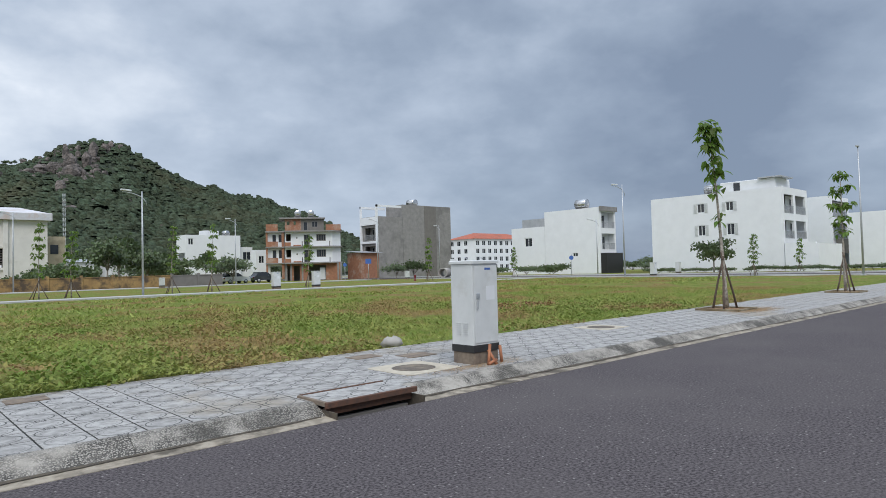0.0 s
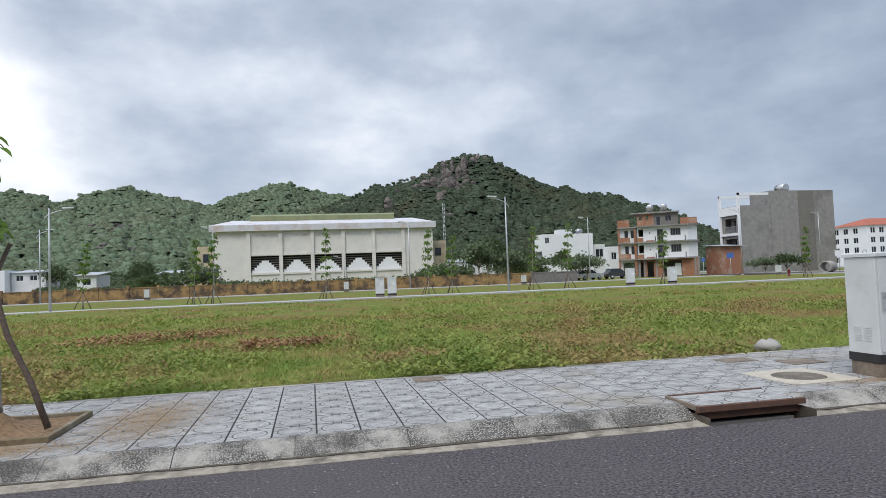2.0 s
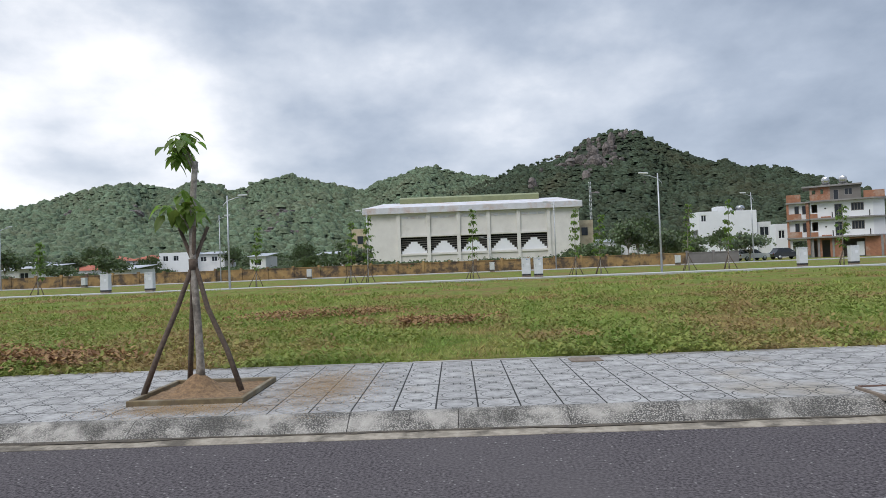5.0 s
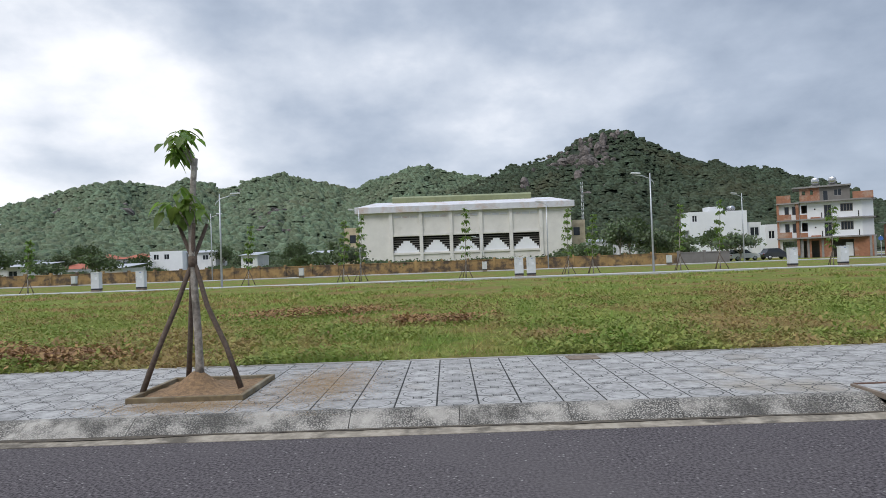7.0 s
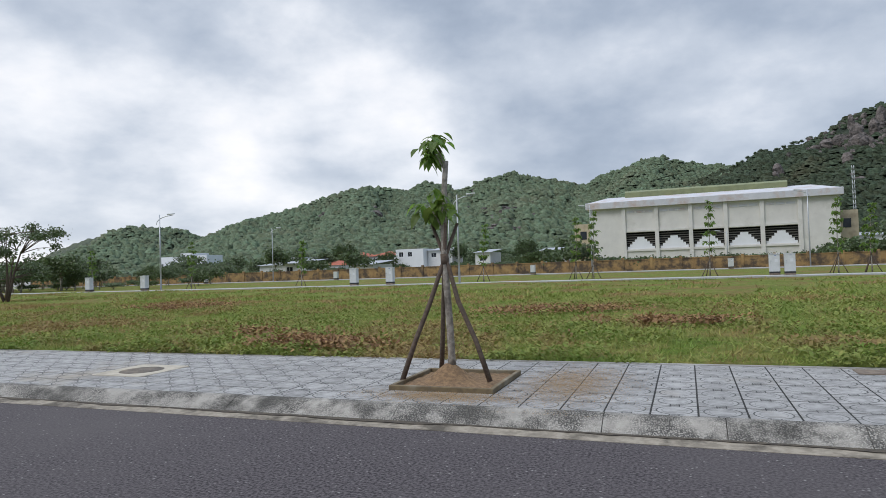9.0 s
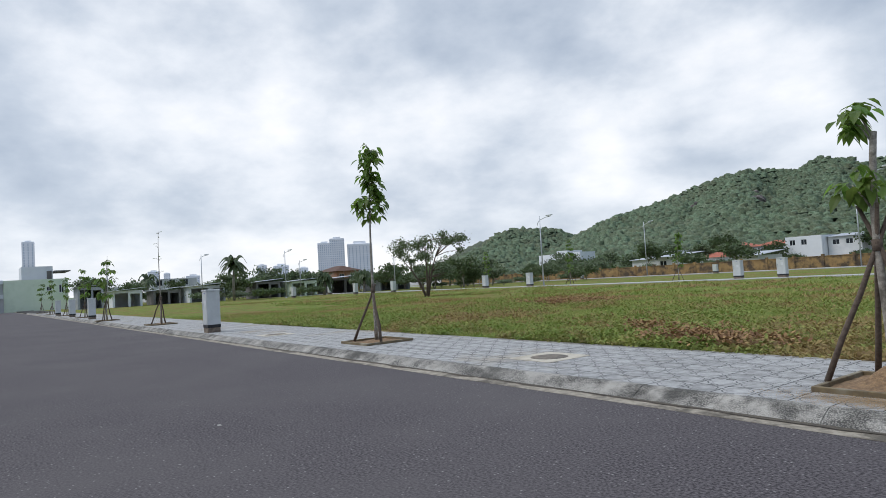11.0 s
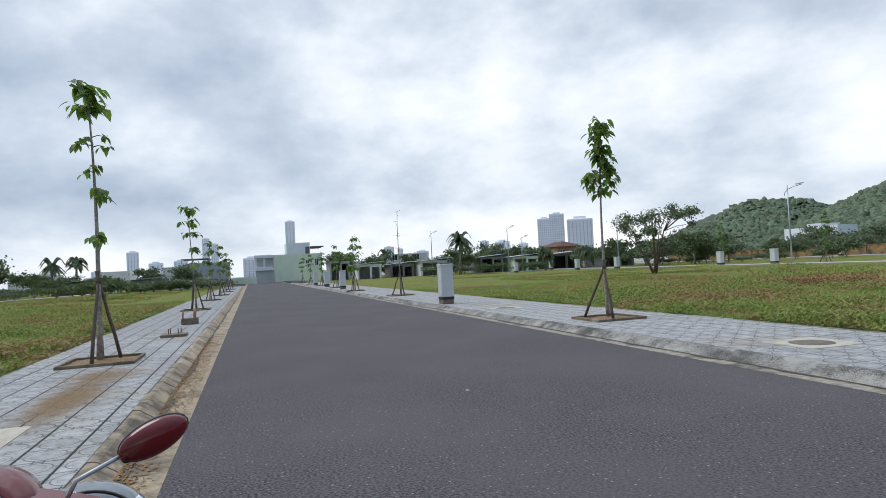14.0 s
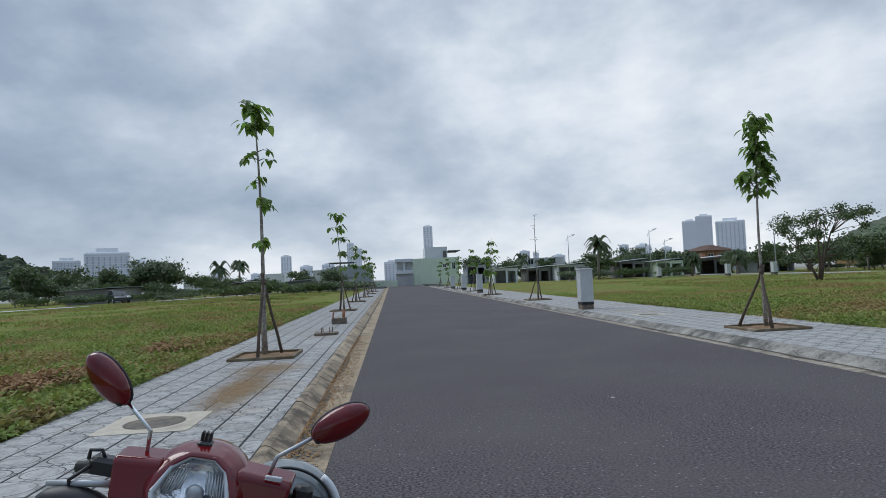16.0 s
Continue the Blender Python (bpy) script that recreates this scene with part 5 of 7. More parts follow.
def house(name, label, x0, x1, y0, y1, h, mat, south=(), west=(), east=(), group="", roof="parapet", roof_mat=None, frame="white", top=0.0):
    """A box house in world axes. south, west, east: window openings (from, to, low, high) on the -y, -x and +x faces, in metres from their left ends."""
    b = thing(name, label, "building", ((x0 + x1) / 2, (y0 + y1) / 2, 0), group=group)
    X, Y = (x1 - x0) / 2, (y1 - y0) / 2
    faces = (("south", south, 2 * X, lambda u, q, z: (-X + u, -Y + q, z)), ("west", west, 2 * Y, lambda u, q, z: (-X + q, Y - u, z)),
             ("east", east, 2 * Y, lambda u, q, z: (X - q, -Y + u, z)), ("north", (), 2 * X, lambda u, q, z: (X - u, Y - q, z)))
    for nm, holes, L, put in faces:
        s = Shape()
        inset = 0.0 if nm in ("south", "north") else 0.25
        wall_with_holes(s, inset, L - inset, -0.3, h, [q[:4] for q in holes], 0.25, put)
        part("wall", s, mat, b)
        for q in holes:
            kind = q[4] if len(q) > 4 else "win"
            if kind == "win":
                window(b, put, *q[:4], frame=frame, bars=1)
            elif kind == "balc":
                rail = Shape()
                k = 0
                u = q[0]
                while u < q[1]:
                    rail.add([put(u + a, -0.05 + c, z) for z in (q[2], q[2] + .95) for a, c in ((0, 0), (.03, 0), (.03, .03), (0, .03))],
                             [(0, 1, 5, 4), (1, 2, 6, 5), (2, 3, 7, 6), (3, 0, 4, 7)])
                    u += 0.16
                rail.add([put(a, -0.06 + c, z) for z in (q[2] + .93, q[2] + .98) for a, c in ((q[0], 0), (q[1], 0), (q[1], .05), (q[0], .05))],
                         [(3, 2, 1, 0), (4, 5, 6, 7), (0, 1, 5, 4), (1, 2, 6, 5), (2, 3, 7, 6), (3, 0, 4, 7)])
                part("balcony_rail", rail, "steel", b)
                back = Shape().add([put(q[0] - .1, 1.2, q[2] - .1), put(q[1] + .1, 1.2, q[2] - .1), put(q[1] + .1, 1.2, q[3] + .1), put(q[0] - .1, 1.2, q[3] + .1)], [(0, 1, 2, 3)])
                part("balcony_back", back, mat, b)
                mid = (q[0] + q[1]) / 2
                window(b, put, mid - .6, mid + .6, q[2] + .05, q[2] + 2.1, frame="steel", depth=1.1)
    part("floor_inside", Shape().box(-X + .26, X - .26, -Y + .26, Y - .26, -0.2, 0.1), "dark", b)
    for z in np.arange(3.4, h - 1, 3.4):
        part("storey_slab", Shape().box(-X + .26, X - .26, -Y + .26, Y - .26, z - .15, z), mat, b)
    if roof == "parapet":
        part("roof", Shape().box(-X + .26, X - .26, -Y + .26, Y - .26, h - 0.7, h - 0.5), "raw", b)
    elif roof == "hip":
        e, r = 0.5, top or min(X, Y) * 0.55
        v = [(-X - e, -Y - e, h), (X + e, -Y - e, h), (X + e, Y + e, h), (-X - e, Y + e, h), (-X + min(X, Y), 0, h + r), (X - min(X, Y), 0, h + r)]
        part("roof", Shape().add(v, [(0, 1, 5, 4), (1, 2, 5), (2, 3, 4, 5), (3, 0, 4), (3, 2, 1, 0)]), roof_mat or "redroof", b)
    elif roof == "shed":
        v = [(-X - .4, -Y - .6, h - .05), (X + .4, -Y - .6, h - .05), (X + .4, Y + .4, h + top), (-X - .4, Y + .4, h + top)]
        v += [(x, y, z + 0.06) for x, y, z in v]
        part("roof", Shape().add(v, [(3, 2, 1, 0), (4, 5, 6, 7), (0, 1, 5, 4), (1, 2, 6, 5), (2, 3, 7, 6), (3, 0, 4, 7)]), roof_mat or "tin", b)
    return b


def water_tank(parent, x, y, z, r=0.65, L=1.6):
    part("tank_stand", Shape().box(x - .6, x + .6, y - .5, y + .5, z, z + .5), "raw", parent)
    part("water_tank", Shape().tube([(x, y - L / 2 - .1, z + .5 + r), (x, y - L / 2, z + .5 + r), (x, y + L / 2, z + .5 + r), (x, y + L / 2 + .1, z + .5 + r)], [r * .7, r, r, r * .7], 16), "tank", parent, "shiny steel water tank")


# the hall with stepped screens
HX0, HX1, HY = -14.2, 19.3, 100.0
hall = thing("sports_hall", "large cream hall with stepped white screens and a green ridge roof", "building", ((HX0 + HX1) / 2, HY, 0))
hx = (HX1 - HX0) / 2
bays = [(-9.1 + 4.72 * k - (HX0 + HX1) / 2, -9.1 + 4.72 * (k + 1) - (HX0 + HX1) / 2) for k in range(5)]
front = Shape()
wall_with_holes(front, -hx, hx, -0.3, 9.4, [(a + .25, b - .25, 3.1, 5.6) for a, b in bays], 0.4, lambda u, q, z: (u, q, z))
part("front_wall", front, "cream", hall)
part("side_wall", Shape().box(-hx, -hx + .4, 0.4, 20, -.3, 9.4), "cream", hall)
part("side_wall", Shape().box(hx - .4, hx, 0.4, 20, -.3, 9.4), "cream", hall)
part("back_wall", Shape().box(-hx + .4, hx - .4, 19.6, 20, -.3, 9.4), "cream", hall)
part("inner_wall", Shape().box(-hx + .4, hx - .4, 2.4, 2.6, -.2, 9.3), "dark", hall)
part("fascia", Shape().box(-hx - .5, hx + .5, -0.7, 20.5, 9.4, 10.4, 0.08), "fascia", hall, "grey concrete fascia with pink stains")
part("roof", Shape().add([(-hx - .2, -.4, 10.4), (hx + .2, -.4, 10.4), (hx - 2, 8, 11.8), (-hx + 2, 8, 11.8), (hx + .2, 20, 10.4), (-hx - .2, 20, 10.4)], [(0, 1, 2, 3), (1, 4, 2), (3, 2, 4, 5), (0, 3, 5)]), "fascia", hall)
ridge = Shape()
prof = [(6.2, 11.4), (6.2, 12.3), (6.7, 12.6), (9.3, 12.6), (9.8, 12.3), (9.8, 11.4)]
ridge.add([(x, y, z) for x in (-9.3 - 2.55, 14.0 - 2.55) for y, z in prof], [(i, i + 6, (i + 1) % 6 + 6, (i + 1) % 6) for i in range(6)] + [tuple(range(6)), tuple(range(11, 5, -1))])
part("ridge_roof", ridge, "roofgreen", hall, "green metal ridge roof")
for k in range(6):
    u = bays[0][0] + 4.72 * k
    part("pilaster", Shape().box(u - .28, u + .28, -0.3, -0.002, -.3, 9.4, 0.02), "cream", hall)
for a, b in bays:
    w, st = b - a - .5, Shape()
    for k in range(5):          # stepped white screen
        z = 3.1 + 0.36 * k
        m = 0.15 + 0.36 * k
        st.box(a + .25 + m, b - .25 - m, 0.12, 0.3, z, z + 0.36)
    part("stepped_screen", st, "white", hall)
    for k in range(3):
        u = a + .5 + 1.3 * k
        part("vent_slot", Shape().box(u, u + 1.1, -0.05, -0.003, 8.55, 8.85), "fascia", hall)
    for k in range(7):
        part("louvre", Shape().box(a + .28, b - .28, .34, .39, 3.2 + .34 * k, 3.32 + .34 * k), "raw2", hall)
    part("sill", Shape().box(a + .28, b - .28, -0.18, -0.003, 2.75, 3.0), "cream", hall)
    part("lintel", Shape().box(a + .28, b - .28, -0.16, -0.003, 5.65, 5.95), "cream", hall)
for sx in (-1, 1):
    wing = Shape().box(sx * (hx + 1.6) - 1.4, sx * (hx + 1.6) + 1.4, 4, 14, -.3, 7.5)
    part("side_block", wing, "ochre_pale", hall, "lower side block with a small window")
    part("window", Shape().box(sx * (hx + 1.6) - .5, sx * (hx + 1.6) + .5, 3.95, 3.998, 5.0, 6.3), "glass", hall)

# perimeter wall
pw = tagged(new("wall_1"), "stained ochre perimeter wall with posts", kind="structure")
for k in range(44):
    x = -110 + 3.3 * k
    if x > 34:
        break
    part("wall_panel", Shape().box(x + .16, x + 3.14, 79.95, 80.1, 0, 1.45), "ochre" if x < 26 else "raw2", pw)
    part("wall_coping", Shape().box(x + .16, x + 3.14, 79.88, 80.17, 1.45, 1.55), "ochre" if x < 26 else "raw2", pw)
    part("wall_post", Shape().box(x - .16, x + .16, 79.86, 80.19, 0, 1.75, 0.03), "ochre" if x < 26 else "raw2", pw)

# unfinished brick house
def brick_house():
    """Three open storeys with projecting slabs, a set-back wing and a brick roof storey, facing the field."""
    b = thing("unfinished_house", "unfinished three-storey house of bare brick with white rendered bays", "building", (56.6, 93.0, 0), -30)
    W, D = 4.6, 8.0
    zs = (0.0, 3.05, 5.75, 8.35)
    front = lambda u, q, z: (-W + u, q, z)
    g = Shape()
    wall_with_holes(g, 0, 2 * W, -.2, 3.0, [(0.2, 0.7, -.2, 2.6), (1.3, 2.3, -.2, 2.6), (3.8, 6.6, -.2, 2.65)], 0.25, front)
    part("wall", g, "brick", b)
    for u in (0.0, 0.75, 2.6, 8.5, 9.0):
        part("column", Shape().box(-W + u - .02, -W + u + .26, -.12, -.003, -.2, 3.0, .01), "raw", b)
    part("shutter_sheet", Shape().box(-W + 5.6, -W + 6.5, .35, .4, .2, 2.2), "paper", b, "pale sheet leaning inside the open bay")
    for n in (1, 2):
        z0, z1 = zs[n], zs[n + 1]
        s = Shape()
        holes = [(0.15, 0.9, z0 + .95, z1 - .45), (3.05, 4.0, z0 + .12, z1 - .55), (5.1, 6.65, z0 + .95, z1 - .5)]
        wall_with_holes(s, 0, 2 * W - 1.5, z0, z1, holes, 0.25, front)
        part("wall", s, "white", b)
        part("wall", Shape().add([(W - 1.5, 0, z) for z in (z0, z1)] + [(W, 1.4, z) for z in (z0, z1)] + [(W - 1.5, .25, z) for z in (z0, z1)] + [(W - .2, 1.55, z) for z in (z0, z1)],
                                 [(0, 2, 3, 1), (4, 5, 7, 6), (1, 3, 7, 5), (0, 4, 6, 2), (2, 6, 7, 3), (0, 1, 5, 4)]), "white", b, "slanting rendered corner wall")
        window(b, front, *holes[1], frame="raw2", bars=1)
        window(b, front, *holes[2], frame="raw2", bars=3, t=0.1)
        part("parapet", Shape().box(-W - .1, -W + .9, -.75, -.62, z0, z0 + .75), "brick", b, "low bare brick parapet")
        part("rubble", Shape().box(-W + 1.3, -W + 2.6, -.4, -.1, z0, z0 + .32, .05), "brick", b, "heap of bricks")
        for u in (2.75, 7.3):
            part("drain_pipe", Shape().tube([front(u, -.08, z0), front(u, -.08, z0 + .95)], 0.06, 6), "dark", b)
        part("spout_hole", Shape().tube([front(1.9, -.02, z0 + 1.5), front(1.9, .02, z0 + 1.5)], 0.12, 8), "dark", b)
    for z in zs[1:]:
        part("floor_slab", Shape().add([(x, y, q) for q in (z - .12, z + .1) for x, y in ((-W - .15, -.85), (W - 1.4, -.85), (W + .25, .9), (W + .25, D), (-W - .15, D))],
                                       [(4, 3, 2, 1, 0), (5, 6, 7, 8, 9)] + [(i, (i + 1) % 5, 5 + (i + 1) % 5, 5 + i) for i in range(5)]), "raw", b, "projecting cement floor slab")
    part("side_wall", Shape().box(W - .25, W, 1.6, D, -.2, 8.2), "brick", b)
    part("side_wall", Shape().box(-W, -W + .25, 2.2, D, -.2, 8.2), "brick", b)
    part("back_wall", Shape().box(-W + .25, W - .25, D - .25, D, -.2, 8.2), "brick", b)
    part("inner_wall", Shape().box(-W + .25, W - .25, 3.2, 3.4, -.1, 8.2), "raw2", b)
    # wing
    wing = lambda u, q, z: (-W - 3.0 + u, 1.1 + q, z)
    ws = Shape()
    wall_with_holes(ws, 0, 2.95, -.2, 8.3, [(.5, 2.5, -.2, 2.6), (.9, 1.5, 3.9, 5.3), (1.9, 2.6, 3.9, 5.3), (.9, 1.5, 6.6, 7.9), (1.9, 2.6, 6.6, 7.9)], .25, wing)
    part("wing_wall", ws, "white", b)
    for c, d in ((3.9, 5.3), (6.6, 7.9)):
        window(b, wing, .9, 1.5, c, d, frame="raw2", bars=0)
        window(b, wing, 1.9, 2.6, c, d, frame="raw2", bars=0)
    for z in zs[1:]:
        part("wing_slab", Shape().box(-W - 3.2, -W - .16, .3, 6.5, z - .12, z + .1), "raw", b)
        part("parapet", Shape().box(-W - 3.1, -W - 1.2, .35, .48, z + .1, z + (.95 if z < 8 else 1.25)), "brick", b, "low bare brick parapet")
        part("column", Shape().box(-W - 3.15, -W - 2.85, .5, .8, z - 2.6, z - .12), "brick", b)
        part("column", Shape().box(-W - .6, -W - .2, .5, 1.05, z - 2.6, z - .12), "brick", b)
    part("side_wall", Shape().box(-W - 3.0, -W - 2.75, 1.36, 6.4, -.2, 8.2), "brick", b)
    # roof storey
    ph = lambda u, q, z: (-W + u, 1.0 + q, z)
    p1, p2 = Shape(), Shape()
    wall_with_holes(p1, 0, 2.6, 8.45, 10.5, [(.3, .75, 9.5, 10.1), (1.4, 1.75, 9.5, 10.2)], .2, ph)
    part("roof_room_wall", p1, "brick", b, "bare brick wall of the roof storey")
    wall_with_holes(p2, 2.6, 6.4, 8.45, 10.5, [(3.0, 3.7, 8.5, 10.0), (4.4, 5.4, 9.1, 10.1)], .2, ph)
    part("roof_room_wall", p2, "raw2", b, "dark cement wall of the roof storey")
    window(b, ph, 3.0, 3.7, 8.5, 10.0, frame="raw", bars=0, depth=.1)
    window(b, ph, 4.4, 5.4, 9.1, 10.1, frame="raw", bars=1, depth=.1)
    part("roof_room_wall", Shape().box(-W, -W + .2, 1.2, 6, 8.45, 10.5), "brick", b)
    part("roof_room_wall", Shape().box(-W + 6.2, -W + 6.4, 1.2, 6, 8.45, 10.5), "raw2", b)
    part("roof_slab", Shape().box(-W - 1.0, -W + 6.6, .5, 6.3, 10.5, 10.72, .02), "raw", b)
    part("parapet", Shape().box(-W + 6.7, W, .3, .45, 8.45, 9.5), "brick", b, "low bare brick parapet")
    part("parapet", Shape().box(-W, -W + 2.4, -.6, -.45, 8.45, 9.2), "brick", b, "low bare brick parapet")
    water_tank(b, -W + 2.1, 2.4, 10.5, .55, 1.5)
    water_tank(b, -W + 4.3, 2.4, 10.5, .55, 1.5)


brick_house()
house("brick_shed", "low bare brick building with a pale roof", 63.4, 67.2, 89.0, 93.0, 4.6, "brick", roof="shed", top=.3)

# grey party-wall house
g = house("party_wall_house", "narrow house with a bare grey cement party wall", 69.4, 75.2, 92, 97, 11.3, "raw", west=((1.0, 4.0, 3.6, 5.9, "balc"), (1.0, 4.0, 7.0, 9.3, "balc"), (1, 4, .2, 2.7)))
part("front_frame", Shape().box(-3.2, -2.93, -2.6, -2.2, 0, 13.4).box(-3.2, -2.93, 2.2, 2.6, 0, 13.4).box(-3.2, 2.6, -2.6, -2.3, 13.0, 13.4).box(-3.2, 2.6, 2.3, 2.6, 13.0, 13.4).box(-3.2, -2.93, -2.2, 2.2, 3.0, 3.4)
     .box(-3.2, -2.93, -2.2, 2.2, 6.4, 6.8).box(-3.2, -2.93, -2.2, 2.2, 9.8, 11.2), "white", g, "white rendered front frame")
g2 = house("party_wall_house", "tall rear block with a bare dark cement wall", 75.25, 87.6, 92, 97, 13.7, "raw")
part("dark_render", Shape().box(-.8, 2.2, -2.56, -2.503, -.1, 13.6), "raw2", g2, "damp dark cement band")
water_tank(g2, -1.4, 0.4, 13.2, .75, 1.8)

# white houses by the side street
w2 = house("white_house", "tall white rendered town house seen from its blank side", 86, 90.5, 56.3, 67.2, 10.6, "white", west=((5.6, 6.6, 2.9, 3.5),),
           south=((.5, 4.1, 3.9, 6.4, "balc"), (.5, 4.1, 7.3, 9.8, "balc"), (.4, 4.2, .1, 2.9)), group="white town houses")
part("dark_gate", Shape().box(-2.3, 2.3, -6.6, -5.5, 0, 3.3), "black", w2, "dark ground-floor porch")
part("cornice", Shape().box(-2.4, 2.4, -5.75, -5.453, 9.95, 10.7), "raw", w2)
water_tank(w2, -1.2, -1.5, 10.1, .8, 1.9)
w2b = house("white_house", "lower white rear of a town house with a flat roof", 86, 90.5, 67.25, 74.6, 8.2, "white", west=((3.0, 4.6, 4.9, 6.4),), group="white town houses")
part("roof_shed", Shape().box(-2.2, 2.2, -3.6, 1.2, 8.2, 9.6), "tin", w2b)
w1 = house("white_house", "large white rendered house with small shuttered windows", 85, 94, 29.1, 46.9, 10.7, "white",
           west=((6.85, 7.85, 8.2, 9.45), (10.75, 11.75, 8.2, 9.4), (6.9, 7.9, 5.05, 6.5), (10.8, 11.8, 5.0, 6.5)),
           south=((.6, 3.8, 4.2, 6.5, "balc"), (.6, 3.8, 7.4, 9.8, "balc"), (4.6, 8.2, 4.2, 6.5, "balc"), (4.6, 8.2, 7.4, 9.8, "balc")), group="white town houses")
for a, b, c, d in ((6.85, 7.85, 8.2, 9.45), (10.75, 11.75, 8.2, 9.4), (6.9, 7.9, 5.05, 6.5), (10.8, 11.8, 5.0, 6.5)):
    for u in (a - .46, b + .02):
        s = Shape().box(-4.56, -4.503, 8.9 - u - .44, 8.9 - u, c, d, .01)
        for k in range(6):
            s.box(-4.59, -4.56, 8.9 - u - .4, 8.9 - u - .04, c + .1 + (d - c - .2) * k / 6, c + .16 + (d - c - .2) * k / 6)
        part("shutter", s, "cab", w1, "open louvred shutter")
part("roof_room", Shape().box(-4, 1, -8, -1, 10.2, 12.0, .05), "white", w1)
part("roof_door", Shape().box(-4.06, -4.003, -3.6, -2.8, 10.7, 11.8), "glass", w1)
part("roof_frame", Shape().box(-4, -3.9, 0.0, .1, 10.2, 11.8).box(-4, -3.9, .9, 1.0, 10.2, 11.8).box(-4, -3.9, .1, .9, 11.7, 11.8), "steel", w1)
part("roof_canopy", Shape().box(-4.4, 0, -8.8, -6, 12.0, 12.15), "steel", w1)
part("front_yard_wall", Shape().box(-4.6, 4.6, -12.8, -12.5, 0, 3.4), "white", w1)
part("front_yard_wall", Shape().box(-4.6, -4.3, -12.5, -9, 0, 3.6), "white", w1)
water_tank(w1, -3, 0.6, 10.2, .7, 1.6)
w3 = house("white_house", "white rendered town house with glazed balconies", 100, 108, 27.9, 33, 10.3, "white", south=((.5, 7, 4, 6.5, "balc"), (.5, 7, 7.3, 9.7, "balc")), group="white town houses")
part("dark_porch", Shape().box(-3, 3, -5.2, -2.7, 2.2, 4.2), "raw2", w3)
house("white_house", "long low white rendered house", 100, 112, 10, 26.0, 7.7, "white", group="white town houses")
ap = house("apartment_block", "white apartment block with a red tiled roof", 132, 158, 129, 140, 10.0, "white",
           south=tuple((0.9 + 2.55 * k, 2.3 + 2.55 * k, 1.0 + 2.35 * n, 2.4 + 2.35 * n) for k in range(10) for n in range(4)),
           west=tuple((1.0 + 2.9 * k, 2.4 + 2.9 * k, 1.0 + 2.35 * n, 2.4 + 2.35 * n) for k in range(3) for n in range(4)), roof="hip", top=2.0)
wh = house("white_house", "white house with a blank side wall below the hill", 48.6, 60.1, 128, 133, 9.6, "white", south=((.5, 1.5, 7.6, 8.9),),
           west=((.6, 4.4, 1.0, 3.0, "balc"), (.6, 4.4, 4.0, 6.0, "balc")), group="white town houses")
part("roof_room", Shape().box(-1.5, 1.5, -1.5, 1.5, 9.1, 10.6, .05), "white", wh)
water_tank(wh, 3.2, -1, 9, .6, 1.6)
house("white_house", "small pale house below the hill", 60.7, 63.3, 129, 134, 7.2, "town", south=((.4, 2.2, 4.4, 6.2),), group="houses below the hill")
house("town_house", "low pale house below the hill", 64.5, 68, 138, 146, 6.0, "town", south=((.6, 2.4, 3.4, 5.0),), group="houses below the hill")
house("white_house", "small white house beside the brick one", 55.2, 57.4, 111, 113, 5.9, "white", south=((.5, 1.6, 3.4, 4.8),), group="houses below the hill")

# town at the hill's foot
town = [(-70.5, 171, 7.5, 6.2, "tin"), (-46, 140, 3.6, 4.4, "tin"), (-80, 113, 5.2, 3.2, "tin"), (-64.6, 115, 5.0, 2.4, "tin"), (-88, 116, 7, 3.0, "tin"), (-33, 150, 6, 4.4, "tin"), (26, 150, 5, 4.0, "tin"), (33, 156, 6, 5.0, "tin"), (41, 150, 5, 4.6, "tin")]
for x, y, w, h, r in town:
    house("town_house", "small house with a red tiled roof" if r == "redroof" else "small pale house with a sheet roof", x, x + w, y, y + 9, h, "town",
          south=tuple((1.0 + 3 * k, 2.6 + 3 * k, h - 2.0, h - .7) for k in range(int(w // 3.2))) if h > 3 else (), roof="hip" if r == "redroof" else "shed", roof_mat=r, group="houses below the hill", top=.8)
for x, y, w, h, r, rise in ((-93.8, 150, 7.2, 2.8, "redroof", 1.4), (-99.6, 175, 6.8, 5.3, "redroof", 1.6), (-89.8, 172, 9.0, 5.2, "redroof", 1.5), (-79.4, 168, 8.7, 6.8, "flat", -0.0), (-118.7, 160, 12.3, 5.6, "flat", -0.0)):
    house("town_house", "white house with a red tiled roof at the hill's foot" if r == "redroof" else "pale flat-roofed house at the hill's foot", x, x + w, y, y + 9, h, "white",
          south=tuple((1.0 + 2.8 * k, 2.4 + 2.8 * k, h - 2.2, h - .8) for k in range(int(w // 2.9))), roof="hip" if r == "redroof" else "parapet", group="houses below the hill", top=rise)
for x, y, w, d, h in ((-195, 195, 10.2, 9, 8.8), (-184.5, 195, 5.8, 9, 10.0), (-176.8, 195, 4.9, 9, 9.0)):
    house("town_block", "pale flat-roofed town block at the hill's foot", x, x + w, y, y + d, h, "white", south=tuple((.7 + 2.3 * k, 1.7 + 2.3 * k, 2 + 3 * n, 3.3 + 3 * n) for k in range(int(w // 2.4)) for n in range(int(h // 3.2))), group="town blocks")

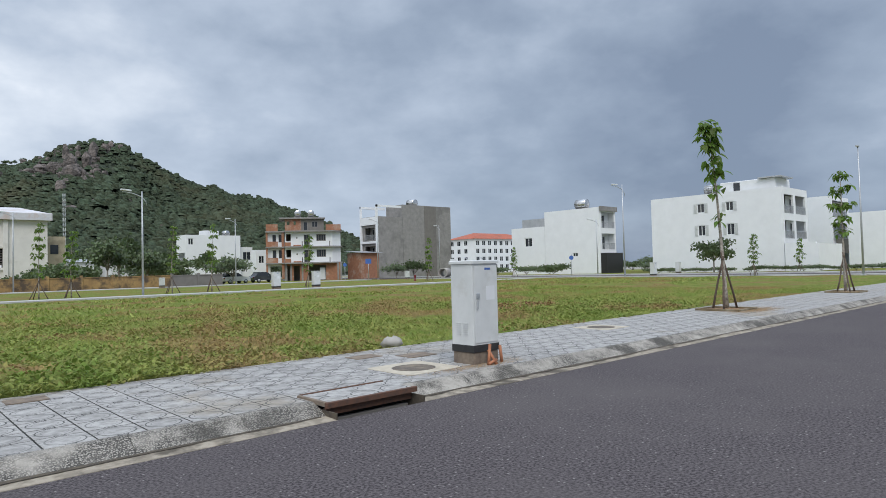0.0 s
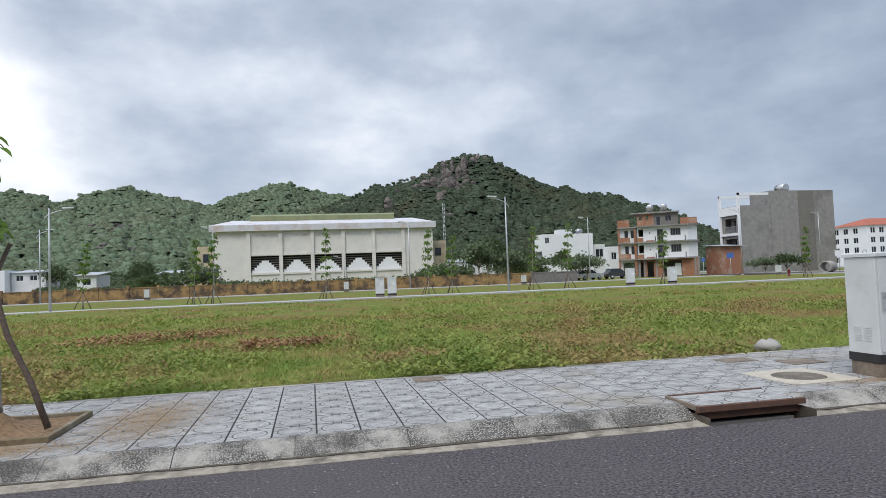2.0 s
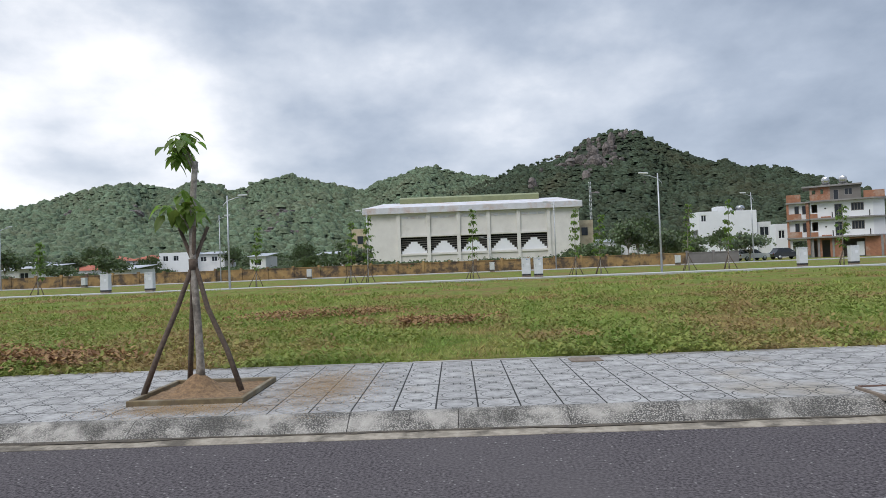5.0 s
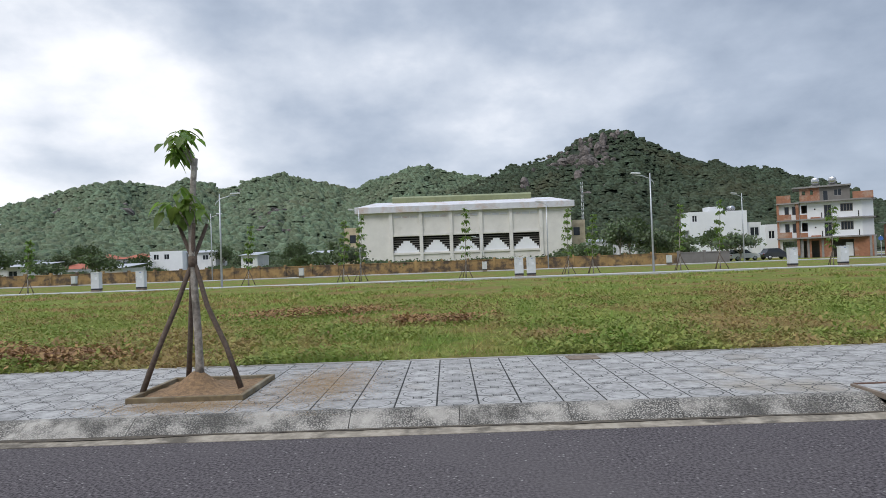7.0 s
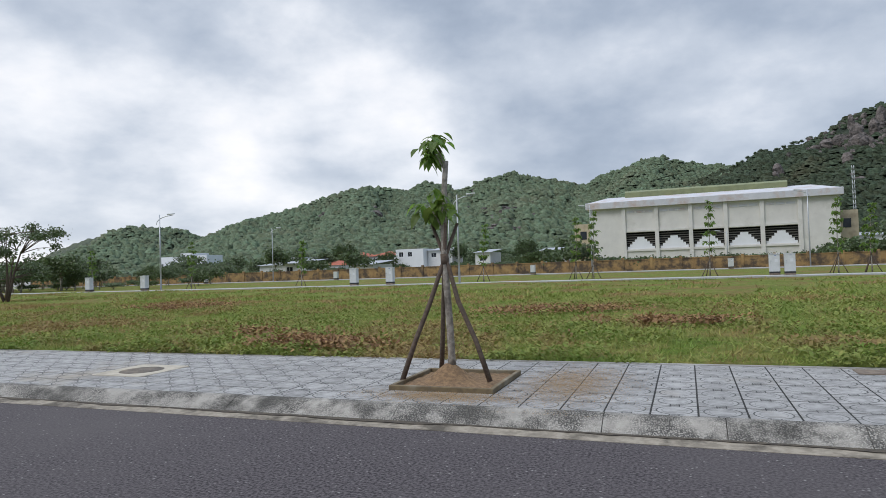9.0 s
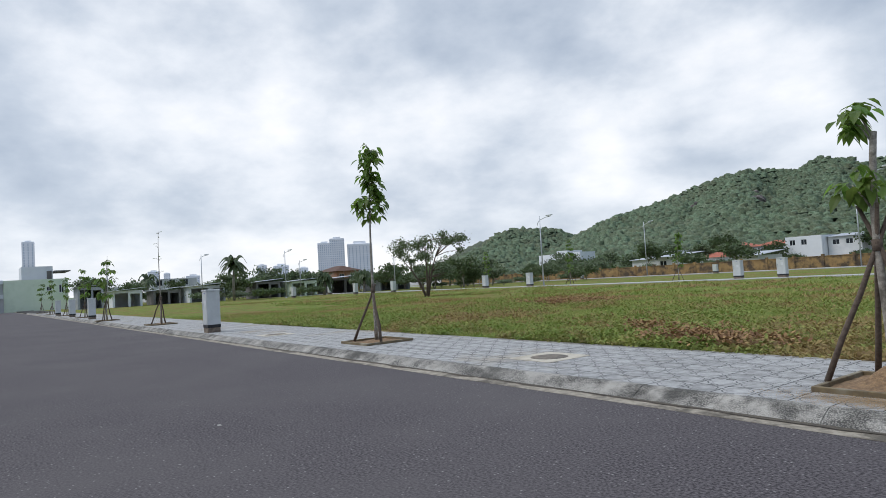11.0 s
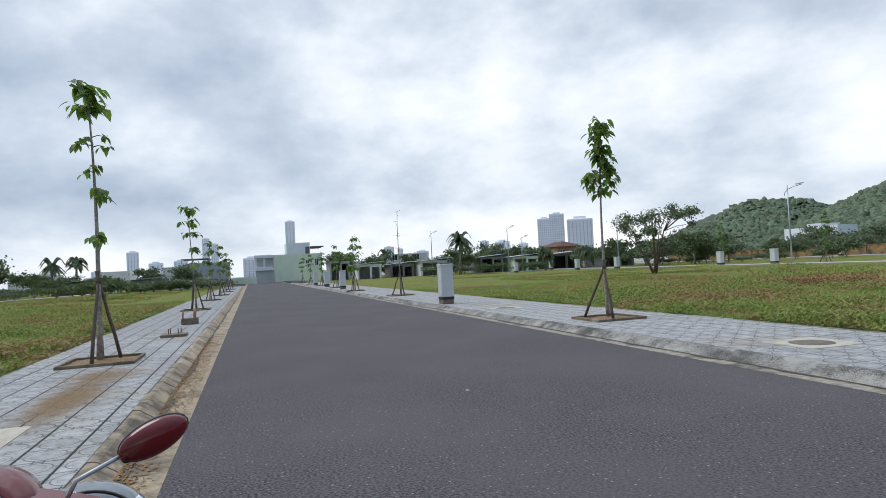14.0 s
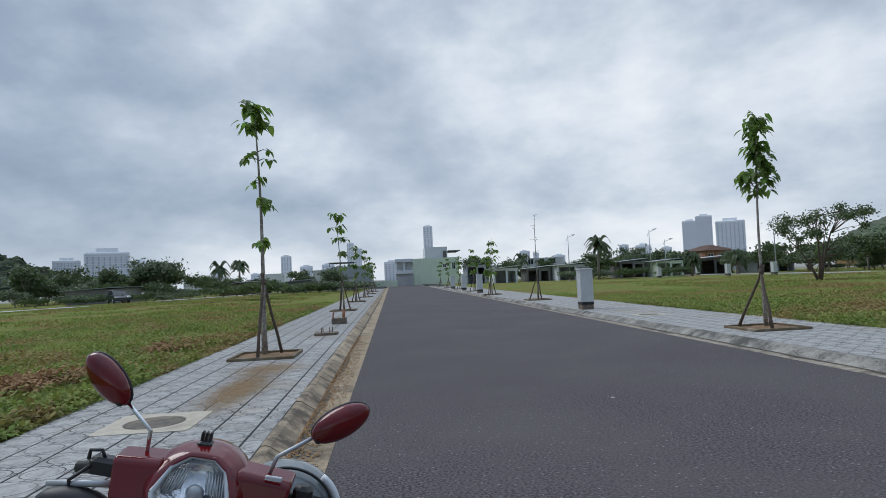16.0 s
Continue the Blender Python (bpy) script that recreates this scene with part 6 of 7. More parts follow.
# green house and sheds at the end of the road
gh = house("green_house", "pale mint-green two-storey house", -152, -140, 4.1, 14.2, 5.8, "mint", east=((6.6, 7.4, 3.6, 4.4), (8.6, 9.4, 3.2, 4.7)))
part("roof_room", Shape().box(-4, 4, -2.2, 2.8, 5.4, 8.3), "white", gh)
part("roof_canopy", Shape().box(-5, 5.4, 2.9, 5.6, 7.2, 7.4), "raw", gh)
part("roof_room_door", Shape().box(4.003, 4.06, 3.2 - 1.4, 2.6, 5.6, 7.4), "raw2", gh)
part("porch_roof", Shape().box(3, 6.8, -9.0, -5.1, 5.2, 5.9, .1), "white", gh)
part("porch_floor", Shape().box(3, 6.8, -8.9, -5.1, 2.6, 3.3, .05), "white", gh)
part("porch_wall", Shape().box(3, 6.4, -8.8, -5.1, 0, 2.6), "town", gh)
for y in (-8.9, -7.2):
    part("porch_column", Shape().box(6.1, 6.5, y, y + .4, 3.3, 5.2), "white", gh)
part("porch_back", Shape().box(5.2, 5.4, -8.8, -5.1, 3.3, 5.2), "town", gh)
fence = tagged(new("fence", Shape().box(-131.1, -131, -22, 0.5, 0, 1.3).box(-131.1, -131, 8, 16, 0, 2.0).mesh("fence", "mint")), "pale green sheet fence at the end of the road", "fence")
for x, y0, y1, h, m in ((-104, 16, 20, 2.5, "white"), (-106, 22, 26, 2.3, "raw"), (-103, 26.5, 32, 2.6, "white"), (-100, 36, 40, 2.7, "raw"), (-98, 41, 45.5, 2.5, "mint"), (-96, 47, 52, 2.6, "raw2"), (-112, 12.5, 16, 3.4, "tin"), (-92, 54, 60, 2.4, "tin")):
    s = house("shed", "shabby low shed with a tin roof and dark open front", x - 5, x, y0, y1, h, m, east=((.3, (y1 - y0) * .52, .1, h - .35, "open"), ((y1 - y0) * .6, y1 - y0 - .3, .1, h - .5, "open")), roof="shed", top=.35, group="sheds", roof_mat="cab" if y0 in (16, 26.5) else "tin")
    s.children[0]["label"] = "patched wall"
for x, y, w, h in ((-150, 20, 9, 3.8), (-155, 32, 10, 5.2), (-150, 45, 8, 3.8), (-150, 54, 9, 4.6), (-145, 72, 10, 4.6), (-160, -20, 7, 4.6), (-160, -33, 6, 4.2), (-150, -48, 8, 4)):
    house("town_house", "pale flat-roofed town house", x - 8, x, y, y + w, h, "town", east=tuple((1.0 + 2.8 * k, 2.4 + 2.8 * k, 3.6, 5.0) for k in range(int(w // 3))) if h > 5 else (), group="town houses")
gb = house("grey_barn", "long grey block building with a flat roof", -130, -120, -11.6, -4.4, 4.3, "tin", group="town houses")
part("roof_canopy", Shape().box(-2, 5.4, -4.2, .5, 5.0, 5.12).box(5.2, 5.3, -4.1, -4.0, 4.3, 5.0).box(5.2, 5.3, .3, .4, 4.3, 5.0), "raw", gb)
house("town_house", "low town house with bare brick walls and a brown tiled roof", -130, -121, 61, 66.4, 4.4, "brick", east=((.6, 1.8, 2.6, 3.8), (3.2, 4.4, 2.6, 3.8)), roof="hip", roof_mat="rust", group="town houses", top=1.2)
for x, y, m in ((-112, -19, "raw"), (-108, -29, "brick"), (-106, -12, "town")):
    house("shed", "low shed with a pale tin roof beyond the field", x - 6, x, y, y + 5, 1.9, m, roof="shed", top=.3, group="sheds", roof_mat="cab")

# city towers
def tower(yaw, dist, wide, top, mat="tower", cols=6, lab="tall pale apartment tower on the skyline", ground=-10.0, deep=None):
    a = radians(yaw)
    h, w = math.tan(radians(top)) * dist + 1.5, 2 * math.tan(radians(wide / 2)) * dist
    t = thing("apartment_tower", lab, "tower", (-math.sin(a) * dist, math.cos(a) * dist, 0), yaw, "city towers")
    d = deep or w * 0.8
    part("core", Shape().box(-w / 2, w / 2, 0, d, ground, h, w * 0.02), "tower_glass" if mat == "tower_glass" else mat, t)
    for k in range(cols):
        u = -w / 2 + w * (k + 0.5) / cols
        part("window_strip" if mat != "tower_glass" else "wall_strip", Shape().box(u - w / cols * .12, u + w / cols * .12, -w * .01, -0.02, ground, h - w * .12), "tower_glass" if mat != "tower_glass" else "tower", t)
    n = max(3, int(h / (dist * 0.0035)))
    for k in range(n):
        z = h * (k + 1) / (n + 1)
        part("floor_band", Shape().box(-w / 2 - w * .015, w / 2 + w * .015, -w * .02, d * .5, z, z + h / n * .3), "tower", t)
    part("roof_room", Shape().box(-w * .25, w * .25, d * .2, d * .7, h, h + w * .1), "tower", t)


tower(86.6, 1300, .82, 4.65, cols=3, lab="slim tall tower with dark glass stripes")
for yaw, wide, top in ((64.0, 1.2, 3.8), (62.9, 1.3, 4.15), (60.9, 2.2, 3.6)):
    tower(yaw, 850, wide, top, cols=7)
for yaw, wide, top in ((69.4, .8, 2.1), (67.8, 1.3, 2.0), (65.9, .8, 1.7), (78.0, .9, 2.0), (77.0, .5, 1.8), (99.2, .9, 2.45), (97.5, 1.1, 1.5), (95.6, 1.1, 1.6), (93.6, .6, 3.4), (92.9, .6, 2.9), (90.0, 1.3, 1.6), (110.3, .7, 1.2), (105, .9, 1.2), (101.8, .8, 1.0), (82.5, .9, 1.6), (75, 1.1, 1.5)):
    tower(yaw, 1000, wide, top, cols=4)
for yaw, wide, top in ((116.0, 1.9, 2.6), (113.2, 3.2, 3.2), (110.9, 1.6, 2.4)):
    tower(yaw, 620, wide, top, "white", cols=8, lab="cream apartment block above the trees", deep=14)


# ---- covers in the footpath ----
def manhole(x, y, rz=0.0, size=0.95, r=0.31):
    t = thing("manhole", "round rusty manhole cover in a pale concrete surround", "manhole", (x, y, PAVE), rz, "manhole covers")
    n, hs = 28, size / 2
    ring = [(hs * max(-1, min(1, 1.45 * math.cos(2 * math.pi * k / n))), hs * max(-1, min(1, 1.45 * math.sin(2 * math.pi * k / n)))) for k in range(n)]
    inner = [(r * math.cos(2 * math.pi * k / n), r * math.sin(2 * math.pi * k / n)) for k in range(n)]
    v = [(a, b, 0.006) for a, b in ring] + [(a, b, 0.006) for a, b in inner] + [(a, b, -.02) for a, b in ring] + [(a, b, -.02) for a, b in inner]
    f = []
    for k in range(n):
        q = (k + 1) % n
        f += [(k, q, n + q, n + k), (2 * n + k, 2 * n + q, q, k), (n + k, n + q, 3 * n + q, 3 * n + k)]
    part("surround", Shape().add(v, f), "surround", t, "pale concrete surround")
    part("cover", Shape().tube([(0, 0, -.02), (0, 0, 0.004), (0, 0, 0.01)], [r - .012, r - .012, r - .025], n, smooth=False), "iron", t, "rusty round iron cover")
    return t


manhole(5.68, 6.78)
manhole(-8.0, 7.15)
manhole(-7.55, -3.2)
manhole(11.9, 7.85, size=.9)
manhole(-19.0, 6.9, size=.9)
for x, y, w, d in ((1.42, 8.5, .42, .3), (6.55, 7.75, .55, .4), (5.9, 8.25, .5, .35)):
    tagged(new("cover_slab", Shape().box(x - w / 2, x + w / 2, y - d / 2, y + d / 2, PAVE - .01, PAVE + .01, .004).mesh("cover_slab", "plinth")), "square brown concrete cover slab", "cover slab", "cover slabs")
dr = thing("storm_drain", "broken kerb drain with a rusty edged slab over a dark opening", "drain", (4.13, 5.5, 0))
part("cover_slab", Shape().box(-.56, .57, .15, .68, PAVE - .04, PAVE + .02, .006), "tile", dr, "paved slab over the drain")
part("edge_iron", Shape().box(-.6, .61, .1, .148, PAVE - .035, PAVE + .022, .004), "rust", dr, "rusty angle iron")
part("edge_iron", Shape().box(-.6, -.562, .15, .7, PAVE - .02, PAVE + .026, .004), "plinth", dr, "rusty angle iron")
part("edge_iron", Shape().box(-.56, .57, .682, .72, PAVE - .02, PAVE + .028, .004), "rust", dr, "rusty angle iron")
part("lip_board", Shape().box(-.57, .58, .17, .22, PAVE - .12, PAVE - .045, .004), "rust", dr, "rotten dark board under the slab")
part("lip_board", Shape().box(-.55, .55, .2, .27, -.16, -.04, .006), "raw2", dr, "damp concrete lip inside the drain")
# walls, floor and back coloured dark for the shade down the hole
part("pit_wall", Shape().box(-.585, -.575, -.05, .4, -.3, .07), "dark_brown", dr)
part("pit_wall", Shape().box(.582, .592, -.05, .4, -.3, .07), "dark_brown", dr)
part("pit_floor", Shape().box(-.57, .58, -.04, .37, -.3, -.2), "dark_brown", dr, "dark floor inside the drain")
part("pit_back", Shape().box(-.57, .58, .38, .44, -.3, .08), "dark", dr)
tagged(new("field_stone", Shape().ball((7.1, 9.08, .17), (.22, .15, .13), 12, 8, wob=.6).mesh("field_stone", "concrete")), "pale rubble stone at the grass edge", "stone")
bx = thing("junction_stub", "small dark plinth with conduit ends on the footpath", "plinth", (-21.9, -2.45, PAVE))
part("plinth", Shape().box(-.2, .2, -.24, .24, 0, .2, .015), "plinth", bx)
for a, b in ((.1, .16), (.15, -.2), (-.1, .1)):
    part("conduit", Shape().tube([(a, b, .1), (a + .05, b + .03, .42)], .025, 7), "conduit", bx, "orange conduit end")
bx2 = thing("junction_stub", "low concrete plinth with bolts on the footpath", "plinth", (-17.7, -2.45, PAVE))
part("plinth", Shape().box(-.25, .25, -.3, .3, 0, .07, .01), "plinth", bx2)
for a, b in ((-.1, -.1), (.1, .1), (-.1, .15), (.12, -.12)):
    part("bolt", Shape().tube([(a, b, .05), (a, b, .2)], .012, 6), "rust", bx2)


# ---- parked cars, mast, pipe, signs ----
def car(x, y, rz, paint, label):
    c = thing("car", label, "car", (x, y, 0.12), rz)
    prof = [(-2.1, .35), (-2.15, .75), (-1.95, .95), (-1.2, 1.02), (1.0, .98), (1.9, .9), (2.15, .7), (2.15, .35)]
    roof = [(-1.75, .97), (-1.35, 1.5), (.2, 1.55), (1.0, 1.0)]
    for name, pr, w, mat, lab in (("body", prof, .88, paint, ""), ("cabin", roof, .76, "glass", "dark glazed cabin")):
        n = len(pr)
        v = [(a, s * w * (1 if b < 1.2 else .88), b) for s in (-1, 1) for a, b in pr]
        part(name, Shape().add(v, [tuple(range(n)), tuple(range(2 * n - 1, n - 1, -1))] + [(i, i + n, (i + 1) % n + n, (i + 1) % n) for i in range(n)]), mat, c, lab)
    part("roof_panel", Shape().box(-1.4, .25, -.68, .68, 1.5, 1.57, .03), paint, c)
    for sx in (-1.3, 1.35):
        for sy in (-1, 1):
            wh = part("wheel", Shape().tube([(sx, sy * .7, .32), (sx, sy * .9, .32)], .2, 14), "steel", c)
            part("tyre", Shape().tube([(sx, sy * .68, .32), (sx, sy * .72, .32), (sx, sy * .86, .32), (sx, sy * .885, .32)], [.28, .33, .33, .28], 16), "black", wh)
    for sy in (-1, 1):
        part("headlight", Shape().box(2.1, 2.18, sy * .65 - .18, sy * .65 + .18, .68, .8, .02), "lens", c)
        part("tail_light", Shape().box(-2.2, -2.1, sy * .7 - .12, sy * .7 + .12, .7, .88, .02), "red", c)
    return c


car(40.6, 88.6, 10, "car_white", "white car parked below a tree by the wall")
car(45.6, 89.4, 5, "car_dark", "dark car parked beside the wall")
car(-77.9, -32.6, 35, "car_dark", "dark car parked on the pale track")
mast = thing("radio_mast", "thin pale lattice mast behind the hall", "mast", (37.5, 176, 0))
for k in range(11):
    z = 9 + 1.2 * k
    s = Shape()
    for a, b in ((-.22, -.22), (.22, -.22), (.22, .22), (-.22, .22)):
        s.tube([(a, b, z), (a, b, z + 1.2)], .04, 5)
    s.tube([(-.22, -.22, z), (.22, -.22, z + 1.18)], .025, 4).tube([(.22, .22, z), (-.22, .22, z + 1.18)], .025, 4)
    part("mast_section", s, "cab" if k % 2 else "steel", mast)
part("mast_foot", Shape().box(-.26, .26, -.26, .26, -.5, 9), "steel", mast)
pipe = Shape()
n = 20
ring = lambda r, u: [(u, r * math.cos(2 * math.pi * k / n), r + .75 - r + r * math.sin(2 * math.pi * k / n)) for k in range(n)]
v = ring(.75, -1.2) + ring(.75, 1.2) + ring(.62, 1.2) + ring(.62, -1.2)
pipe.add(v, [(a * n + k, a * n + (k + 1) % n, ((a + 1) % 4) * n + (k + 1) % n, ((a + 1) % 4) * n + k) for a in range(4) for k in range(n)], True)
pp = tagged(new("concrete_pipe", pipe.mesh("concrete_pipe", "concrete")), "short length of wide concrete pipe on the verge", "pipe")
pp.location, pp.rotation_euler = (66.6, 71.5, 0.1), (0, 0, radians(30))


def sign_post(x, y, h, rz, mat, label, round_=False):
    s = thing("road_sign", label, "sign", (x, y, 0.1), rz, "road signs")
    part("post", Shape().tube([(0, 0, 0), (0, 0, h)], .04, 8), "steel", s)
    part("plate", Shape().tube([(0, -.05, h - .4), (0, -.07, h - .4)], .26, 20, smooth=False) if round_ else Shape().box(-.45, .45, -.07, -.045, h - .75, h, .01), mat, s)


sign_post(66.0, 69.0, 2.8, -45, "paper", "blank pale sign plate on a steel post")
sign_post(62.5, 45.0, 2.7, -50, "sign_blue", "round blue road sign on a steel post", True)
sign_post(52.0, 77.0, 2.7, -30, "sign_blue", "round blue road sign on a steel post", True)
sign_post(58.0, 79.5, 3.2, -30, "sign_blue", "square blue road sign on a steel post")
house("shed", "long low grey-walled shed with a flat pale roof", -92, -83, -41, -35.3, 1.9, "raw", roof="shed", top=.15, group="sheds")


def hydrant(x, y):
    h = thing("fire_hydrant", "small red fire hydrant on the far footpath", "hydrant", (x, y, 0.15))
    part("barrel", Shape().tube([(0, 0, 0), (0, 0, .06), (0, 0, .08), (0, 0, .58), (0, 0, .66), (0, 0, .72)], [.16, .16, .1, .1, .13, .05], 14), "red", h)
    for sy in (-1, 1):
        part("outlet", Shape().tube([(0, sy * .09, .45), (0, sy * .2, .45)], .055, 10), "red", h)
    part("cap_nut", Shape().tube([(0, 0, .72), (0, 0, .78)], .03, 6), "steel", h)


hydrant(48.7, 57.5)


# ---- motor scooter, facing +x, leaning on its side stand ----
def scooter():
    s = thing("motor_scooter", "glossy dark red motor scooter parked on its side stand", "scooter")
    s.matrix_basis = pose(-2.62, -1.435, 0.01, -13, 0, 0)
    # cowl round the headlamp, with a flat shoulder on either side
    for y0, y1, z0, z1 in ((-0.31, -0.165, 0.86, 0.998), (0.055, 0.22, 0.86, 1.0)):
        sh = Shape()
        c, out = 0.02, (y0 < -0.2)
        ya, yb = (y0, y1) if out else (y1, y0)
        v = [(-0.07, ya, z1 - .012), (-0.07, yb, z1), (0.03, yb, z1 - .004), (0.015, ya, z1 - .02), (0.045, yb, z1 - .02), (0.03, ya, z1 - .035),
             (0.075, yb, z0), (0.05, ya + (.015 if out else -.015), z0), (-0.07, yb, z0), (-0.07, ya + (.015 if out else -.015), z0)]
        f = [(0, 3, 2, 1), (3, 5, 4, 2), (5, 7, 6, 4), (7, 9, 8, 6), (9, 0, 1, 8), (0, 9, 7, 5, 3), (1, 2, 4, 6, 8)]
        panel = part("cowl_shoulder", sh.add(v, f if out else [tuple(reversed(q)) for q in f], True), "red", s, "angular red side panel")
        soft = panel.modifiers.new("rounded", "BEVEL")
        soft.width, soft.segments, soft.limit_method = 0.012, 3, "NONE"
        soft.harden_normals = True
    # six-sided lamp with fluted reflector
    hexa = [(-0.16, 0.905), (-0.13, 0.97), (-0.085, 1.0), (-0.015, 1.0), (0.025, 0.975), (0.055, 0.905), (0.03, 0.84), (-0.05, 0.815), (-0.13, 0.84)]
    hexa = [(y, z + 0.013) for y, z in hexa]
    cy, cz, n = -0.053, 0.933, len(hexa)
    # the cowl arches round the lamp
    ring = []
    for i in range(n):
        for k in range(4):
            (ya, za), (yb, zb) = hexa[i], hexa[(i + 1) % n]
            ring.append((ya + (yb - ya) * k / 4 - cy, za + (zb - za) * k / 4 - cz))
    v, f, m = [], [], len(ring)
    for mix, back, size in ((0.0, 0.002, 1.02), (0.0, 0.006, 1.08), (0.5, -0.015, 1.0), (1.0, -0.05, 1.0), (1.0, -0.1, 1.0), (1.0, -0.16, 0.9), (1.0, -0.2, 0.6)):
        for y, z in ring:
            a = math.atan2(z / 0.09, y / 0.1075)
            ey, ez = 0.152 * math.cos(a), 0.108 * math.sin(a)
            py, pz = (y + (ey - y) * mix) * size, (z + (ez - z) * mix) * size
            v.append((0.086 - 0.62 * pz + back, cy + py, cz + pz))
    for j in range(6):
        f += [(j * m + i, j * m + (i + 1) % m, (j + 1) * m + (i + 1) % m, (j + 1) * m + i) for i in range(m)]
    f.append(tuple(6 * m + i for i in range(m)))
    part("handlebar_cowl", Shape().add(v, f, True), "red", s, "glossy dark red cowl")
    v, f = [(0.135, cy, cz)], []
    bowl = [(0.01, cy, cz)]
    for k, (d, x) in enumerate(((0.45, 0.13), (0.8, 0.115), (1.0, 0.085))):
        v += [(x - 0.075 * (z - cz) / 0.1 * d, cy + (y - cy) * d, cz + (z - cz) * d) for y, z in hexa]
        bowl += [((0.025, 0.05, 0.08)[k] - 0.075 * (z - cz) / 0.1 * d, cy + (y - cy) * d, cz + (z - cz) * d) for y, z in hexa]
    f += [(0, 1 + (i + 1) % n, 1 + i) for i in range(n)]
    for k in range(2):
        f += [(1 + k * n + i, 1 + k * n + (i + 1) % n, 1 + (k + 1) * n + (i + 1) % n, 1 + (k + 1) * n + i) for i in range(n)]
    lamp = part("headlamp", Shape().add(bowl, f, True), "lens", s, "clear six-sided headlamp with a fluted reflector")
    part("headlamp_glass", Shape().add(v, f, True), "clear", lamp, "clear glass cover")
    rim = [(0.086 - 0.075 * (z - cz) / 0.1, y, z) for y, z in hexa]
    part("headlamp_rim", Shape().tube(rim + rim[:1], 0.009, 6, cap=False), "silver", lamp)
    part("bulb_cap", Shape().ball((0.06, cy + .005, 0.918), (0.02, 0.026, 0.024), 12, 8), "steel", lamp)
    for k in range(7):
        y = cy - 0.085 + 0.008 * k
        part("flute", Shape().tube([(0.072, y, 0.903 + .004 * k), (0.06, y + .006, 0.933 + .003 * k), (0.04, y + .012, 0.968 + .002 * k)], 0.003, 5), "steel", lamp)
        part("flute", Shape().tube([(0.072, 2 * cy - y, 0.903 + .004 * k), (0.06, 2 * cy - y - .006, 0.933 + .003 * k), (0.04, 2 * cy - y - .012, 0.968 + .002 * k)], 0.003, 5), "steel", lamp)
    mount = part("camera_mount", Shape().box(-0.06, -0.015, -0.09, -0.045, 1.028, 1.046, 0.006), "black", s, "black plastic clip mount with three prongs")
    for k in range(3):
        part("prong", Shape().box(-0.05, -0.025, -0.084 + 0.012 * k, -0.077 + 0.012 * k, 1.046, 1.074, 0.0025), "black", mount)
    part("badge", Shape().box(0.035, 0.048, 0.14, 0.19, 0.985, 0.997, 0.002), "silver", s)
    # bars, grips, levers
    part("grip", Shape().tube([(-0.06, -0.3, 0.925), (-0.1, -0.45, 0.885)], [0.019, 0.02], 10), "black", s, "black rubber grip")
    part("grip", Shape().tube([(-0.09, 0.2, 0.9), (-0.2, 0.36, 0.85)], [0.019, 0.02], 10), "black", s, "black rubber grip")
    part("lever", Shape().tube([(-0.01, -0.3, 0.885), (0.0, -0.38, 0.878), (-0.03, -0.5, 0.85)], [0.011, 0.012, 0.01], 8), "steel", s, "metal brake lever")
    part("lever", Shape().tube([(-0.01, 0.22, 0.9), (0.0, 0.3, 0.895), (-0.04, 0.44, 0.87)], [0.011, 0.009, 0.008], 8), "steel", s, "metal brake lever")
    part("grip_guard", Shape().ball((0.0, -0.4, 0.81), (0.05, 0.115, 0.055), 14, 10), "black", s, "black rounded guard below the lever")
    part("switch_box", Shape().box(-0.09, -0.03, -0.4, -0.3, 0.895, 0.945, 0.012), "black", s)
    part("switch_box", Shape().box(-0.1, -0.04, 0.22, 0.28, 0.9, 0.95, 0.012), "black", s)
    part("cable", Shape().tube([(-0.06, -0.41, 0.93), (-0.05, -0.405, 0.96), (-0.05, -0.37, 0.965), (-0.05, -0.355, 0.935)], 0.006, 6), "black", s)
    part("cable", Shape().tube([(-0.03, -0.39, 0.92), (0.0, -0.43, 0.88), (-0.02, -0.42, 0.8)], 0.006, 6), "black", s)
    # mirrors
    for sy, base, knee, low, c, rot in ((-1, (-0.03, -0.234, 0.985), (-0.03, -0.236, 1.05), (-0.03, -0.32, 1.125), (-0.03, -0.391, 1.184), -40), (1, (-0.01, 0.144, 0.99), (-0.005, 0.157, 1.041), (0.0, 0.26, 1.122), (0.0, 0.328, 1.174), 37)):
        mir = part("mirror", Shape().ball((0, 0, 0), (0.034, 0.097, 0.047), 22, 14), "red", s, "dark red oval mirror back")
        mir.matrix_basis = pose(*c, rot, 0, 8 * sy)
        part("mirror_rim", Shape().tube([(-0.012, 0.094 * math.cos(a), 0.045 * math.sin(a)) for a in [2 * math.pi * k / 24 for k in range(25)]], 0.005, 6, cap=False), "black", mir)
        part("mirror_glass", Shape().ball((-0.024, 0, 0), (0.012, 0.086, 0.04), 16, 8), "chrome", mir)
        part("mirror_socket", Shape().ball((0.004, -0.078 * -sy * -1, -0.012), (0.013, 0.016, 0.013), 10, 8), "black", mir)
        part("mirror_stem", Shape().tube([base, knee, tuple(Vector(knee).lerp(Vector(low), 0.15)), low], [0.0065, 0.0065, 0.0065, 0.006], 8), "chrome" if sy < 0 else "steel", s, "chrome mirror stem" if sy < 0 else "dull steel mirror stem")
    # leg shield, fender, wheels, body, seat
    shield = Shape()
    v, f = [], []
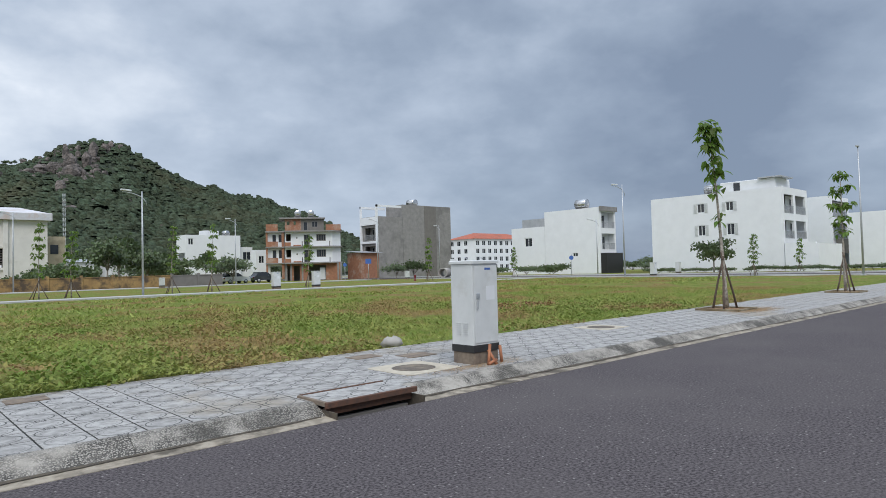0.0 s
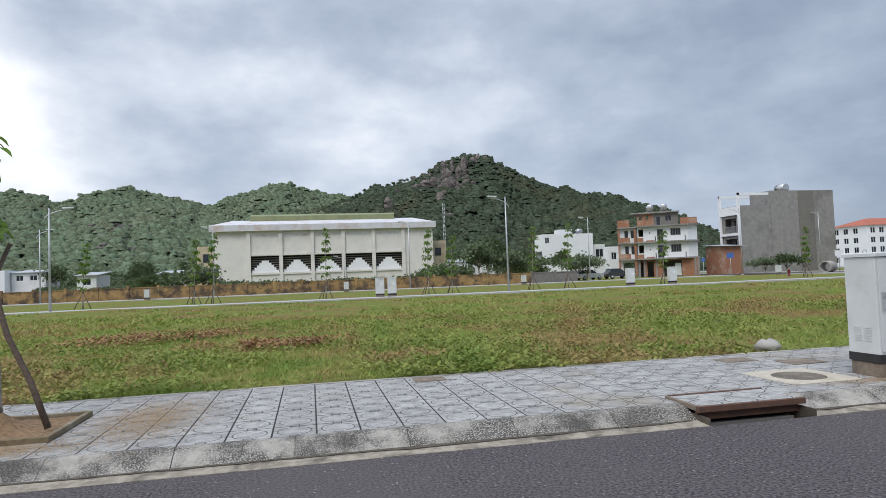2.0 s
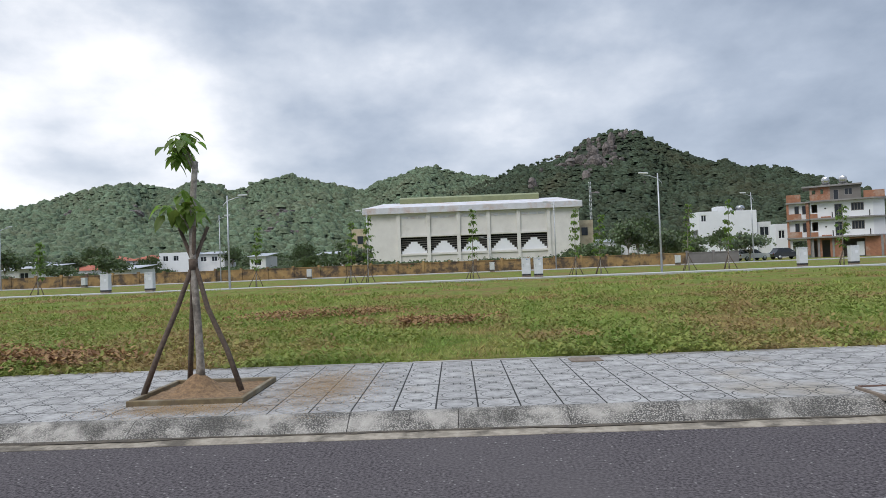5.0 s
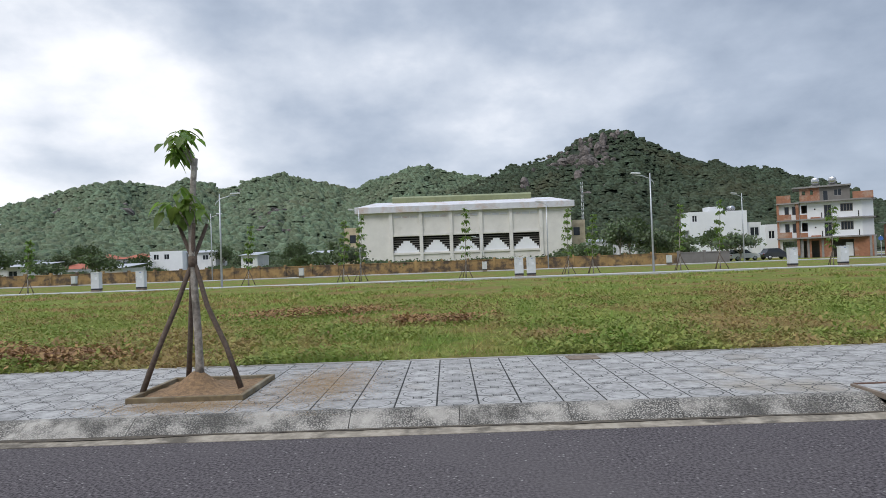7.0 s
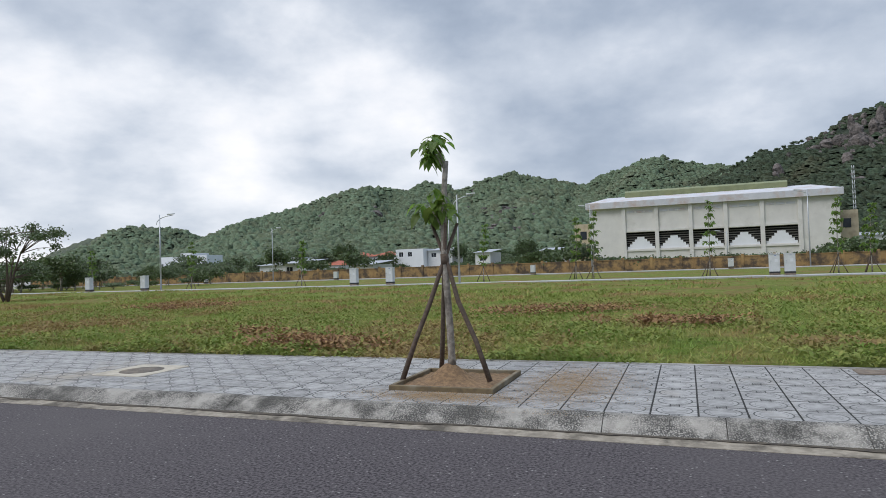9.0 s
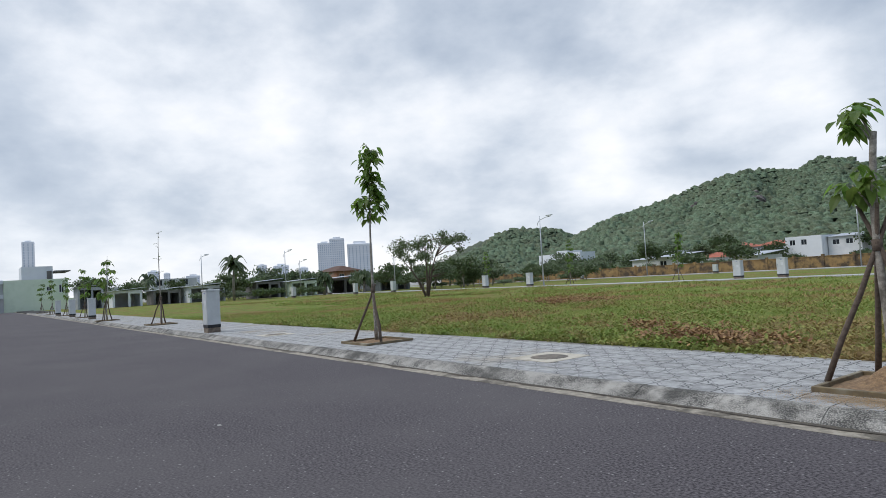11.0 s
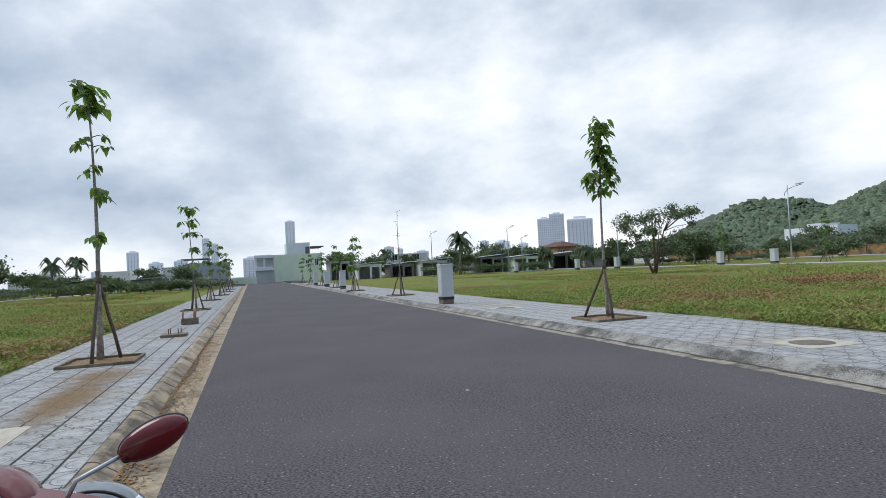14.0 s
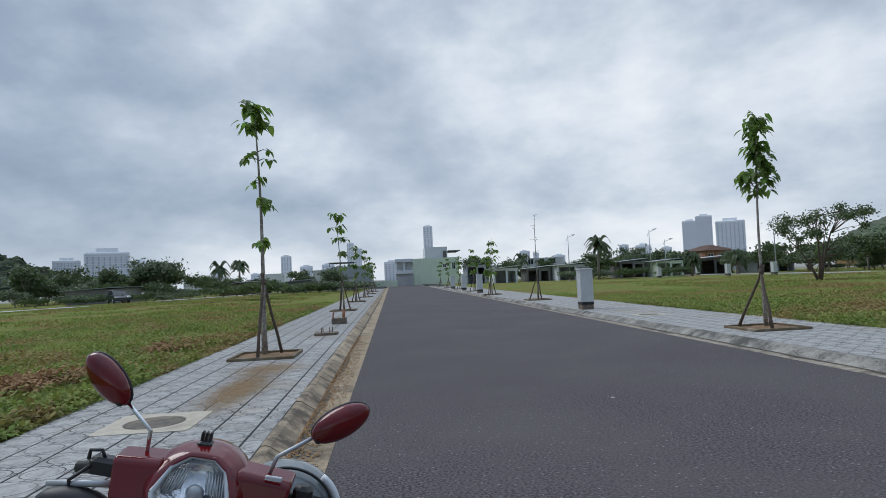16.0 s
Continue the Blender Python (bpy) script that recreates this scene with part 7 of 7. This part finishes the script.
    for j in range(9):
        w = j / 8
        z = 0.36 + 0.42 * w
        half = 0.19 + 0.1 * math.sin(w * 2.6)
        for i in range(9):
            u = -1 + i / 4
            v.append((0.1 - 0.2 * w - 0.14 * u * u, half * u - 0.02, z))
    for j in range(8):
        f += [(j * 9 + i, j * 9 + i + 1, (j + 1) * 9 + i + 1, (j + 1) * 9 + i) for i in range(8)]
    part("leg_shield", shield.add(v, f, True), "red", s)
    pod = Shape().ball((-0.25, 0.19, 0.83), (0.14, 0.172, 0.135), 20, 12)
    guard = part("wind_guard", pod, "smoke", s, "smoky grey wind guard with a white edge")
    part("guard_edge", Shape().tube([(-0.2, 0.212 + 0.152 * math.cos(a), 0.83 + 0.132 * math.sin(a)) for a in [-0.9 + 1.9 * k / 16 for k in range(17)]], 0.014, 6), "white", guard)
    part("guard_seal", Shape().tube([(-0.17, 0.2 + 0.15 * math.cos(a), 0.832 + 0.132 * math.sin(a)) for a in [0.2 + 2.6 * k / 16 for k in range(17)]], 0.005, 6), "black", guard)
    part("front_fender", Shape().ball((0.2, 0, 0.42), (0.27, 0.07, 0.17), 16, 10), "red", s)
    for x in (0.22, -1.03):
        r = 0.21
        wh = part("wheel", Shape().tube([(x, -0.05, r + .04), (x, 0.05, r + .04)], 0.06, 12), "steel", s)
        part("tyre", Shape().tube([(x + r * math.cos(a), 0, r + .045 + r * math.sin(a)) for a in [2 * math.pi * k / 24 for k in range(25)]], 0.045, 8, cap=False), "black", wh)
        for k in range(6):
            part("spoke", Shape().tube([(x, 0, r + .045), (x + r * math.cos(k * 1.047), 0, r + .045 + r * math.sin(k * 1.047))], 0.014, 6), "steel", wh)
    for sy in (-1, 1):
        part("fork_leg", Shape().tube([(0.22, sy * 0.075, 0.25), (0.06, sy * 0.06, 0.72)], 0.018, 8), "steel", s)
    part("floor_board", Shape().box(-0.5, -0.02, -0.14, 0.14, 0.28, 0.36, 0.02), "black", s)
    part("rear_body", Shape().ball((-0.85, 0, 0.5), (0.48, 0.15, 0.15), 18, 10), "red", s)
    part("seat", Shape().ball((-0.78, -0.02, 0.625), (0.42, 0.13, 0.06), 18, 10), "black", s, "black padded seat")
    part("engine", Shape().box(-0.95, -0.45, -0.1, 0.12, 0.2, 0.42, 0.03), "steel", s)
    part("tail_lamp", Shape().ball((-1.3, 0, 0.54), (0.05, 0.08, 0.05), 10, 8), "red", s)
    part("side_stand", Shape().tube([(-0.45, 0.12, 0.25), (-0.5, 0.28, -0.03)], 0.012, 7), "steel", s)


scooter()
tagged(new("road_litter", Shape().box(-8.05, -7.98, 1.85, 1.89, 0.001, 0.006).mesh("road_litter", "concrete")), "scrap of white paper on the asphalt", "litter")



def dirt_patch(x0, x1, y0, y1, seed, n=2600):
    """Grains of sandy soil strewn over the slabs."""
    n *= 5
    rs = np.random.RandomState(seed)
    u, w = np.clip(rs.randn(n) * 0.42, -1.2, 1.2), np.clip(rs.randn(n) * 0.42, -1.1, 1.1)
    x, y = (x0 + x1) / 2 + u * (x1 - x0) / 2 * 1.2, (y0 + y1) / 2 + w * (y1 - y0) / 2 * 1.2
    a, s = rs.rand(n) * 6.28, 0.0025 + 0.006 * rs.rand(n) ** 2
    q = np.stack([np.stack([x + s * np.cos(a + k * 1.57), y + s * .8 * np.sin(a + k * 1.57), np.full(n, PAVE + 0.003) + 0.004 * rs.rand(n)], -1) for k in range(4)], 1)
    tagged(new("strewn_soil", raw_mesh("strewn_soil", q.reshape(-1, 3), np.arange(4 * n).reshape(-1, 4), "dirt")), "sandy soil strewn over the paving", "soil", kind="stuff")


dirt_patch(-10.9, -7.9, -3.1, -2.45, 1, 6500)
dirt_patch(-12.2, -10.5, -3.3, -2.3, 2, 3000)
dirt_patch(-2.4, -1.2, 6.1, 8.4, 3, 3500)
dirt_patch(-3.8, -2.2, 6.0, 6.6, 4, 2000)
dirt_patch(17.0, 19.4, 6.6, 7.6, 5, 5000)
dirt_patch(5.4, 7.2, 6.0, 6.4, 6, 900)

# dry leaves in the south gutter
rs = np.random.RandomState(8)
n = 4200
cx, cy = -2.0 - 16 * rs.rand(n) ** 1.4, -1.635 + 0.3 * rs.rand(n) ** 2.6
ang, sz = rs.rand(n) * 6.28, 0.008 + 0.022 * rs.rand(n)
q = np.stack([np.stack([cx + sz * np.cos(ang + k * 1.57), cy + sz * 0.6 * np.sin(ang + k * 1.57), 0.016 + 0.014 * rs.rand(n)], -1) for k in range(4)], 1)
tagged(new("fallen_leaves", raw_mesh("fallen_leaves", q.reshape(-1, 3), np.arange(4 * n).reshape(-1, 4), "litter")), "brown dry leaves lying in the gutter", "leaves", kind="stuff")


# ---- grass and weeds near the footpaths ----
def blades(name, n, xr, yr, near, power, h, w, mat, label, seed, patch=0.0):
    """Loose triangles of grass, denser towards the footpath's edge at y = near."""
    rs = np.random.RandomState(seed)
    x = xr[0] + (xr[1] - xr[0]) * rs.rand(n)
    t = rs.rand(n) ** power
    y = near + (yr - near) * t
    if patch:
        keep = grid_noise(x * patch, y * patch, seed + 9) > rs.rand(n) * 0.7 - 0.35
        x, y = x[keep], y[keep]
    n = len(x)
    a, tilt = rs.rand(n) * 6.28, rs.randn(n, 2) * 0.9
    hh, ww = h * (0.5 + rs.rand(n)), w * (0.6 + 0.8 * rs.rand(n))
    z = FIELD + 0.02 + 0.05 * grid_noise(x * .4, y * .4, 3) + 0.06 * grid_noise(x * .11, y * .11, 4) - 0.02
    p0 = np.stack([x - ww * np.cos(a), y - ww * np.sin(a), z], -1)
    p1 = np.stack([x + ww * np.cos(a), y + ww * np.sin(a), z], -1)
    p2 = np.stack([x + hh * tilt[:, 0], y + hh * tilt[:, 1], z + hh], -1)
    me = raw_mesh(name, np.stack([p0, p1, p2], 1).reshape(-1, 3), np.arange(3 * n).reshape(-1, 3), mat)
    tagged(new(name, me), label, "grass", kind="stuff")


def weeds(name, n, xr, near, yr, power, size, mat, label, seed, patch):
    """Low broad weed leaves, lying nearly flat in patches."""
    rs = np.random.RandomState(seed)
    x = xr[0] + (xr[1] - xr[0]) * rs.rand(n)
    y = near + (yr - near) * rs.rand(n) ** power
    keep = grid_noise(x * patch, y * patch, seed) > rs.rand(n) * 0.8 - 0.5
    x, y = x[keep], y[keep]
    n = len(x)
    a = rs.rand(n) * 6.28
    s = size * (0.5 + rs.rand(n))
    z = FIELD + 0.03 + 0.05 * grid_noise(x * .4, y * .4, 3) + 0.06 * grid_noise(x * .11, y * .11, 4) + 0.17 * rs.rand(n) ** 0.7 * np.clip(0.35 + 1.1 * grid_noise(x * 2.3, y * 2.3, 5, 3), 0.03, 1.3)
    d = np.stack([np.cos(a), np.sin(a), 0.5 * rs.randn(n)], -1)
    e = np.stack([-np.sin(a), np.cos(a), 0.5 * rs.randn(n)], -1) * 0.4
    c = np.stack([x, y, z], -1)
    q = np.stack([c, c + (d * .5 + e) * s[:, None], c + d * s[:, None], c + (d * .5 - e) * s[:, None]], 1)
    me = raw_mesh(name, q.reshape(-1, 3), np.arange(4 * n).reshape(-1, 4), mat)
    tagged(new(name, me), label, "weeds", kind="stuff")


weeds("weeds", 200000, (-26, 22), PAVE_N - 0.06, 21.0, 1.4, 0.056, "weed", "low leafy green weeds along the footpath", 21, 0.5)
blades("grass_tufts", 130000, (-40, 34), 26.0, PAVE_N + 0.02, 1.35, 0.075, 0.011, "blade", "short green and straw-coloured grass", 22)
weeds("weeds", 100000, (-34, -2), PAVE_S + 0.06, -14, 1.4, 0.06, "weed", "low leafy green weeds along the footpath", 23, 0.5)
blades("grass_tufts", 90000, (-70, 56), 44.5, 20.0, 1.0, 0.11, 0.04, "blade", "taller tufts of mixed field grass", 25, 0.25)
blades("grass_tufts", 40000, (-80, -30), -34.0, -8.0, 1.0, 0.11, 0.04, "blade", "taller tufts of mixed field grass", 26, 0.25)
weeds("weeds", 14000, (-36, -2), PAVE_S + 0.14, PAVE_S - 0.35, 1.0, 0.06, "weed", "leafy weeds creeping over the edge of the footpath", 27, 0.5)
blades("grass_tufts", 50000, (-44, -2), -16.0, PAVE_S - 0.02, 1.35, 0.075, 0.012, "blade", "short green and straw-coloured grass", 24)


def dead_patch(x, y, rx, ry, n, seed):
    """Withered red-brown weeds lying in a patch of the field."""
    rs = np.random.RandomState(seed)
    px, py = x + rx * rs.randn(n) * 0.5, y + ry * rs.randn(n) * 0.5
    keep = grid_noise(px * 1.6, py * 1.6, seed, 3) > rs.rand(n) * 0.7 - 0.45
    px, py = px[keep], py[keep]
    n = len(px)
    a, s = rs.rand(n) * 6.28, 0.05 + 0.06 * rs.rand(n)
    z = FIELD + 0.05 + 0.05 * grid_noise(px * .4, py * .4, 3) + 0.06 * grid_noise(px * .11, py * .11, 4) + 0.13 * rs.rand(n)
    d = np.stack([np.cos(a), np.sin(a), 0.4 * rs.randn(n)], -1)
    e = np.stack([-np.sin(a), np.cos(a), 0.4 * rs.randn(n)], -1) * 0.3
    c = np.stack([px, py, z], -1)
    q = np.stack([c, c + (d * .5 + e) * s[:, None], c + d * s[:, None], c + (d * .5 - e) * s[:, None]], 1)
    tagged(new("dead_weeds", raw_mesh("dead_weeds", q.reshape(-1, 3), np.arange(4 * n).reshape(-1, 4), "dead_weed")), "withered red-brown weeds in the field", "weeds", kind="stuff")


for k, (x, y, rx, ry) in enumerate(((-0.9, 13.9, 1.3, 0.9), (-6.9, 9.9, 1.3, 0.7), (-4.1, 17.7, 1.9, 1.2), (-9.2, 12.0, 1.2, 0.8), (-21.0, 21.5, 2.6, 1.4), (17.2, 14.4, 1.6, 1.0), (-11.0, -6.2, 1.5, 0.8), (-16.5, -6.0, 1.3, 0.6))):
    dead_patch(x, y, rx, ry, int(2600 * rx * ry) + 900, 60 + k)


# ---- paving slabs ----
def pave(parent, ys, near, far, seed):
    rnd = random.Random(seed)
    gx, gy = 0.0075, 0.012
    k0, k1 = int((far[0] - TX0) / TILE), int((far[1] - TX0) / TILE)
    rest = []
    for ya, yb in ys:
        me = Shape().box(gx - TILE / 2, TILE / 2 - gx, gy - (yb - ya) / 2, (yb - ya) / 2 - gy, -0.02, 0, 0.003).mesh("paving_slab", "tile")
        for k in range(k0, k1):
            x = TX0 + TILE * (k + 0.5)
            if near[0] <= x <= near[1]:
                ob = part("paving_slab", me, "tile", parent)
                ob.location = (x, (ya + yb) / 2, PAVE + rnd.uniform(-0.001, 0.001))
            else:
                rest.append((x - TILE / 2 + gx, x + TILE / 2 - gx, ya + gy, yb - gy, rnd.uniform(-0.001, 0.001)))
    r = np.array(rest)
    z = PAVE + r[:, 4]
    lo = np.full(len(r), PAVE - 0.022)
    c = [np.stack([r[:, i], r[:, j], h], -1) for h in (lo, z) for i, j in ((0, 2), (1, 2), (1, 3), (0, 3))]
    v = np.stack(c, 1).reshape(-1, 3)
    base = np.arange(len(r))[:, None, None] * 8
    f = (base + np.array([(4, 5, 6, 7), (0, 1, 5, 4), (1, 2, 6, 5), (2, 3, 7, 6), (3, 0, 4, 7)])[None]).reshape(-1, 4)
    ob = part("paving_slabs", raw_mesh("paving_slabs", v, f, "tile"), "tile", parent)
    tagged(ob, "grey paving slabs with pressed rings", kind="stuff")


pave(bpy.data.objects["pavement_1"], [(TY0 + TILE * k, TY0 + TILE * (k + 1)) for k in range(7)], (-8.6, 8.2), (-100, 70), 1)
pave(bpy.data.objects["pavement_2"], [(-2.05, KERB_S)] + [(-2.05 - TILE * (k + 1), -2.05 - TILE * k) for k in range(6)], (-19, -3), (-100, 8), 2)
